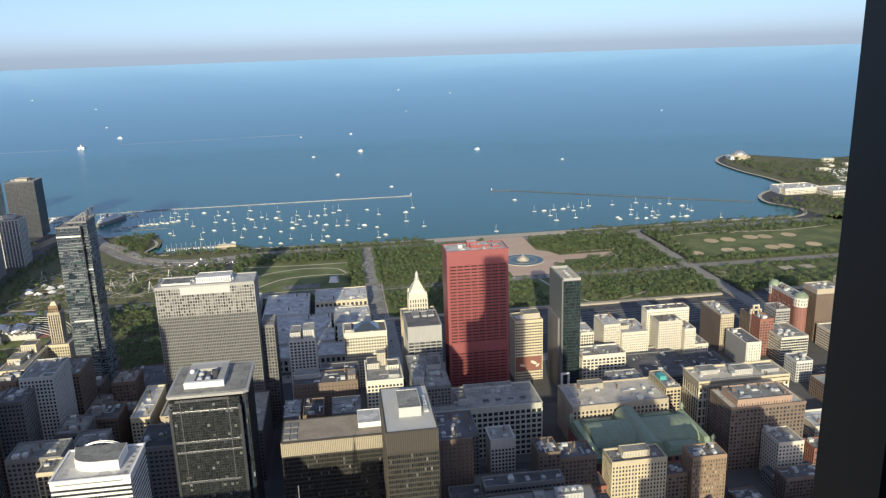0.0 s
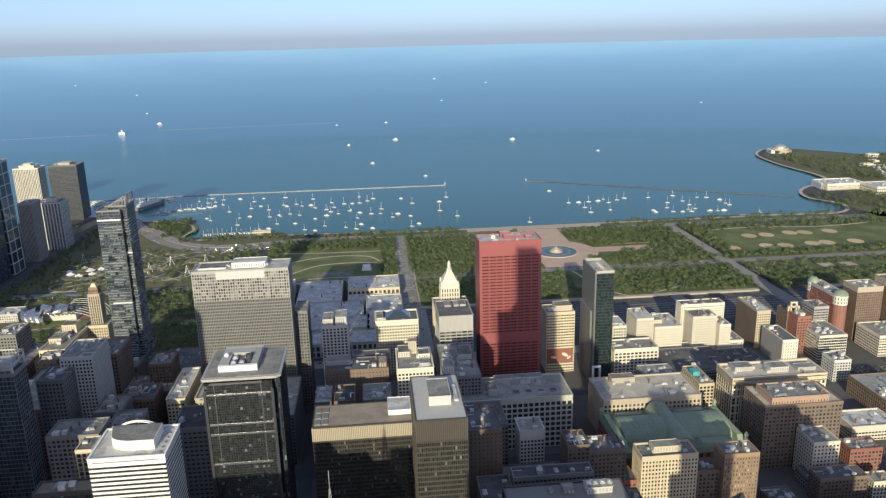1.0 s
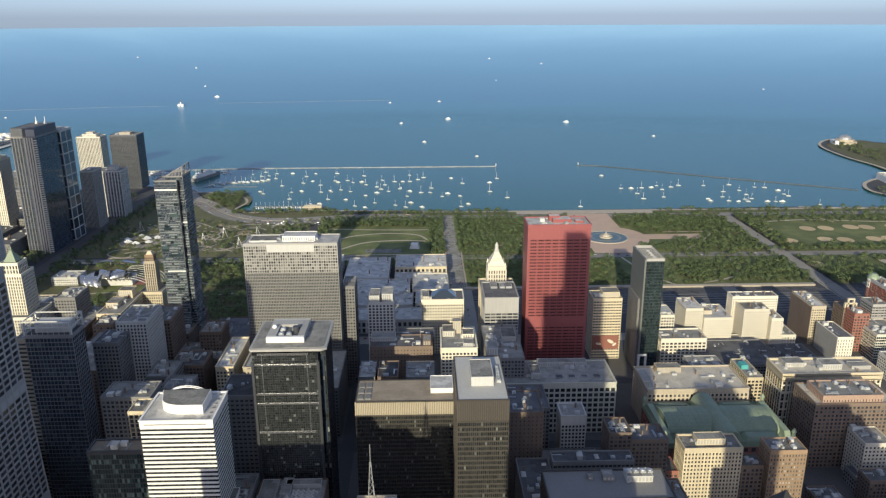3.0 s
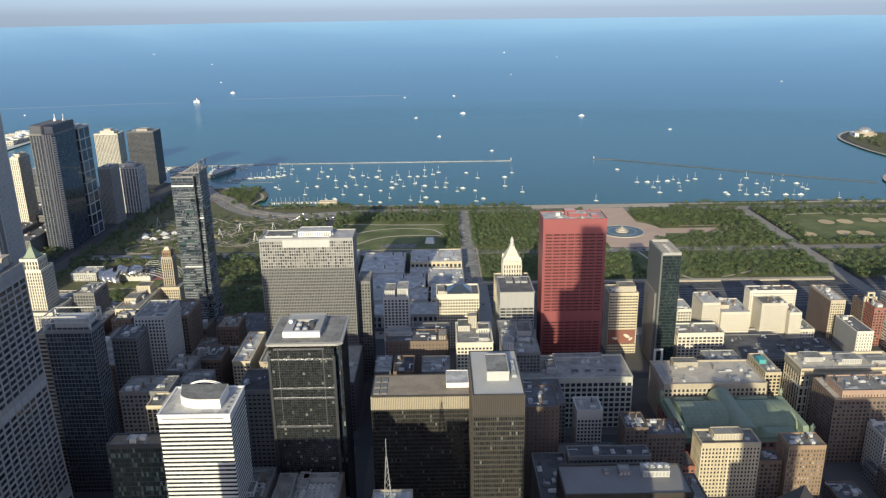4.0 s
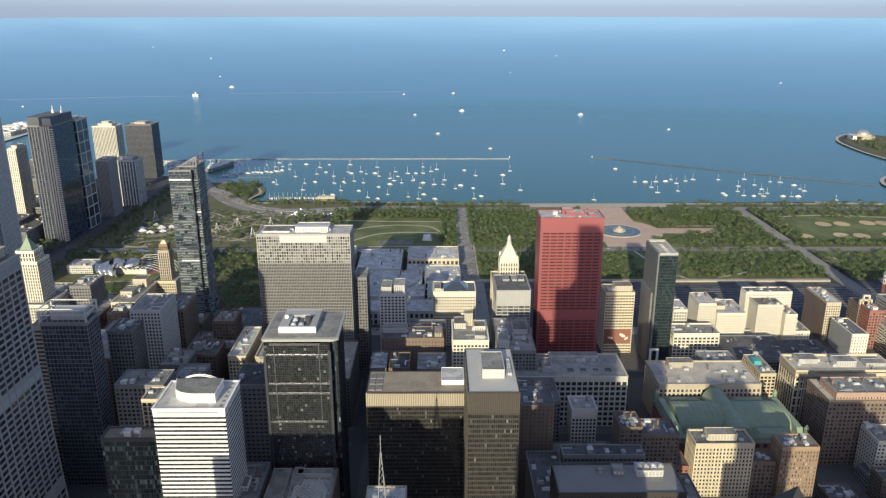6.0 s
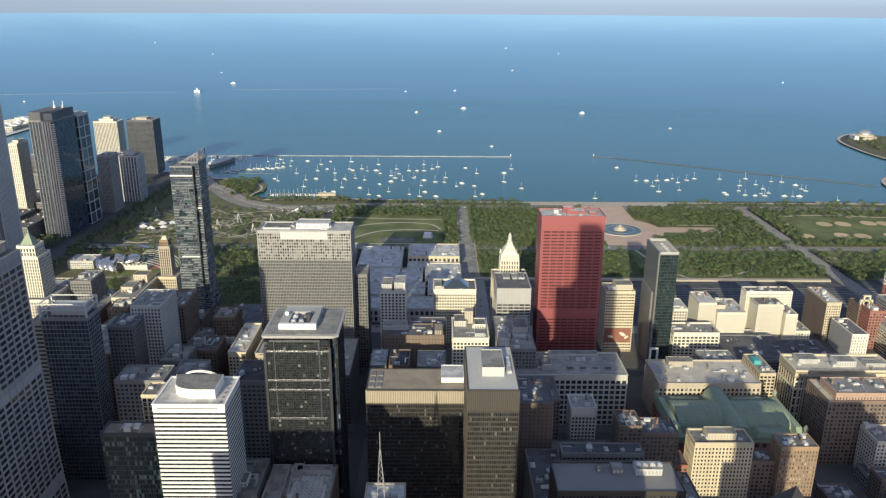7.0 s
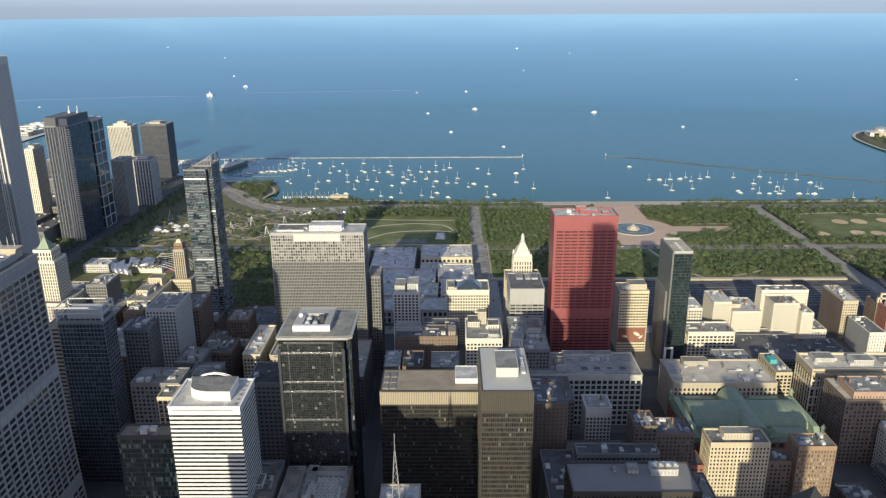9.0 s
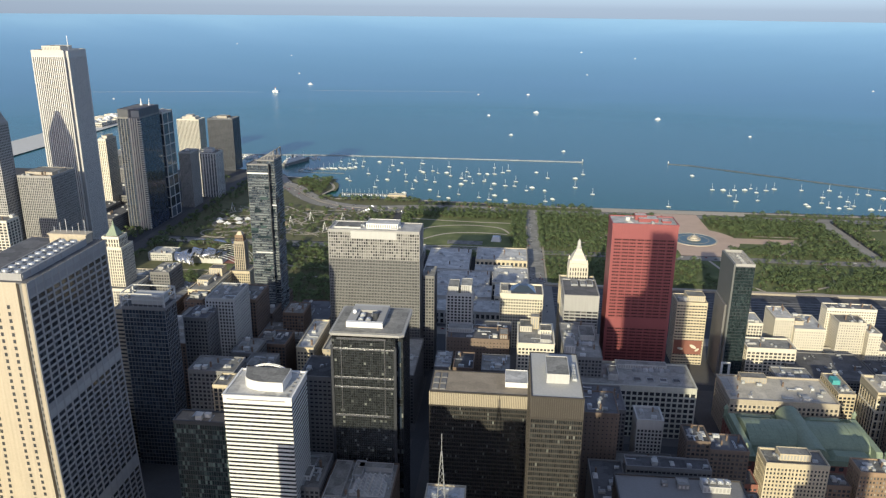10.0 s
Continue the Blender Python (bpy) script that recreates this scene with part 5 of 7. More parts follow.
def turreted_hotel(x, y, h):
    """A long brick slab, its two ends bowed out under green domes."""
    ob = thing("turreted_hotel", "red brick hotel with pale bands and green domed ends", "hotel", (x, y, 0))
    block(ob, -9, 9, -32, 30, 0, h, "brick", "dark", bay=3, floor=3.6, pier=1.4, band=1.5, cornice=3, cap="pale")
    for cx, cy, r in ((0, -31, 9.4), (-3, 28, 7.5)):
        w, p, d = Geo(), Geo(), Geo()
        w.drum(cx, cy, r, 0, h - 12, 16)
        p.drum(cx, cy, r + 0.3, h - 12, h + 0.5, 16)
        d.drum(cx, cy, r + 0.6, h + 0.5, h + 3.5, 16, 0.86)
        d.drum(cx, cy, (r + 0.6) * 0.86, h + 3.5, h + 7, 16, 0.5)
        part("bowed_end", w, M["brick"], ob)
        part("pale_storeys", p, M["white"], ob, "pale stone upper storeys of the bowed end")
        part("green_dome", d, M["copper"], ob, "green copper dome roof")
        low = Geo()
        for ring in range(2 + int((h - 16) / 3.6)):
            z = h - 5 - 5 * ring if ring < 2 else h - 15 - 3.6 * (ring - 2)
            for k in range(9):
                a = radians(180 + 22.5 * k) if cy < 0 else radians(90 + 22.5 * k)
                g = Geo() if ring < 2 else low
                ux, uy, rr = math.cos(a), math.sin(a), r * 0.985 + (0.45 if ring < 2 else 0.15)
                px, py, half = cx + ux * rr, cy + uy * rr, 0.65
                tall = 3.2 if ring < 2 else 1.9
                g.quad((px - uy * half, py + ux * half, z), (px + uy * half, py - ux * half, z), (px + uy * half, py - ux * half, z + tall), (px - uy * half, py + ux * half, z + tall))
                g.quad((px - uy * half - ux * 0.4, py + ux * half - uy * 0.4, z), (px - uy * half, py + ux * half, z), (px - uy * half, py + ux * half, z + tall), (px - uy * half - ux * 0.4, py + ux * half - uy * 0.4, z + tall))
                if ring < 2:
                    part("window", g, M["slate"], ob)
        part("glazing", low, M["slate"], ob, "rows of window panes", "stuff")
    for cy in (-20, -8, 4, 16):
        g = Geo()
        for y0, y1, z0, z1 in ((cy - 3.4, cy - 2.8, h - 14, h - 3), (cy + 2.8, cy + 3.4, h - 14, h - 3), (cy - 3.4, cy + 3.4, h - 3, h - 2.2), (cy - 3.4, cy + 3.4, h - 15, h - 14)):
            g.box(-9.35, -8.9, y0, y1, z0, z1)
        part("pale_frame", g, M["white"], ob, "pale stone window frame")
    clutter(ob, -8, 8, -20, 20, h, 9, random.Random(77))
    return ob


turreted_hotel(615, 934, 68)
building("banded_grey_block", "grey concrete block with long window bands", 577, 597, 898, 925, 54, "grey", "dark", bay=4, floor=3.8, pier=0.4, band=1.9, flat=True, units=4, roof="roof")
crest = building("gabled_brick_block", "brown brick block with a stepped pale crown", 539, 556, 897, 922, 50, "umber", "dark", units=2, roof="roof_dark")
for x0, x1, z in ((-8, 8, 56), (-4.5, 4.5, 62)):
    g = Geo()
    for a, b, c, d in ((x0, x0 + 1.6, 50, z), (x1 - 1.6, x1, 50, z), (x0, x1, z, z + 1.8)):
        g.box(a, b, -12.4, -9.5, c, d)
    part("crown_frame", g, M["cream"], crest, "pale stone crown frame")
building("brown_brick_slab", "tall brown brick slab with pale top floors", 640, 676, 905, 936, 75, "brown", "dark", bay=3, floor=3.5, pier=1.4, band=1.6, units=4, cap="tan", cornice=6)
building("brown_brick_slab", "tall brown brick slab with pale top floors", 688, 722, 905, 940, 80, "brown", "dark", bay=3, floor=3.5, pier=1.4, band=1.6, units=4, cap="tan", cornice=8)
building("brown_brick_slab", "red brick slab by the park avenue", 730, 790, 850, 935, 55, "brick", "dark", units=6)
building("brick_block", "low brown brick block beyond", 540, 600, 690, 760, 22, "brown", units=6)
building("brick_block", "low brown brick block beyond", 560, 640, 560, 640, 26, "brick", units=8)
building("brick_block", "plain tan brick city block", 450, 520, 420, 500, 40, "tan", units=8, roof="roof_dark")
building("brick_block", "low red brick block", 350, 440, 425, 500, 30, "brick", units=8, roof="roof_dark")
building("brick_block", "plain grey city block", 200, 330, 425, 500, 34, "grey", units=9)
building("brick_block", "plain low tan block", 660, 780, 700, 900, 24, "tan", units=9)

# --- north side towers by the park ---
pits = thing("pinnacled_tower", "white terracotta tower with green pyramid pinnacle", "skyscraper", (-468, 828, 0))
block(pits, -26, 24, -24, 24, 0, 90, "white", "dark", bay=3, floor=3.7, pier=1.2, band=1.4)
block(pits, -14, 14, -14, 14, 90, 138, "ivory", "dark", bay=2.8, floor=3.7, pier=1.2, band=1.0)
block(pits, -10, 10, -10, 10, 138, 150, "ivory", "dark", bay=3.2, floor=5, pier=1.4, band=1.0)
g = Geo()
g.prism([(-7, -7), (7, -7), (7, 7), (-7, 7)], 151, 163, 0.15)
g.drum(0, 0, 1.2, 164, 168, 8, 0.3)
part("pinnacle", g, M["copper"], pits, "green copper pyramid")


def stepped_glass_tower():
    """Residential glass tower of two shafts: broken balcony edges, a few deep ledges, an open slanted frame on top."""
    ob = thing("residential_glass_tower", "slim blue glass residential tower with broken balcony bands and slanted top", "skyscraper", (-286, 862, 0))
    for x0, x1, y0, y1, h in ((-19.5, 5.5, -16, 10, 236), (-9, 11, -10, 20, 240)):
        w, g, b, f = Geo(), Geo(), Geo(), Geo()
        facade(w, g, x0, x1, y0, y1, 0, h, 1.7, 3.2, 0.1, 0.25, 0.12)
        part("glazing", g, G["blue"], ob, "blue-grey panes")
        part("slab_edges", w, M["dusk"], ob, kind="stuff")
        rng = random.Random(int(h))
        for j in range(int(h / 3.2) - 4):
            z = 3.2 * j
            busy = 0.75 if (j // 5) % 3 else 0.4
            for lo, hi, along, out in ((x0, x1, "x", y0), (y0, y1, "y", x1)):
                u = lo
                while u < hi - 1:
                    v = min(hi, u + rng.uniform(2.5, 10))
                    if rng.random() < busy:
                        d, t = rng.choice((0.3, 0.5, 1.4)), rng.choice((0.5, 0.8, 1.2))
                        if along == "x":
                            b.box(u, v, out - d, out - 0.13, z + 0.6, z + 0.6 + t)
                        else:
                            b.box(out + 0.13, out + d, u, v, z + 0.6, z + 0.6 + t)
                    elif rng.random() < 0.18:
                        if along == "x":
                            f.box(u, v, out - 0.3, out - 0.13, z, z + 3.0)
                        else:
                            f.box(out + 0.13, out + 0.3, u, v, z, z + 3.0)
                    u = v
        part("balcony_slab", b, M["sill"], ob, "broken pale grey-green balcony edges", "stuff")
        part("frosted_panel", f, G["teal"], ob, "pale green glass panels", "stuff")
        r = Geo()
        r.box(x0, x1, y0, y1, h, h + 0.6)
        crown(r, x0, x1, y0, y1, h + 0.6, h + 1.6, 0.1, 0.3)
        part("roof", r, M["dim"], ob)
    for x0, x1, y, z in ((-11, 11.6, -11.8, 186.6), (-19.5, 5.5, -17.4, 226), (-15, 5.5, -17.4, 129)):
        g = Geo()
        g.box(x0, x1, y, y + 1.6, z, z + 1.5)
        part("deep_ledge", g, M["bright"], ob, "deep white ledge")
    # black strip added for the shade in the gap between the shafts
    g = Geo()
    g.box(5.6, 6.1, -16.3, -10.1, 130, 236)
    part("joint_fin", g, M["black"], ob, "black strip standing for shade between the shafts")
    for y in (-9.5, 5, 19.5):
        g = Geo()
        g.bar((-9, y, 240.5), (10.5, y, 252), 0.45)
        g.bar((10.5, y, 240.5), (10.5, y, 252), 0.45)
        for k in range(1, 5):
            g.bar((-9 + 3.9 * k, y, 240.5), (-9 + 3.9 * k, y, 240.5 + 2.3 * k), 0.2)
            g.bar((-9 + 3.9 * k, y, 240.5), (-9 + 3.9 * (k + 1), y, 240.5 + 2.3 * (k + 1)), 0.2)
        part("roof_truss", g, M["dusk"], ob, "open slanted roof truss", "stuff")
    g = Geo()
    g.quad((6.5, -9.3, 249.6), (10.5, -9.3, 252.1), (10.5, 19.5, 252.1), (6.5, 19.5, 249.6))
    g.quad((6.5, -9.3, 249.3), (6.5, 19.5, 249.3), (10.5, 19.5, 251.8), (10.5, -9.3, 251.8))
    part("slanted_top", g, M["sill"], ob, "slanted pale roof fin")


stepped_glass_tower()
club = thing("stepped_stone_tower", "tan stone tower with stepped gothic top", "skyscraper", (-347, 918, 0))
block(club, -14, 14, -14, 14, 0, 82, "cream", "dark", bay=2.8, floor=3.6, pier=1.2, band=1.4)
block(club, -6.5, 6.5, -6.5, 6.5, 82, 120, "tan", "black", bay=2.6, floor=3.6, pier=1.2, band=0.5, deep=0.6)
block(club, -5, 5, -5, 5, 120, 128, "sienna", "dark", bay=2.6, floor=4, pier=1.0, band=0.8)
g = Geo()
g.prism([(-4, -4), (4, -4), (4, 4), (-4, 4)], 129, 133, 0.5)
part("spire_roof", g, M["cream"], club)

ao = thing("white_shaft_tower", "very tall white granite shaft with vertical ribs and notched corners", "skyscraper", (-706.5, 1157, 0))
block(ao, -25, 25, -29.5, 29.5, 0, 344, "granite", "dark", bay=3.1, floor=3.9, pier=1.7, band=0, deep=1.0, cornice=9, parapet=1, sides="WE", split="p")
block(ao, -29.5, 29.5, -25, 25, 0, 343, "granite", "dark", bay=3.1, floor=3.9, pier=1.9, band=0, deep=0.5, cornice=9, parapet=1, sides="NS")
for sx in (-1, 1):
    for sy in (-1, 1):
        g = Geo()
        g.box(min(sx * 25.3, sx * 29.9), max(sx * 25.3, sx * 29.9), min(sy * 21, sy * 25.2), max(sy * 21, sy * 25.2), 0, 343.5)
        g.box(min(sx * 24, sx * 25.04), max(sx * 24, sx * 25.04), min(sy * 25.2, sy * 29.6), max(sy * 25.2, sy * 29.6), 0, 343.5)
        part("corner_pier", g, M["granite"], ao, "broad white corner pier")
penthouse(ao, -16, 14, -18, 14, 344, 351, "white")
clutter(ao, -24, 24, -24, 24, 344, 5, random.Random(71))
g = Geo()
g.bar((16, 0, 343), (16, 0, 366), 0.35)
part("mast", g, M["boat"], ao)
step = building("stepped_office_tower", "grey stone tower with chevron setbacks and a pointed top", -747, -713, 988, 1018, 252, "grey", "dark", units=0, category="skyscraper")
for k in range(5):
    g = Geo()
    a, b = 17 - 3.1 * k, 15 - 2.7 * k
    g.prism([(-a, -b), (a, -b), (a, b), (-a, b)], 252 + 8 * k, 260 + 8 * k, 0.84)
    part("chevron_setback", g, M["grey"], step)
building("slab_office_tower", "grey limestone slab with a tan flat roof", -706, -655, 1010, 1070, 176, "grey", "dark", bay=2.8, pier=1.2, band=0.8, units=4, category="skyscraper", roof="roof_tan", house=((0.1, 0.9, 0.2, 0.8, 4, "tan"),))
building("white_grid_tower", "white concrete grid tower", -700, -655, 900, 925, 140, "white", "dark", bay=6, floor=4, pier=1.4, band=1.2, deep=0.8, units=3)
bc = building("blue_glass_office_tower", "dark blue glass tower with grey front piers, some coloured as sunlit", -724, -682, 1342, 1424, 214, "dusk", "sheer", bay=5, floor=4, pier=1.2, band=0.3, deep=0.6, units=3, category="skyscraper", roof="roof_dark",
              sides="W", cornice=2)
w, g = Geo(), Geo()
facade(w, g, -21, 21, -41, 41, 0, 212, 3, 4, 0.08, 0.12, 0.08, sides="ENS")
part("glazing", g, G["sheer"], bc, "smooth blue glass sides")
part("mullion_grid", w, M["dim"], bc)
penthouse(bc, -20.5, 20.8, -40, 41, 214, 229, "slate", "roof_dark", False)
g = Geo()
g.box(6, 20.95, -41, -39.9, 214, 227)
part("corner_screen", g, M["grey"], bc, "pale panel on the corner of the roof house")
# the front's sunlit half is painted: white piers there, grey ones elsewhere
for x in (1, 5.4, 9.8, 14.2):
    g = Geo()
    g.box(x, x + 2.5, -42.1, -41.05, 0, 213)
    part("pale_pier", g, M["white"], bc, "front pier coloured as if sunlit")
g = Geo()
for k in range(52):
    g.box(17.5, 22.3, -42.5, -38.5, 3 + 4 * k, 4.5 + 4 * k)
part("balcony_slab", g, M["white"], bc, "stacked pale corner balconies", "stuff")
for x in (-4, 12):
    g = Geo()
    g.drum(x, 22, 1.2, 229, 242, 8, 0.5)
    g.drum(x, 22, 2.6, 229, 234, 8, 0.7)
    part("mast", g, M["boat"], bc)
building("braced_glass_tower", "slim blue tower with pale braced frame", -706, -680, 1432, 1476, 212, "pale", "blue", bay=26, floor=21, pier=2.2, band=2.0, deep=0.5, units=3, category="skyscraper")
building("cream_slab_tower", "cream ribbed apartment slab with stepped roof house", -949, -885, 2085, 2130, 102, "white", "dark", bay=4, floor=3, pier=1.6, band=0.3, units=2, category="apartment tower",
         house=((0.2, 0.8, 0.2, 0.8, 7, "white"), (0.35, 0.65, 0.3, 0.7, 12, "white")))
building("apartment_tower", "grey ribbed apartment tower", -693, -668, 1516, 1560, 118, "grey", "dark", bay=2.6, floor=3, pier=1.0, band=0.5, units=3, category="apartment tower")
building("apartment_tower", "blue-grey ribbed apartment slab with pale bands", -700, -650, 1608, 1650, 100, "pale", "blue", bay=6, floor=3, pier=2.0, band=0.5, units=3, category="apartment tower",
         house=((0.35, 0.75, 0.3, 0.7, 8, "roof_white"),))
building("dark_apartment_tower", "dark brown lakeside apartment tower", -780, -714, 1893, 1945, 134, "slate", "black", bay=4, floor=3, pier=0.5, band=1.1, flat=True, units=3, category="apartment tower",
         house=((0.3, 0.7, 0.3, 0.7, 6, "tan"),))
building("apartment_tower", "cream apartment tower catching the sun", -800, -785, 1400, 1440, 162, "ivory", "dark", bay=4, floor=3, pier=1.6, band=0.9, units=1, category="apartment tower",
         house=((0.25, 0.95, 0.2, 0.8, 6, "ivory"),))
building("apartment_tower", "plain grey apartment tower with dark windows", -940, -880, 1640, 1700, 84, "slate", "dark", bay=4, floor=3, pier=1.0, band=1.0, units=3, category="apartment tower")
building("apartment_tower", "plain grey apartment tower with dark windows", -860, -780, 1560, 1640, 70, "dim", "dark", bay=4, floor=3, pier=1.0, band=1.0, units=3, category="apartment tower")

# invented low blocks, dark to stand for the shaded ground between the towers
for x0, x1, y0, y1, h in ((-870, -780, 1200, 1290, 46), (-860, -770, 1310, 1400, 38), (-770, -735, 1300, 1420, 30), (-860, -740, 1425, 1540, 44)):
    building("city_block", "dark block added for the shade among the lakeside towers", x0, x1, y0, y1, h, "dim", "dark", units=5, roof="roof_dark")

# museum on the park's edge, built out over the railway
for x0, x1, y0, y1, h, w, r, lab, n in (
        (-200, 30, 955, 1000, 19, "pale", "roof_white", "long pale stone museum wing with flat grey roofs", 12), (-120, -20, 1008, 1055, 20, "pale", "roof_white", "museum wing with skylit roof", 8),
        (-215, -135, 1010, 1085, 20, "white", "roof_white", "white museum wing with a flat shading roof", 6), (-15, 34, 1008, 1060, 22, "white", "roof_white", "cream museum hall beside the rail cutting", 4),
        (-130, -25, 1062, 1130, 16, "pale", "roof_white", "low grey museum wing across the tracks", 10), (-20, 34, 1068, 1140, 21, "white", "roof_white", "tan stone museum hall", 5),
        (-215, -140, 1095, 1245, 21, "pale", "roof_white", "long white roofed gallery wing", 9), (-130, -60, 1140, 1245, 15, "pale", "roof_white", "grey roofed museum wing", 8),
        (-50, 34, 1180, 1248, 19, "cream", "roof_white", "cream museum school with white roofs", 9), (-50, 10, 1146, 1174, 12, "pale", "roof_white", "low dark roofed link building", 3)):
    building("museum_wing", lab, x0, x1, y0, y1, h, w, "dark", bay=7, floor=8, pier=2.8, band=2.6, units=n, category="museum", roof=r)
for x0, x1, y0, y1, h in ((332, 356, 540, 566, 16), (382, 426, 556, 574, 27)):
    building("low_brown_block", "low dark brown block with a crowded tar roof", x0, x1, y0, y1, h, "umber", "dark", units=7, roof="roof_dark")
building("corner_shop", "low white corner building with roof plant", 436, 456, 560, 576, 17, "white", units=3)

# ---- park: fountain, fields, paths ----
def fountain():
    ob = thing("fountain", "large round tiered stone fountain in a blue-green basin", "fountain", (351, 1405, 0.3))
    for r0, r1, z in ((40, 43, 1.2), (27, 28, 1.0), (11, 12.5, 3.0), (6.5, 7.5, 6.0), (3, 4, 8.5)):
        g = Geo()
        for i in range(48):
            a, b = 6.28319 * i / 48, 6.28319 * (i + 1) / 48
            ring = [(r0 * math.cos(a), r0 * math.sin(a)), (r1 * math.cos(a), r1 * math.sin(a)), (r1 * math.cos(b), r1 * math.sin(b)), (r0 * math.cos(b), r0 * math.sin(b))]
            g.prism(ring, 0, z)
        part("basin_rim", g, M["path"], ob, "pale stone rim")
    w = Geo()
    w.drum(0, 0, 40, 0.1, 0.8, 48)
    part("pool_water", w, M["pool"], ob, "blue-green pool water")
    c = Geo()
    for r, z0, z1 in ((11, 0.8, 2.6), (6.5, 2.6, 5.6), (3, 5.6, 8.4), (1.0, 8.4, 11)):
        c.drum(0, 0, r, z0, z1, 24, 0.85)
    part("tiers", c, M["pale"], ob, "tiered stone centre")


M["pool"] = material("pool_water", (0.07, 0.12, 0.13), 0.35, 0.1, obj=0)
fountain()


def diamond(x, y, r=15):
    g = Geo()
    g.drum(x, y, r, 0.1, 0.32, 24, 1.0, 1.15)
    ob = setting("infield", g, M["sand"], "sandy ball-field infield worn into the grass", "ball field")
    ob["group"] = "ball fields"


for x, y in ((686, 1458), (696, 1369), (771, 1453), (809, 1454), (769, 1375), (805, 1371), (864, 1461), (895, 1458), (864, 1375), (895, 1377), (951, 1460), (955, 1377), (676, 1229)):
    diamond(x, y)
for x in (795, 835):
    sheet("court", x, x + 26, 1226, 1248, 0.31, "path", "pale fenced sports court", "court")

LAWN_PATHS = [
    [(-190, 1340), (-160, 1420), (-90, 1450), (-20, 1440), (5, 1400)],
    [(-170, 1330), (-120, 1385), (-60, 1400), (0, 1395)],
    [(-215, 1490), (-100, 1478), (0, 1475), (36, 1480)],
    [(-215, 1296), (-100, 1310), (36, 1308)],
    [(-560, 1330), (-500, 1370), (-470, 1340), (-420, 1380), (-380, 1350), (-330, 1400), (-260, 1380)],
]
GARDEN_PATHS = [
    [(-600, 1420), (-540, 1440), (-500, 1410), (-440, 1450), (-400, 1420), (-350, 1470), (-300, 1450), (-250, 1480)],
    [(-580, 1540), (-520, 1520), (-480, 1550), (-420, 1500), (-370, 1530), (-300, 1520)],
    [(-420, 1380), (-430, 1420), (-410, 1470), (-420, 1500)],
    [(-330, 1400), (-350, 1440), (-350, 1470)],
    [(-600, 1100), (-500, 1130), (-420, 1100), (-300, 1120)],
    [(-480, 1160), (-400, 1190), (-340, 1160), (-250, 1180)],
    [(-400, 1240), (-330, 1215), (-250, 1235)],
]
PARK_PATHS = [
    [(90, 1430), (180, 1432), (255, 1420)],
    [(100, 1330), (180, 1400), (240, 1540)],
    [(470, 1440), (560, 1440), (625, 1430)],
    [(480, 1320), (560, 1420), (610, 1550)],
    [(450, 1140), (520, 1180), (540, 1270)],
    [(330, 1135), (365, 1180), (380, 1278)],
    [(400, 1135), (372, 1180), (350, 1278)],
    [(665, 1500), (800, 1520), (960, 1500), (1100, 1520)],
    [(850, 1500), (830, 1545)],
]
for pts in LAWN_PATHS + GARDEN_PATHS + PARK_PATHS:
    strip("path", curve(pts), 4.5, 0.36, "path", "pale winding garden path", "path")
rng = random.Random(61)
for k in range(34):
    x, y, a = rng.uniform(-560, -250), rng.uniform(1318, 1535), rng.uniform(0, 6.28)
    pts = []
    for i in range(rng.randrange(4, 7)):
        pts.append((min(-240, max(-600, x)), min(1548, max(1310, y))))
        a += rng.uniform(-1.1, 1.1)
        x, y = x + 24 * math.cos(a), y + 24 * math.sin(a)
    strip("path", curve(pts, 6), rng.uniform(2.0, 4.0), 0.33 + 0.002 * k, "path", "pale winding garden path", "path")
for k in range(16):
    g = Geo()
    g.drum(0, 0, rng.uniform(6, 16), -0.4, 0.29 + 0.003 * k, 14, 1.0, rng.uniform(0.6, 1.3))
    bed = setting("planting_bed", g, M[("sand", "path", "grass")[k % 3]], "planted bed between the garden paths", "garden bed")
    bed.location = (rng.uniform(-560, -260), rng.uniform(1325, 1530), 0)
for x, y, r in ((-555, 1470, 24), (-420, 1440, 15), (-340, 1395, 12), (-300, 1510, 14), (-480, 1520, 14)):
    strip("path", [(x + r * math.cos(0.3 * i), y + 1.3 * r * math.sin(0.3 * i)) for i in range(22)], 4, 0.4, "path", "pale ring-shaped garden path", "path")


def light_mast(x, y, h):
    ob = thing("park_mast", "tall pale three-legged park light mast", "light mast", (x, y, 0), "garden masts")
    for k in range(3):
        a = 2.094 * k
        g = Geo()
        g.bar((6 * math.cos(a), 6 * math.sin(a), 0), (0, 0, h), 0.2)
        part("leg", g, M["boat"], ob)


for x, y in ((-425, 1400), (-395, 1440), (-350, 1370), (-330, 1440), (-575, 1490)):
    light_mast(x, y, 20)


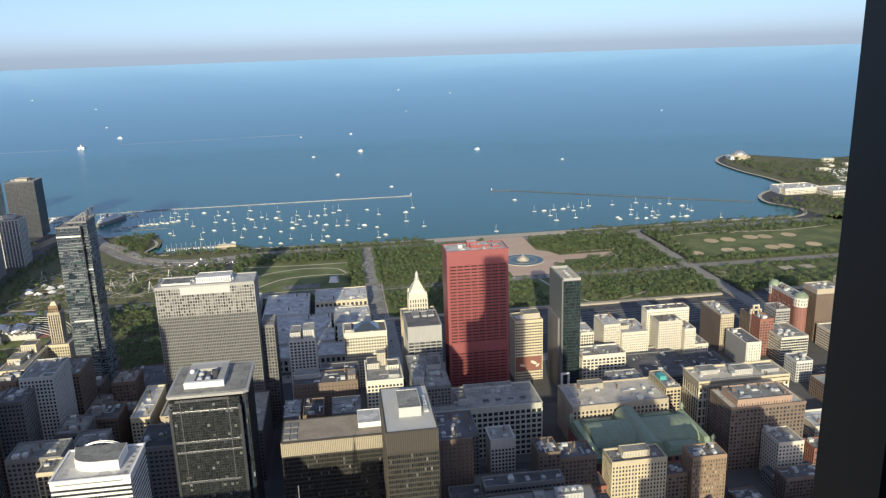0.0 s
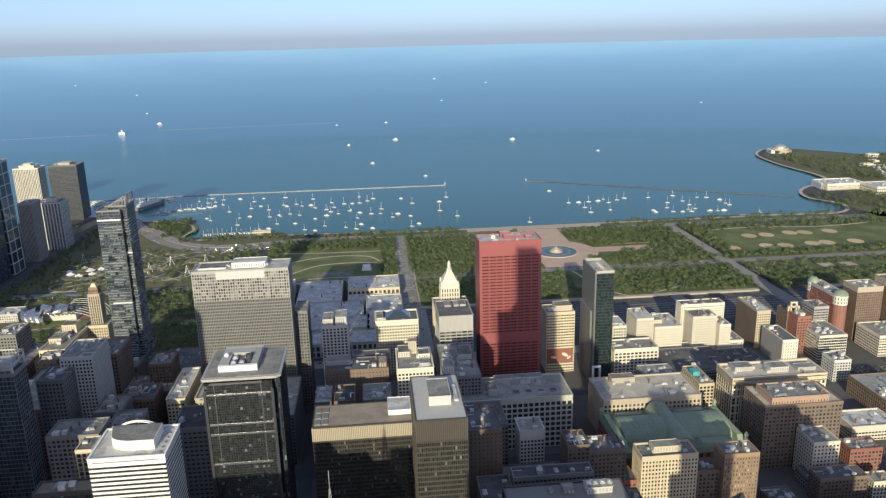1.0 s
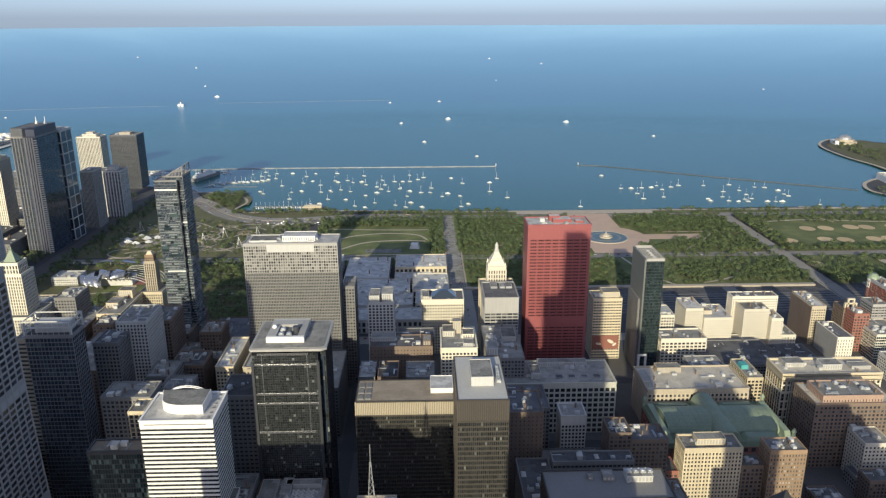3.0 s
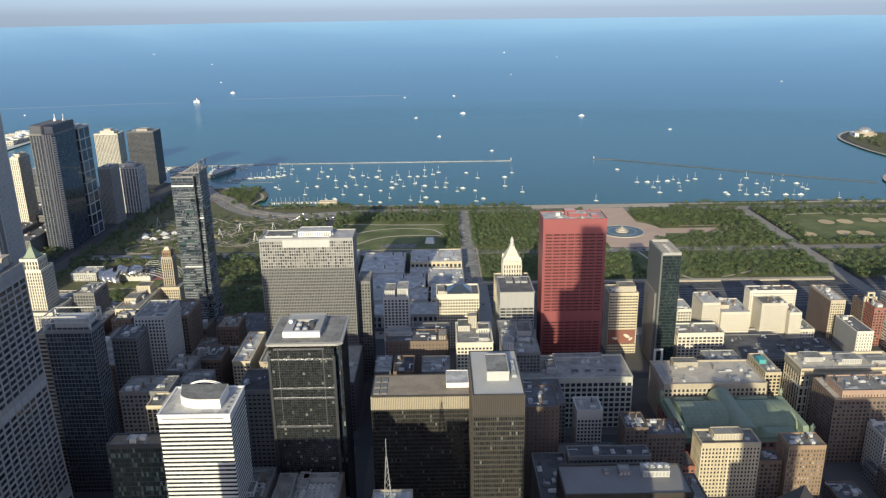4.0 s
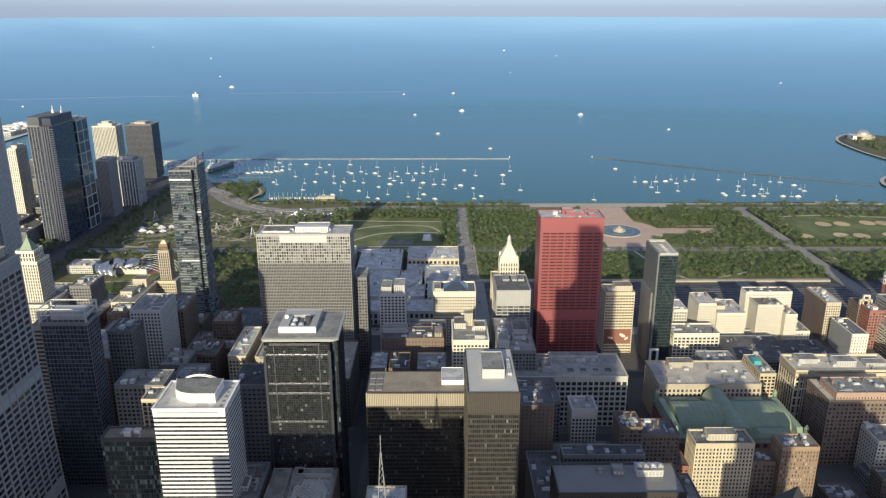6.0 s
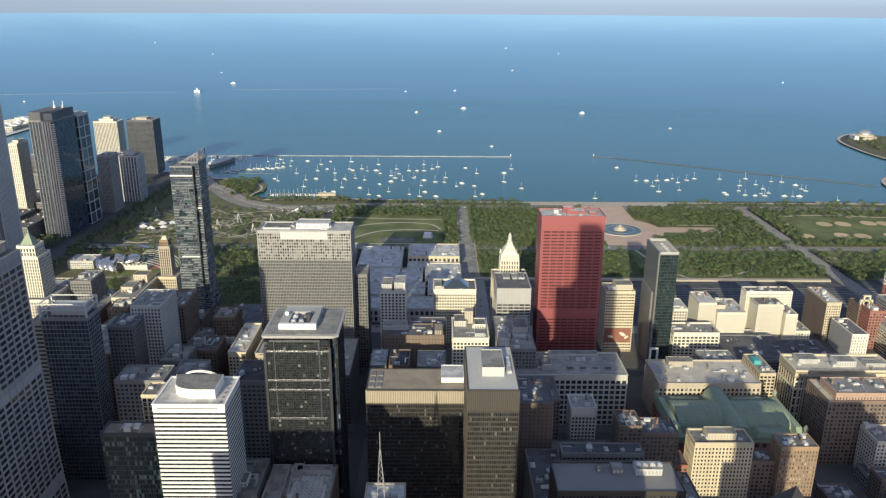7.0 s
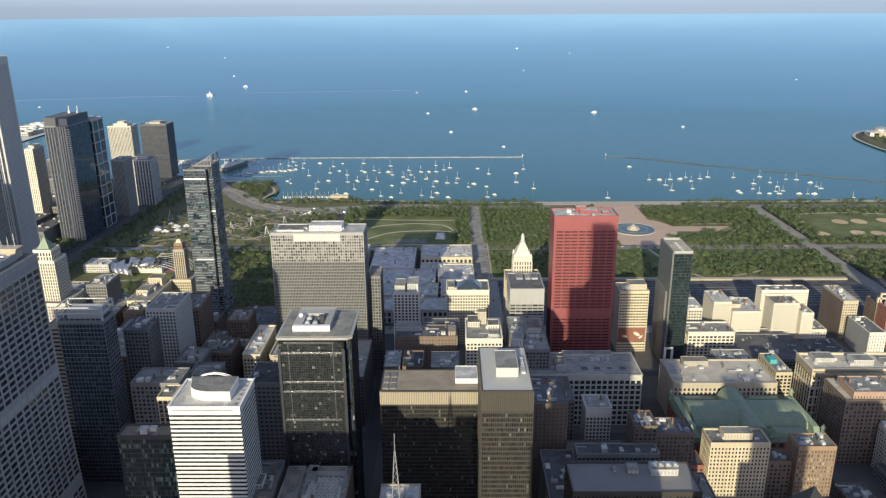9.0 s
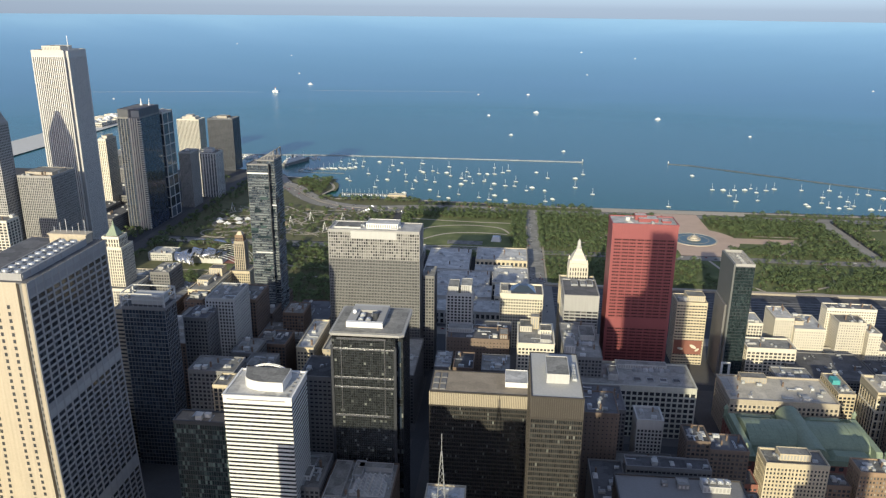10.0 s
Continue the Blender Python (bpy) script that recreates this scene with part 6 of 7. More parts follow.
def pavilion():
    ob = thing("concert_pavilion", "curled steel concert pavilion with trellis over a lawn", "pavilion", (-511, 1160, 0))
    rng = random.Random(8)
    for k in range(12):
        g = Geo()
        w, x0, y0, z0, r = rng.uniform(13, 24), -40 + 5.6 * k, rng.uniform(-9, 6), rng.uniform(4, 19), rng.uniform(7, 13)
        lean = rng.uniform(-5, 5)
        g.grid([[(x0 + w * j / 4 + lean * math.sin(0.3 * i), y0 - r * math.cos(0.3 * i) + 2 * math.sin(j), z0 + r * math.sin(0.3 * i) + 1.5 * j * (1 if k % 2 else -1)) for j in range(5)] for i in range(11)])
        part("steel_ribbon", g, M["steel"], ob)
    g = Geo()
    g.box(-38, 38, 2, 24, 0, 14)
    part("stage_house", g, M["pale"], ob)
    for k in range(8):
        t = Geo()
        y = -22 - 9 * k
        t.tube([(45 + 42 * math.cos(math.pi * i / 14), 40 + y + 5 * i, 1 + 15 * math.sin(math.pi * i / 14)) for i in range(15)], 0.35)
        part("trellis_pipe", t, M["pale"], ob)


def canopy(x, y, r, h):
    """A white tent roof on a mast, its edge pulled down between the poles."""
    ob = thing("tent_canopy", "white tent canopy in the play garden", "canopy", (x, y, 0.4), "play garden tents")
    g = Geo()
    ring = [(math.cos(6.28319 * i / 16), math.sin(6.28319 * i / 16), 0.8 + 0.2 * (i % 4 == 0)) for i in range(17)]
    g.grid([[(r * s * c * q, r * s * n * q, h * (1 - 0.55 * s) + (0.5 if i % 4 == 0 else 0)) for i, (c, n, q) in enumerate(ring)] for s in (0.05, 0.35, 0.7, 1.0)])
    part("membrane", g, M["boat"], ob)
    p = Geo()
    p.drum(0, 0, 0.2, 0, h, 6)
    part("mast", p, M["metal"], ob)


g = Geo()
g.drum(-546, 1412, 42, 0.1, 0.42, 32, 1.0, 1.0)
setting("plaza", g, M["path"], "pale round play garden with winding beds", "plaza")
for x, y, r in ((-556, 1420, 13), (-535, 1402, 12), (-540, 1432, 10), (-560, 1392, 9)):
    g = Geo()
    g.drum(x, y, r, 0.2, 0.6, 18, 1.0, 0.7)
    setting("lawn", g, M["scrub"], "planted island in the play garden", "lawn")
for x, y, r, h in ((-568, 1400, 9, 8), (-548, 1386, 8, 9), (-528, 1398, 8, 7), (-538, 1418, 10, 10), (-520, 1426, 8, 8), (-556, 1442, 7, 7), (-576, 1420, 7, 7)):
    canopy(x, y, r, h)
ob = thing("footbridge", "low curved steel-clad footbridge over the avenue", "footbridge")
g = Geo()
g.grid([[(-570 + 9 * i + dx, 1268 + 7 * math.sin(0.5 * i) + dy, z) for dx, dy, z in ((0, -4, 3.5), (0, -5, 6.5), (0, -3.5, 6), (0, 3.5, 6), (0, 5, 6.5), (0, 4, 3.5), (0, -4, 3.5))] for i in range(11)])
part("deck", g, M["steel"], ob)
for x in (-550, -520, -495):
    g = Geo()
    g.drum(x, 1270, 0.8, 0, 4.5, 10)
    part("pier", g, M["pale"], ob)


pavilion()
sheet("lawn", -520, -440, 1130, 1215, 0.4, "grass", "green concert lawn under the trellis", "lawn")
sheet("court", -500, -455, 1165, 1205, 0.5, "brick", "red seating area below the trellis", "seating")
building("park_theatre", "low white roofed park theatre", -603, -562, 1166, 1200, 13, "pale", "pale", units=3, roof="roof_white", category="theatre")
ob = thing("band_shell", "white band shell on the lawn", "band shell", (-21, 1350, 0.2))
g = Geo()
g.prism([(-9, -5), (9, -7), (11, 8), (-8, 8)], 0, 9, 0.7)
part("shell", g, M["boat"], ob)
sheet("court", -110, -45, 1322, 1345, 0.45, "roof", "grey hard standing beside the band shell", "court")


# rail yard, walls and bridges
for x in (60, 700):
    sheet("wall", x, x + 560, 1119, 1127, 3.0, "path", "long pale stone retaining wall", "wall")
for x in (62, 200, 345, 478, 645):
    sheet("road", x - 10, x + 10, 944, 1135, 1.2, "road", "road bridge over the rail yard", "bridge")
for k in range(8):
    sheet("railway_track", 70, 1150, 1018 + 10 * k, 1019.6 + 10 * k, 0.25, "dim", "pair of rusty rails on dark sleepers", "railway track")


# ---- trees ----
def tree_parts(seed, h, r, leaves):
    """Trunk with limbs, and a crown of many small leaf clumps with an uneven outline."""
    rng = random.Random(seed)
    trunk, crown_geo = Geo(), Geo()
    trunk.drum(0, 0, 0.35, 0, h * 0.5, 5, 0.6)
    lobes = []
    for k in range(5):
        a = k * 1.26 + rng.uniform(-0.3, 0.3)
        tip = (r * 0.55 * math.cos(a), r * 0.55 * math.sin(a), h * rng.uniform(0.5, 0.75))
        trunk.bar((0, 0, h * rng.uniform(0.25, 0.4)), tip, 0.12)
        lobes.append((*tip, r * rng.uniform(0.45, 0.65)))
    lobes.append((0, 0, h * 0.8, r * 0.6))
    for _ in range(leaves):
        x, y, z, s = rng.choice(lobes)
        d = Vector((rng.gauss(0, 1), rng.gauss(0, 1), rng.gauss(0.25, 0.9))).normalized()
        p = Vector((x, y, z)) + d * s * rng.uniform(0.6, 1.1)
        n = (d + Vector((rng.uniform(-0.4, 0.4), rng.uniform(-0.4, 0.4), rng.uniform(-0.2, 0.5)))).normalized()
        u = n.cross(Vector((0.3, 0.9, 0.2))).normalized() * rng.uniform(0.5, 1.1) * r * 0.15
        v = n.cross(u).normalized() * rng.uniform(0.5, 1.1) * r * 0.15
        crown_geo.quad(tuple(p + u), tuple(p + v * 1.1), tuple(p - u * 0.9), tuple(p - v))
    return trunk, crown_geo


KINDS = [tree_parts(30 + k, 9 + 1.3 * k, 4.2 + 0.5 * k, 150) for k in range(4)]
# groves: x0, x1, y0, y1, spacing, share of spots planted
GARDENS = [
    (66, 255, 1312, 1555, 9.5, 0.85), (70, 300, 1140, 1246, 9, 0.72), (470, 622, 1314, 1380, 9, 0.7), (470, 622, 1430, 1556, 9, 0.85), (545, 622, 1385, 1430, 10, 0.6),
    (432, 622, 1140, 1246, 9, 0.8), (-212, 34, 1500, 1556, 9, 0.92), (-212, -190, 1310, 1500, 9, 0.6), (-212, 34, 1254, 1266, 9, 0.6), (10, 34, 1310, 1500, 9, 0.85),
    (668, 1110, 1240, 1256, 11, 0.7), (668, 1110, 1308, 1335, 10, 0.75),
]
AVENUE_ROWS = [
    (668, 760, 1132, 1215, 9, 0.75), (760, 1110, 1132, 1200, 10, 0.45), (668, 690, 1335, 1556, 10, 0.75), (690, 1110, 1500, 1556, 11, 0.55), (300, 430, 1135, 1150, 9, 0.6),
    (300, 330, 1150, 1276, 10, 0.5), (400, 430, 1150, 1276, 10, 0.5), (-200, 180, 1594, 1606, 9, 0.8), (520, 1050, 1594, 1606, 10, 0.6), (-420, -240, 1140, 1275, 9, 0.7),
    (-630, -420, 955, 1105, 9, 0.6), (-420, -240, 955, 1110, 9, 0.75),
]
MEADOWS = [
    (-630, -400, 1240, 1272, 10, 0.5), (-630, -240, 1312, 1540, 17, 0.4), (-290, -240, 1312, 1535, 10, 0.5), (-510, -430, 1740, 1815, 9, 0.8), (-470, -430, 1660, 1740, 9, 0.6),
    (-420, -200, 1612, 1640, 10, 0.75), (1100, 1500, 1560, 1800, 13, 0.45), (1335, 1420, 1960, 2400, 14, 0.45), (1345, 1440, 2400, 2500, 14, 0.25), (1420, 2000, 1750, 2350, 18, 0.4),
    (-760, -690, 1655, 1800, 11, 0.5), (-640, -600, 1580, 1760, 11, 0.5),
]
LAKESIDE = [
    (258, 300, 1310, 1375, 9, 0.85), (258, 300, 1440, 1556, 9, 0.85), (402, 468, 1310, 1345, 9, 0.85), (404, 468, 1470, 1556, 9, 0.85), (430, 468, 1430, 1470, 9, 0.8),
    (-640, -560, 930, 940, 9, 0.6), (-735, -685, 1200, 1330, 10, 0.6), (-640, -628, 960, 1560, 12, 0.7), (70, 300, 1272, 1277, 8, 0.8), (432, 620, 1272, 1277, 8, 0.8), (70, 250, 1305, 1309, 8, 0.8), (472, 1100, 1305, 1309, 8, 0.8),
    (624, 629, 1135, 1270, 8, 0.8), (624, 629, 1312, 1555, 8, 0.8), (661, 665, 1135, 1270, 8, 0.8), (661, 665, 1312, 1555, 8, 0.8), (64, 69, 1312, 1555, 8, 0.8), (34, 37, 1312, 1555, 8, 0.8),
]
GROVES = GARDENS + AVENUE_ROWS + MEADOWS + LAKESIDE
rng = random.Random(12)
SPOTS = []
for x0, x1, y0, y1, step, share in GROVES:
    for i in range(int((x1 - x0) / step) + 1):
        for j in range(int((y1 - y0) / step) + 1):
            if rng.random() < share:
                SPOTS.append((x0 + i * step + rng.uniform(-3, 3), y0 + j * step + rng.uniform(-3, 3), rng.uniform(0.75, 1.2), rng.uniform(0, 6.28), rng.randrange(4)))
for _ in range(260):
    SPOTS.append((rng.uniform(-600, -245), rng.uniform(1312, 1545), rng.uniform(0.25, 0.5), rng.uniform(0, 6.28), rng.randrange(4)))
for k in range(110):
    SPOTS.append((rng.uniform(1130, 1320), rng.uniform(1310, 1600), rng.uniform(0.8, 1.2), rng.uniform(0, 6.28), rng.randrange(4)))
SPOTS.sort(key=lambda s: s[0] ** 2 + s[1] ** 2)
TREES = []
for k, (trunk, leaf) in enumerate(KINDS):
    ob = thing("tree", "leafy green park tree with a rounded crown", "tree", (SPOTS[k][0], SPOTS[k][1], 0), "park trees")
    part("trunk", trunk, M["bark"], ob)
    part("crown", leaf, M["leaf"], ob, "dense green leaves")
    TREES.append(ob)
for x, y, s, a, k in SPOTS[4:220]:
    copy_thing(TREES[k], pose(x, y, 0, 0, 0, math.degrees(a)) @ Matrix.Diagonal((s, s, s, 1)))


def round_normals(me, normals):
    """Leaves shade as part of one rounded crown."""
    me.polygons.foreach_set("use_smooth", [True] * len(me.polygons))
    me.normals_split_custom_set_from_vertices(normals)


def crown_normals(geo):
    """Away from a point low in the crown."""
    p = np.array(geo.v)
    n = p - np.array([0, 0, p[:, 2].max() * 0.15])
    return n / np.linalg.norm(n, axis=1)[:, None]


for ob, (trunk, leaf) in zip(TREES, KINDS):
    round_normals(next(o for o in ob.children if o.name.startswith("crown")).data, crown_normals(leaf).tolist())


def woods(name, label, spots, which, mat):
    """All farther trees joined."""
    shapes = [np.array(KINDS[k][which].v) for k in range(4)]
    verts, faces, base, turned = [], [], 0, []
    soft = [crown_normals(KINDS[k][1]) for k in range(4)]
    for x, y, s, a, k in spots:
        c, n = math.cos(a) * s, math.sin(a) * s
        p = shapes[k]
        verts.append(np.stack([p[:, 0] * c - p[:, 1] * n + x, p[:, 0] * n + p[:, 1] * c + y, p[:, 2] * s], 1))
        if which == 1:
            q = soft[k]
            turned.append(np.stack([(q[:, 0] * c - q[:, 1] * n) / s, (q[:, 0] * n + q[:, 1] * c) / s, q[:, 2]], 1))
        faces += [tuple(i + base for i in f) for f in KINDS[k][which].f]
        base += len(p)
    me = bpy.data.meshes.new(name)
    me.from_pydata(np.concatenate(verts).tolist(), [], faces)
    me.materials.append(mat)
    if turned:
        round_normals(me, np.concatenate(turned).tolist())
    return tagged(new(name, me), label, "trees", kind="stuff")


woods("tree_crowns", "green crowns of the park's dense groves", SPOTS[220:], 1, M["leaf"])
woods("tree_trunks", "brown trunks under the groves", SPOTS[220:], 0, M["bark"])


# ---- harbour ----
def offing(x, y):
    """The place on the drawn-up lake where something at (x, y) on the open water shows."""
    d = math.hypot(x, y)
    if d < 3300:
        return x, y, -3.0
    q = (-3.82e-5 + math.sqrt(3.82e-5 ** 2 + 4 * 1.906e-8 * (416.5 / 3300 - 416.5 / d))) / (2 * 1.906e-8)
    r = 3300 + q
    return x * r / d, y * r / d, lake_z(r)


def breakwater(pts, width, mat):
    ob = thing("breakwater", "long low stone breakwater across the harbour", "breakwater")
    pts = [Vector(p) for p in pts]
    rng = random.Random(4)
    for a, b in zip(pts, pts[1:]):
        n = int((b - a).length / 26) + 1
        for i in range(n):
            p, q = a.lerp(b, i / n), a.lerp(b, (i + 0.98) / n)
            s = Vector((-(q - p).y, (q - p).x)).normalized() * width / 2 * rng.uniform(0.85, 1.1)
            g = Geo()
            z = rng.uniform(-1.6, -0.9)
            g.prism([(p.x - s.x, p.y - s.y), (q.x - s.x, q.y - s.y), (q.x + s.x, q.y + s.y), (p.x + s.x, p.y + s.y)], -6, z, 0.99)
            part("stone_block", g, M[mat], ob)


breakwater([(-960, 2128), (-800, 2130), (-510, 2157), (207, 2155)], 6, "rock")
breakwater([(445, 2162), (500, 2150), (776, 1977), (1071, 1805)], 3.2, "slate")
for line in (((-2200, 3600), (-1500, 3760), (-1250, 3780)), ((-1050, 3900), (-500, 3960), (-150, 3990))):
    far_line = [offing(*p) for p in line]
    ob = thing("outer_breakwater", "thin dark outer breakwater far offshore", "breakwater")
    g = Geo()
    for a, b in zip(far_line, far_line[1:]):
        g.bar((a[0], a[1], a[2]), (b[0], b[1], b[2]), 0.25)
    part("stone_bank", g, M["rock"], ob)


def beacon(x, y, z, h):
    ob = thing("harbour_beacon", "small white harbour light on the breakwater end", "lighthouse", (x, y, z))
    g = Geo()
    g.drum(0, 0, h * 0.22, 0, h * 0.2, 12)
    part("base", g, M["rock"], ob)
    g = Geo()
    g.drum(0, 0, h * 0.13, h * 0.2, h * 0.8, 12, 0.75)
    part("tower", g, M["boat"], ob)
    g = Geo()
    g.drum(0, 0, h * 0.12, h * 0.8, h, 10, 0.4)
    part("lamp_house", g, M["brick"], ob)


beacon(206, 2155, -1, 9)
beacon(446, 2162, -1, 8)
lx, ly, lz = offing(-1188, 3775)
beacon(lx, ly, lz - 1, 26)
ob = thing("lighthouse_sheds", "two white sheds beside the outer lighthouse", "shed", (lx, ly, lz))
for x in (-9, 8):
    g = Geo()
    g.box(x - 5, x + 5, -5, 5, -2, 8)
    g.prism([(x - 5.5, -5.5), (x + 5.5, -5.5), (x + 5.5, 5.5), (x - 5.5, 5.5)], 8, 11, 0.4)
    part("shed", g, M["boat"], ob)


def hull(length, beam, height, sheer=0.25):
    """A boat hull: pointed bow at +y, with a deck."""
    g = Geo()
    st = [(-0.5, 0.75), (-0.2, 1.0), (0.15, 0.92), (0.36, 0.55), (0.5, 0.03)]
    rows = []
    for u, w in st:
        y, b, up = u * length, w * beam / 2, height * (1 + sheer * (u + 0.5) ** 2)
        rows.append([(-b, y, up), (-b * 0.75, y * 0.97, 0.1), (0, y * 0.95, -0.5), (b * 0.75, y * 0.97, 0.1), (b, y, up)])
    for r, s in zip(rows, rows[1:]):
        for i in range(4):
            g.quad(r[i], s[i], s[i + 1], r[i + 1])
        g.quad(r[4], s[4], s[0], r[0])
    g.quad(*rows[0])
    return g


def sailboat(at, turn, scale):
    ob = thing("sailboat", "white moored sailboat with a bare mast", "sailboat", at, "moored boats")
    part("hull", hull(10, 3.3, 1.2), M["boat"], ob)
    g = Geo()
    g.prism([(-1, -2.5), (1, -2.5), (0.7, 2), (-0.7, 2)], 1.2, 2.0, 0.85)
    part("cabin", g, M["roof_white"], ob)
    g = Geo()
    g.bar((0, 0.8, 1), (0, 0.8, 15), 0.16)
    part("mast", g, M["boat"], ob)
    g = Geo()
    g.bar((0, 0.8, 2.6), (0, -3.6, 2.6), 0.22)
    part("boom", g, M["teal2"], ob, "boom with blue sail cover")
    return ob


def motorboat(at):
    ob = thing("motorboat", "white motor cruiser with a raised cabin", "motorboat", at, "moored boats")
    part("hull", hull(11, 3.6, 1.6), M["boat"], ob)
    g = Geo()
    g.prism([(-1.4, -3), (1.4, -3), (1.1, 2.2), (-1.1, 2.2)], 1.6, 3.2, 0.8)
    part("cabin", g, M["boat"], ob)
    g = Geo()
    g.prism([(-1.2, -1.8), (1.2, -1.8), (1.0, 0.6), (-1.0, 0.6)], 3.2, 4.2, 0.8)
    part("bridge", g, M["dim"], ob)
    return ob


M["teal2"] = material("blue_canvas", (0.05, 0.09, 0.22), 0.8, 0.1)
MOORED_NORTH = [(-245, 2075), (-237, 1974), (-165, 2036), (-113, 1978), (-204, 1977), (-188, 1952), (-165, 1955), (-152, 1922), (-122, 1895), (-103, 1919), (-236, 1855), (-210, 1864), (-185, 1845), (-144, 1797), (-118, 1826), (-110, 1868), (-90, 1843), (-188, 1757), (-161, 1693), (-137, 1679), (-117, 1722), (-79, 1956), (-58, 1955), (-63, 1869), (-41, 2040), (-39, 1958), (-43, 1787), (-37, 1842), (-18, 1981), (-3, 2007), (-9, 1825), (13, 1824), (17, 1875), (-33, 1719), (-44, 1678), (-68, 1697), (42, 1781), (56, 1811), (71, 1994), (98, 1928), (169, 1932), (193, 1986), (161, 1829), (85, 1783), (100, 1700), (197, 1762), (83, 1679), (-7, 1675)]
MOORED_MID = [(-474, 2071), (-444, 2043), (-445, 2100), (-426, 2049), (-409, 2079), (-400, 2010), (-365, 2076), (-321, 2034), (-301, 2071), (-367, 1918), (-397, 1829), (-410, 1851), (-323, 1769), (-330, 1842), (-307, 1853), (-317, 1949), (-296, 1971), (-269, 1923), (-266, 1718), (-245, 1717), (-257, 1841), (-231, 1763), (-232, 1844), (-241, 2072), (-227, 1955), (-568, 2109)]
MOORED_SOUTH = [(479, 2008), (493, 1850), (518, 1848), (546, 1853), (518, 1791), (518, 1736), (571, 1856), (591, 1876), (592, 1833), (571, 1752), (622, 1859), (647, 1877), (710, 1873), (669, 1726), (668, 1707), (734, 1802), (711, 1747), (710, 1705), (778, 1814), (777, 1769), (731, 1700), (753, 1699), (754, 1721), (773, 1726), (831, 1849), (854, 1843), (873, 1808), (870, 1769), (871, 1749), (797, 1696), (816, 1695), (831, 1694), (902, 1660), (354, 1666), (778, 1879)]
rng = random.Random(21)
first_sail, first_motor = sailboat((-120, 1900, -3), 0, 1), motorboat((-60, 1880, -3))
for x, y in MOORED_NORTH + MOORED_MID + MOORED_SOUTH:
    s = rng.uniform(0.85, 1.2)
    copy_thing(first_sail if rng.random() < 0.72 else first_motor, pose(x, y, -3, 0, 0, 70 + rng.uniform(-14, 14)) @ Matrix.Diagonal((s, s, s, 1)))
for k in range(26):
    s = rng.uniform(0.8, 1.1)
    copy_thing(first_motor if k % 2 else first_sail, pose(-384 + 5.2 * k, 1684 + rng.uniform(-2, 2), -3, 0, 0, 20 + rng.uniform(-5, 5)) @ Matrix.Diagonal((s, s, s, 1)))
for k in range(20):
    copy_thing(first_motor, pose(-590 + rng.uniform(-50, 60), 2095 + rng.uniform(-30, 25), -3, 0, 0, rng.uniform(0, 360)))
for k in range(40):
    s = rng.uniform(0.9, 1.5)
    copy_thing(first_motor, pose(-765 + rng.uniform(-40, 40), 2095 + rng.uniform(-22, 22), -3, 0, 0, rng.choice((0, 90)) + rng.uniform(-6, 6)) @ Matrix.Diagonal((s, s, s, 1)))
for k in range(46):
    s = rng.uniform(0.8, 1.3)
    copy_thing(first_sail if k % 3 == 0 else first_motor, pose(-740 + rng.uniform(-60, 150), 2010 + rng.uniform(-30, 90), -3, 0, 0, rng.choice((15, 105)) + rng.uniform(-8, 8)) @ Matrix.Diagonal((s, s, s, 1)))
for k in range(24):
    s = rng.uniform(0.8, 1.2)
    copy_thing(first_motor if k % 2 else first_sail, pose(-555 + 6 * k, 1940 + 2.2 * k + rng.uniform(-10, 10), -3, 0, 0, 60 + rng.uniform(-8, 8)) @ Matrix.Diagonal((s, s, s, 1)))


def club_ship():
    """A retired ferry moored for good as a club house."""
    ob = thing("club_ship", "large white and grey ship moored at the harbour edge", "ship", (-590, 2030, -3))
    part("hull", hull(112, 17, 8, 0.3), M["dusk"], ob, "grey ship hull")
    for k, (a, b, w) in enumerate(((-48, 34, 7.5), (-44, 26, 7), (-36, 20, 6), (2, 17, 5))):
        g = Geo()
        g.prism([(-w, a), (w, a), (w * 0.8, b), (-w * 0.8, b)], 8 + 3.2 * k, 11 + 3.2 * k, 0.97)
        part("deck_house", g, M["boat"], ob)
        v = Geo()
        v.box(-w * 0.92, w * 0.92, a - 0.15, a, 9 + 3.2 * k, 10.2 + 3.2 * k)
        part("window_band", v, M["black"], ob)
    g = Geo()
    g.drum(0, -16, 3, 17.5, 26, 12, 0.85)
    part("funnel", g, M["dim"], ob)
    for y in (30, -40):
        g = Geo()
        g.bar((0, y, 9), (0, y, 30), 0.35)
        part("mast", g, M["boat"], ob)
    ob.rotation_euler = (0, 0, -0.42)


club_ship()
for name, x0, x1, y0, y1 in (("dock", -392, -240, 1697, 1700), ("dock", -330, -327, 1650, 1698), ("dock", -560, -430, 1912, 1915), ("dock", -560, -470, 1950, 1953)):
    ob = thing(name, "long narrow wooden floating dock", "dock", (0, 0, -3))
    g = Geo()
    g.box(x0, x1, y0, y1, -0.4, 0.6)
    part("deck", g, M["dusk"], ob)
    for k in range(int(max(x1 - x0, y1 - y0) / 15)):
        p = Geo()
        x, y = (x0 + 15 * k, y0) if x1 - x0 > y1 - y0 else (x0, y0 + 15 * k)
        p.drum(x, y, 0.3, -3, 2, 6)
        part("mooring_post", p, M["bark"], ob)
building("yacht_club", "low cream yacht club with white roof on the harbour edge", -272, -232, 1652, 1666, 7, "cream", "dark", units=4, roof="roof_white", category="club house")


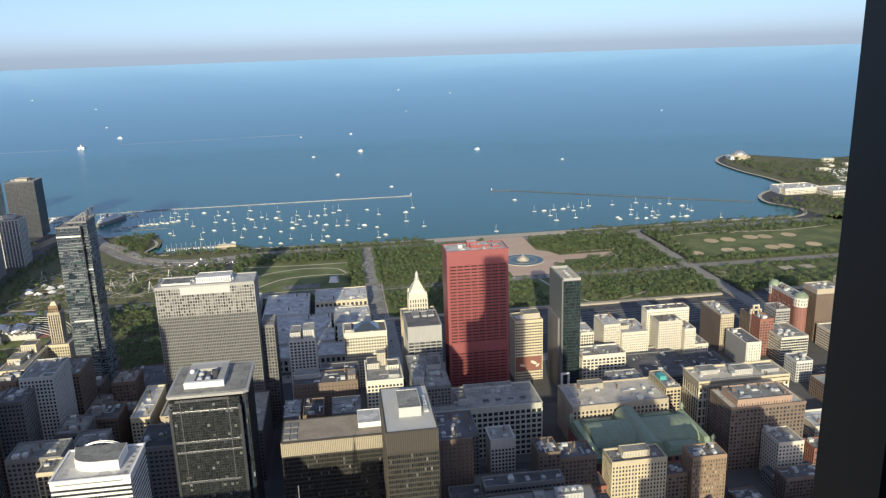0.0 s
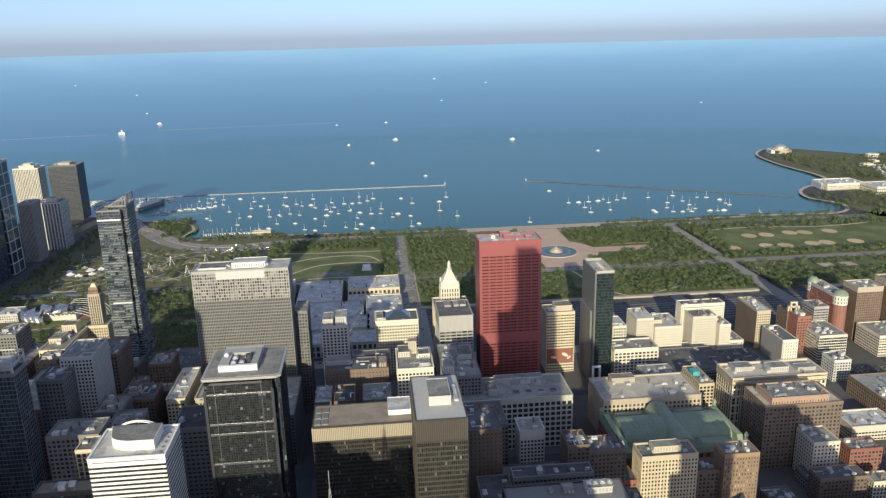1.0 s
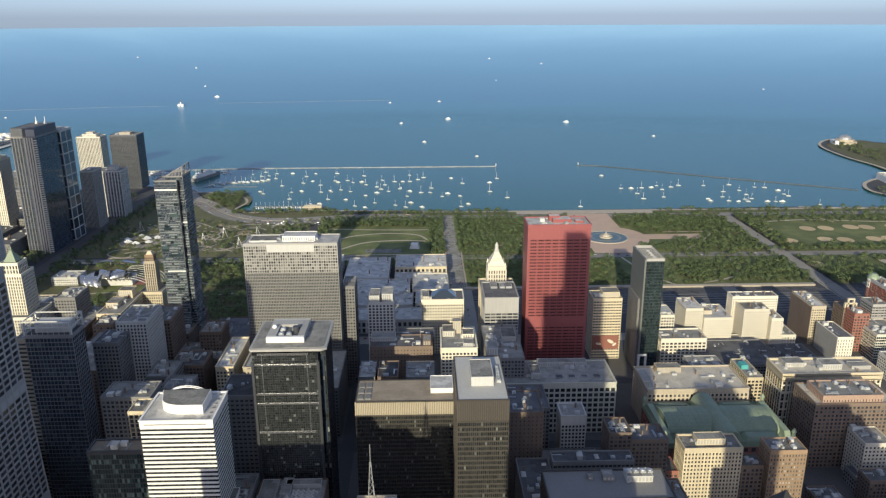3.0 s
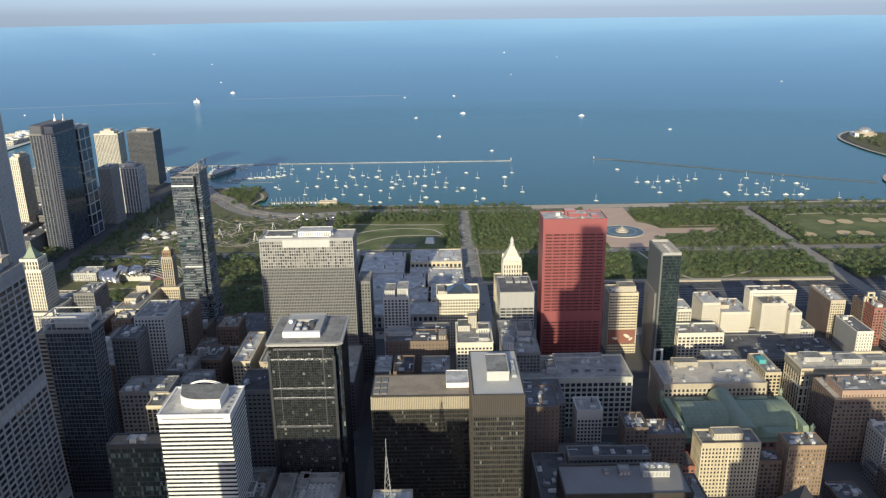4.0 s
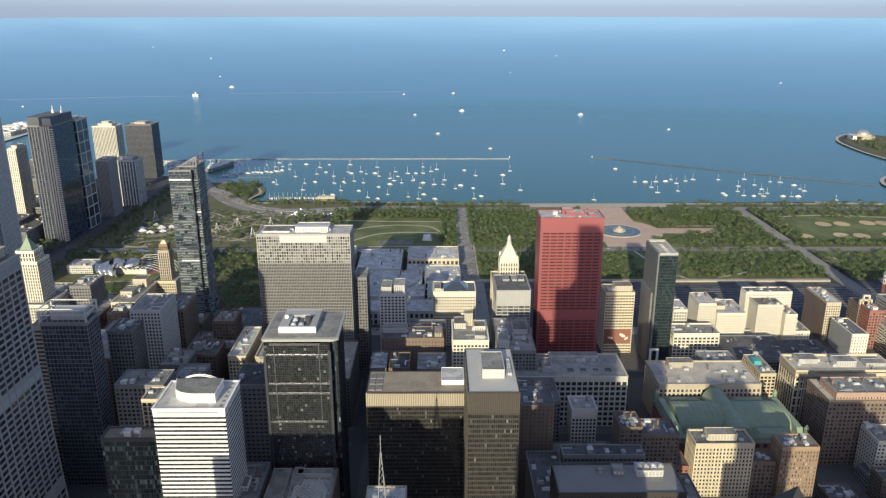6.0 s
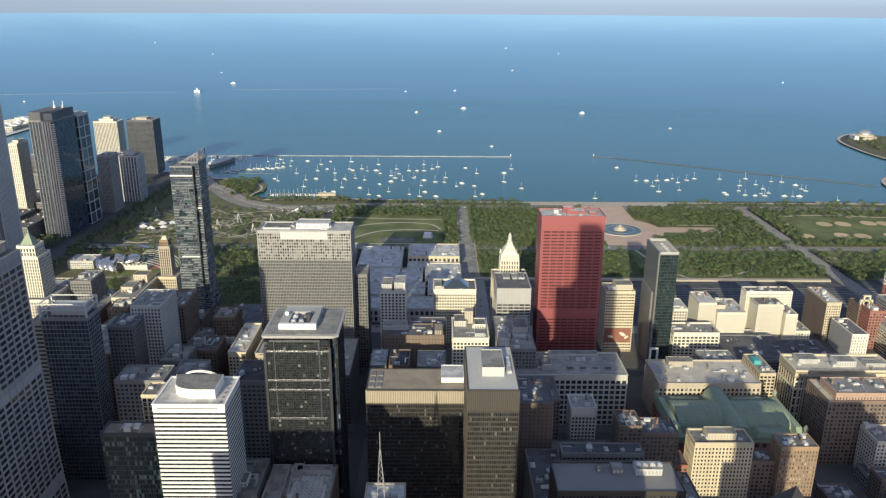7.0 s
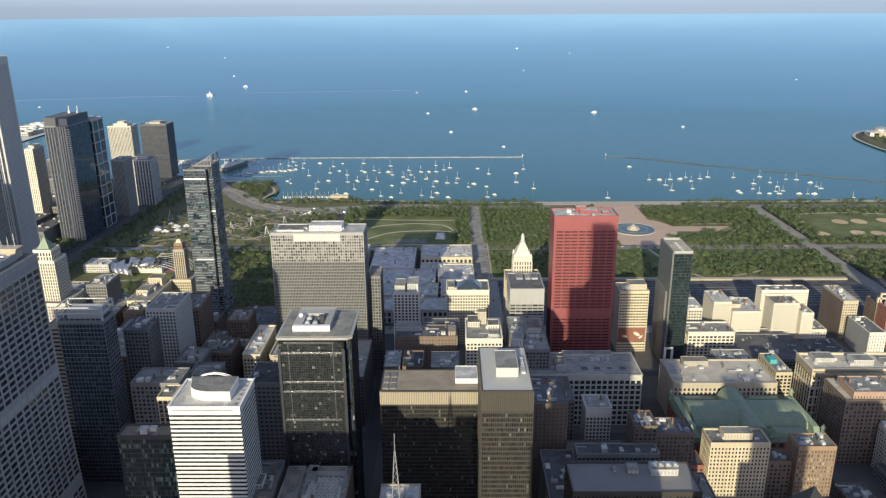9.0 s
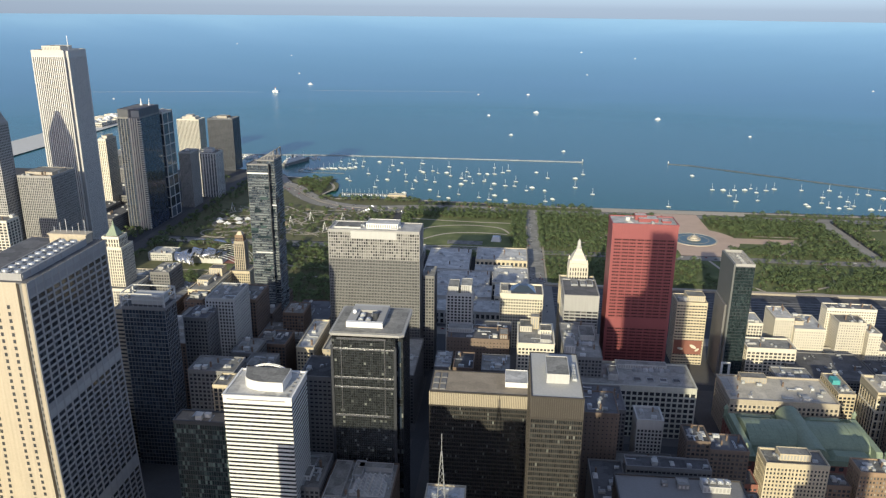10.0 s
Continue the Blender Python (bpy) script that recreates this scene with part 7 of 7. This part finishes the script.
def steamer(x, y, s, label):
    ob = thing("tour_boat", label, "boat", offing(x, y))
    part("hull", hull(30, 8, 3), M["boat"], ob)
    for k, (a, b) in enumerate(((-11, 8), (-9, 5), (-5, 2))):
        g = Geo()
        g.prism([(-3.4, a), (3.4, a), (2.6, b), (-2.6, b)], 3 + 2.6 * k, 5.4 + 2.6 * k, 0.95)
        part("deck_house", g, M["boat"], ob)
    ob.rotation_euler = (0, 0, 1.4)
    ob.scale = (s, s, s)


for x, y, s, lab in ((101, 3211, 0.75, "white tour boat under way"), (579, 3088, 0.75, "white tour boat under way"), (-93, 3092, 0.45, "small white boat under way"), (0, 2608, 0.5, "small white boat under way"),
                     (162, 2320, 0.4, "small white boat under way"), (824, 2698, 0.4, "small white boat under way"), (-1122, 4199, 0.9, "white ferry near the outer lighthouse"),
                     (78, 3897, 0.5, "white boat far out"), (-170, 3851, 0.4, "white boat far out"), (668, 7878, 0.45, "tiny white boat far out"), (1067, 7008, 0.4, "tiny white boat far out"), (485, 5168, 0.35, "tiny white boat far out"),
                     (1973, 4424, 0.35, "tiny white boat far out"), (-3104, 8553, 0.4, "tiny white boat far out"), (-1940, 6676, 0.4, "tiny white boat far out"), (-1373, 4883, 0.4, "tiny white boat far out"), (-1823, 3367, 0.4, "tiny white boat far out")):
    steamer(x, y, s, lab)


# museum campus on the peninsula
def parked_rows(x, y, rows, count, seed):
    """Rows of white coaches and vans in a wide car park, too far off to count."""
    rng = random.Random(seed)
    g = Geo()
    for r in range(rows):
        for k in range(count):
            if rng.random() < 0.3:
                continue
            px, py = x + 9 * k + 11 * r + rng.uniform(-1, 1), y + 26 * r + 3 * (k % 3) + rng.uniform(-2, 2)
            l, w, h = rng.choice(((2.5, 6, 3.3), (2.2, 3, 2.4), (2.0, 2.6, 1.8)))
            g.prism([(px - l, py - w), (px + l, py - w), (px + l, py + w), (px - l, py + w)], 0.4, h * 0.55)
            g.prism([(px - l, py - w * 0.85), (px + l, py - w * 0.85), (px + l, py + w * 0.85), (px - l, py + w * 0.85)], h * 0.55, h, 0.82)
    part("coach_bodies", g, M["boat"], thing("parked_vehicles", "dense rows of white vehicles in a car park", "vehicles"), "", "stuff")


parked_rows(1440, 1965, 9, 16, 91)
aq = building("aquarium", "low white stone aquarium on the lake", 1185, 1290, 1850, 1920, 16, "white", "pale", units=5, roof="roof_white", category="aquarium", cornice=4)
g = Geo()
g.prism([(-60, -20), (-10, 40), (-52, 42)], 0, 15, 0.96)
part("glass_hall", g, M["boat"], aq, "white curved hall by the water")
building("museum", "long white classical museum", 1275, 1345, 1780, 1850, 18, "white", "dark", bay=6, floor=8, pier=2.5, band=2.5, units=4, roof="roof_white", category="museum")
pl = thing("planetarium", "low stone planetarium with a grey dome", "planetarium", (1405, 2490, 0))
g = Geo()
g.drum(0, 0, 38, 0, 9, 12)
g.drum(0, 0, 28, 9, 15, 12)
part("drum", g, M["tan"], pl)
g = Geo()
for i in range(5):
    g.drum(0, 0, 21 * math.cos(0.3 * i), 15 + 14 * math.sin(0.3 * i), 15 + 14 * math.sin(0.3 * (i + 1)), 16, math.cos(0.3 * (i + 1)) / math.cos(0.3 * i))
part("dome", g, M["metal"], pl)
g = Geo()
g.prism([(-46, -30), (-36, -36), (-22, 26), (-40, 20)], 0, 12, 0.9)
part("glass_wing", g, M["boat"], pl, "white glazed wing")
rng = random.Random(33)
for k in range(15):
    x, y = rng.uniform(1420, 1800), rng.uniform(1850, 2330)
    building("lakefront_shed", "low white roofed building among trees", x, x + rng.uniform(20, 50), y, y + rng.uniform(12, 24), rng.uniform(5, 11), "white", "pale", units=1, roof="roof_white", bay=6, floor=5)
rng = random.Random(35)
for k in range(7):
    y = 2540 + 34 * k
    hall = building("pier_hall", "white pier hall with a pale rounded roof", -1530, -1430, y, y + 28, rng.uniform(10, 18), "white", "pale", units=0, roof="roof_white", bay=7, floor=6, category="pier hall")
    g = Geo()
    g.drum(rng.uniform(-25, 25), 0, 13, 12, 24, 14, 0.45)
    part("dome", g, M["boat"], hall, "white domed roof")


# ---- traffic ----
def car(paint, at):
    ob = thing("car", "small %s car on the road" % paint, "car", at, "cars on the park roads")
    g = Geo()
    g.prism([(-0.9, -2.2), (0.9, -2.2), (0.9, 2.2), (-0.9, 2.2)], 0.35, 0.95, 0.96)
    part("body", g, M["car_" + paint], ob)
    g = Geo()
    g.prism([(-0.8, -1.5), (0.8, -1.5), (0.8, 1.0), (-0.8, 1.0)], 0.95, 1.5, 0.8)
    part("cabin", g, G["black"], ob)
    for sx in (-0.85, 0.85):
        for sy in (-1.4, 1.4):
            w = Geo()
            w.drum(0, 0, 0.34, -0.1, 0.1, 8)
            o = place("wheel", w.mesh("wheel", M["rubber"]), ob, (sx, sy, 0.34))
            o.rotation_euler = (0, 1.5708, 0)
    return ob


for paint, c in (("white", (0.62, 0.62, 0.62)), ("silver", (0.45, 0.46, 0.48)), ("black", (0.02, 0.02, 0.025)), ("red", (0.4, 0.03, 0.03))):
    M["car_" + paint] = material("car_paint_" + paint, c, 0.5, 0.03)
CARS = [car(p, (44 + 5 * i, 1150, 0.13)) for i, p in enumerate(("white", "silver", "black", "red"))]
rng = random.Random(44)
for k in range(90):
    way = rng.random()
    if way < 0.26:
        at, a = (rng.choice((40, 45, 56, 62)), rng.uniform(1120, 1555), 0.13), 0
    elif way < 0.66:
        at, a = (rng.uniform(75, 620), rng.choice((1283, 1288, 1295, 1300)), 0.12), 90
    elif way < 0.74:
        at, a = (rng.choice((632, 640, 650, 658)), rng.uniform(1120, 1555), 0.13), 0
    else:
        at, a = (rng.uniform(0, 900), rng.choice((1566, 1572, 1580, 1586)), 0.12), 90
    copy_thing(rng.choice(CARS), pose(*at, 0, 0, a))
for k in range(22):
    at, a = ((rng.choice((41, 46, 56, 61)), rng.uniform(946, 1110), 1.25), 0) if k % 2 else ((rng.uniform(-180, 330), rng.choice((924, 929, 936, 941)), 0.2), 90)
    copy_thing(rng.choice(CARS), pose(*at, 0, 0, a))
for k in range(42):
    copy_thing(rng.choice(CARS), pose(560 + 6.5 * (k % 14) + rng.uniform(-1, 1), 800 + 11 * (k // 14) + rng.uniform(-1, 1), 0.2, 0, 0, rng.choice((0, 180))))
for k in range(26):
    copy_thing(rng.choice(CARS[1:3]), pose(-340 + 5 * k + rng.uniform(-2, 2), 1524 + 6 * (k % 3) + rng.uniform(-1, 1), 0.34, 0, 0, 90 + rng.uniform(-4, 4)))
LANES = curve(BEND[:-1], 30)
for k in range(70):
    i = rng.randrange(len(LANES) - 1)
    (ax, ay), (bx, by) = LANES[i], LANES[i + 1]
    n = Vector((-(by - ay), bx - ax)).normalized() * rng.choice((-20, -15, -9, 9, 15, 20))
    copy_thing(rng.choice(CARS), pose(ax + n.x, ay + n.y, 0.45, 0, 0, math.degrees(math.atan2(by - ay, bx - ax)) - 90))
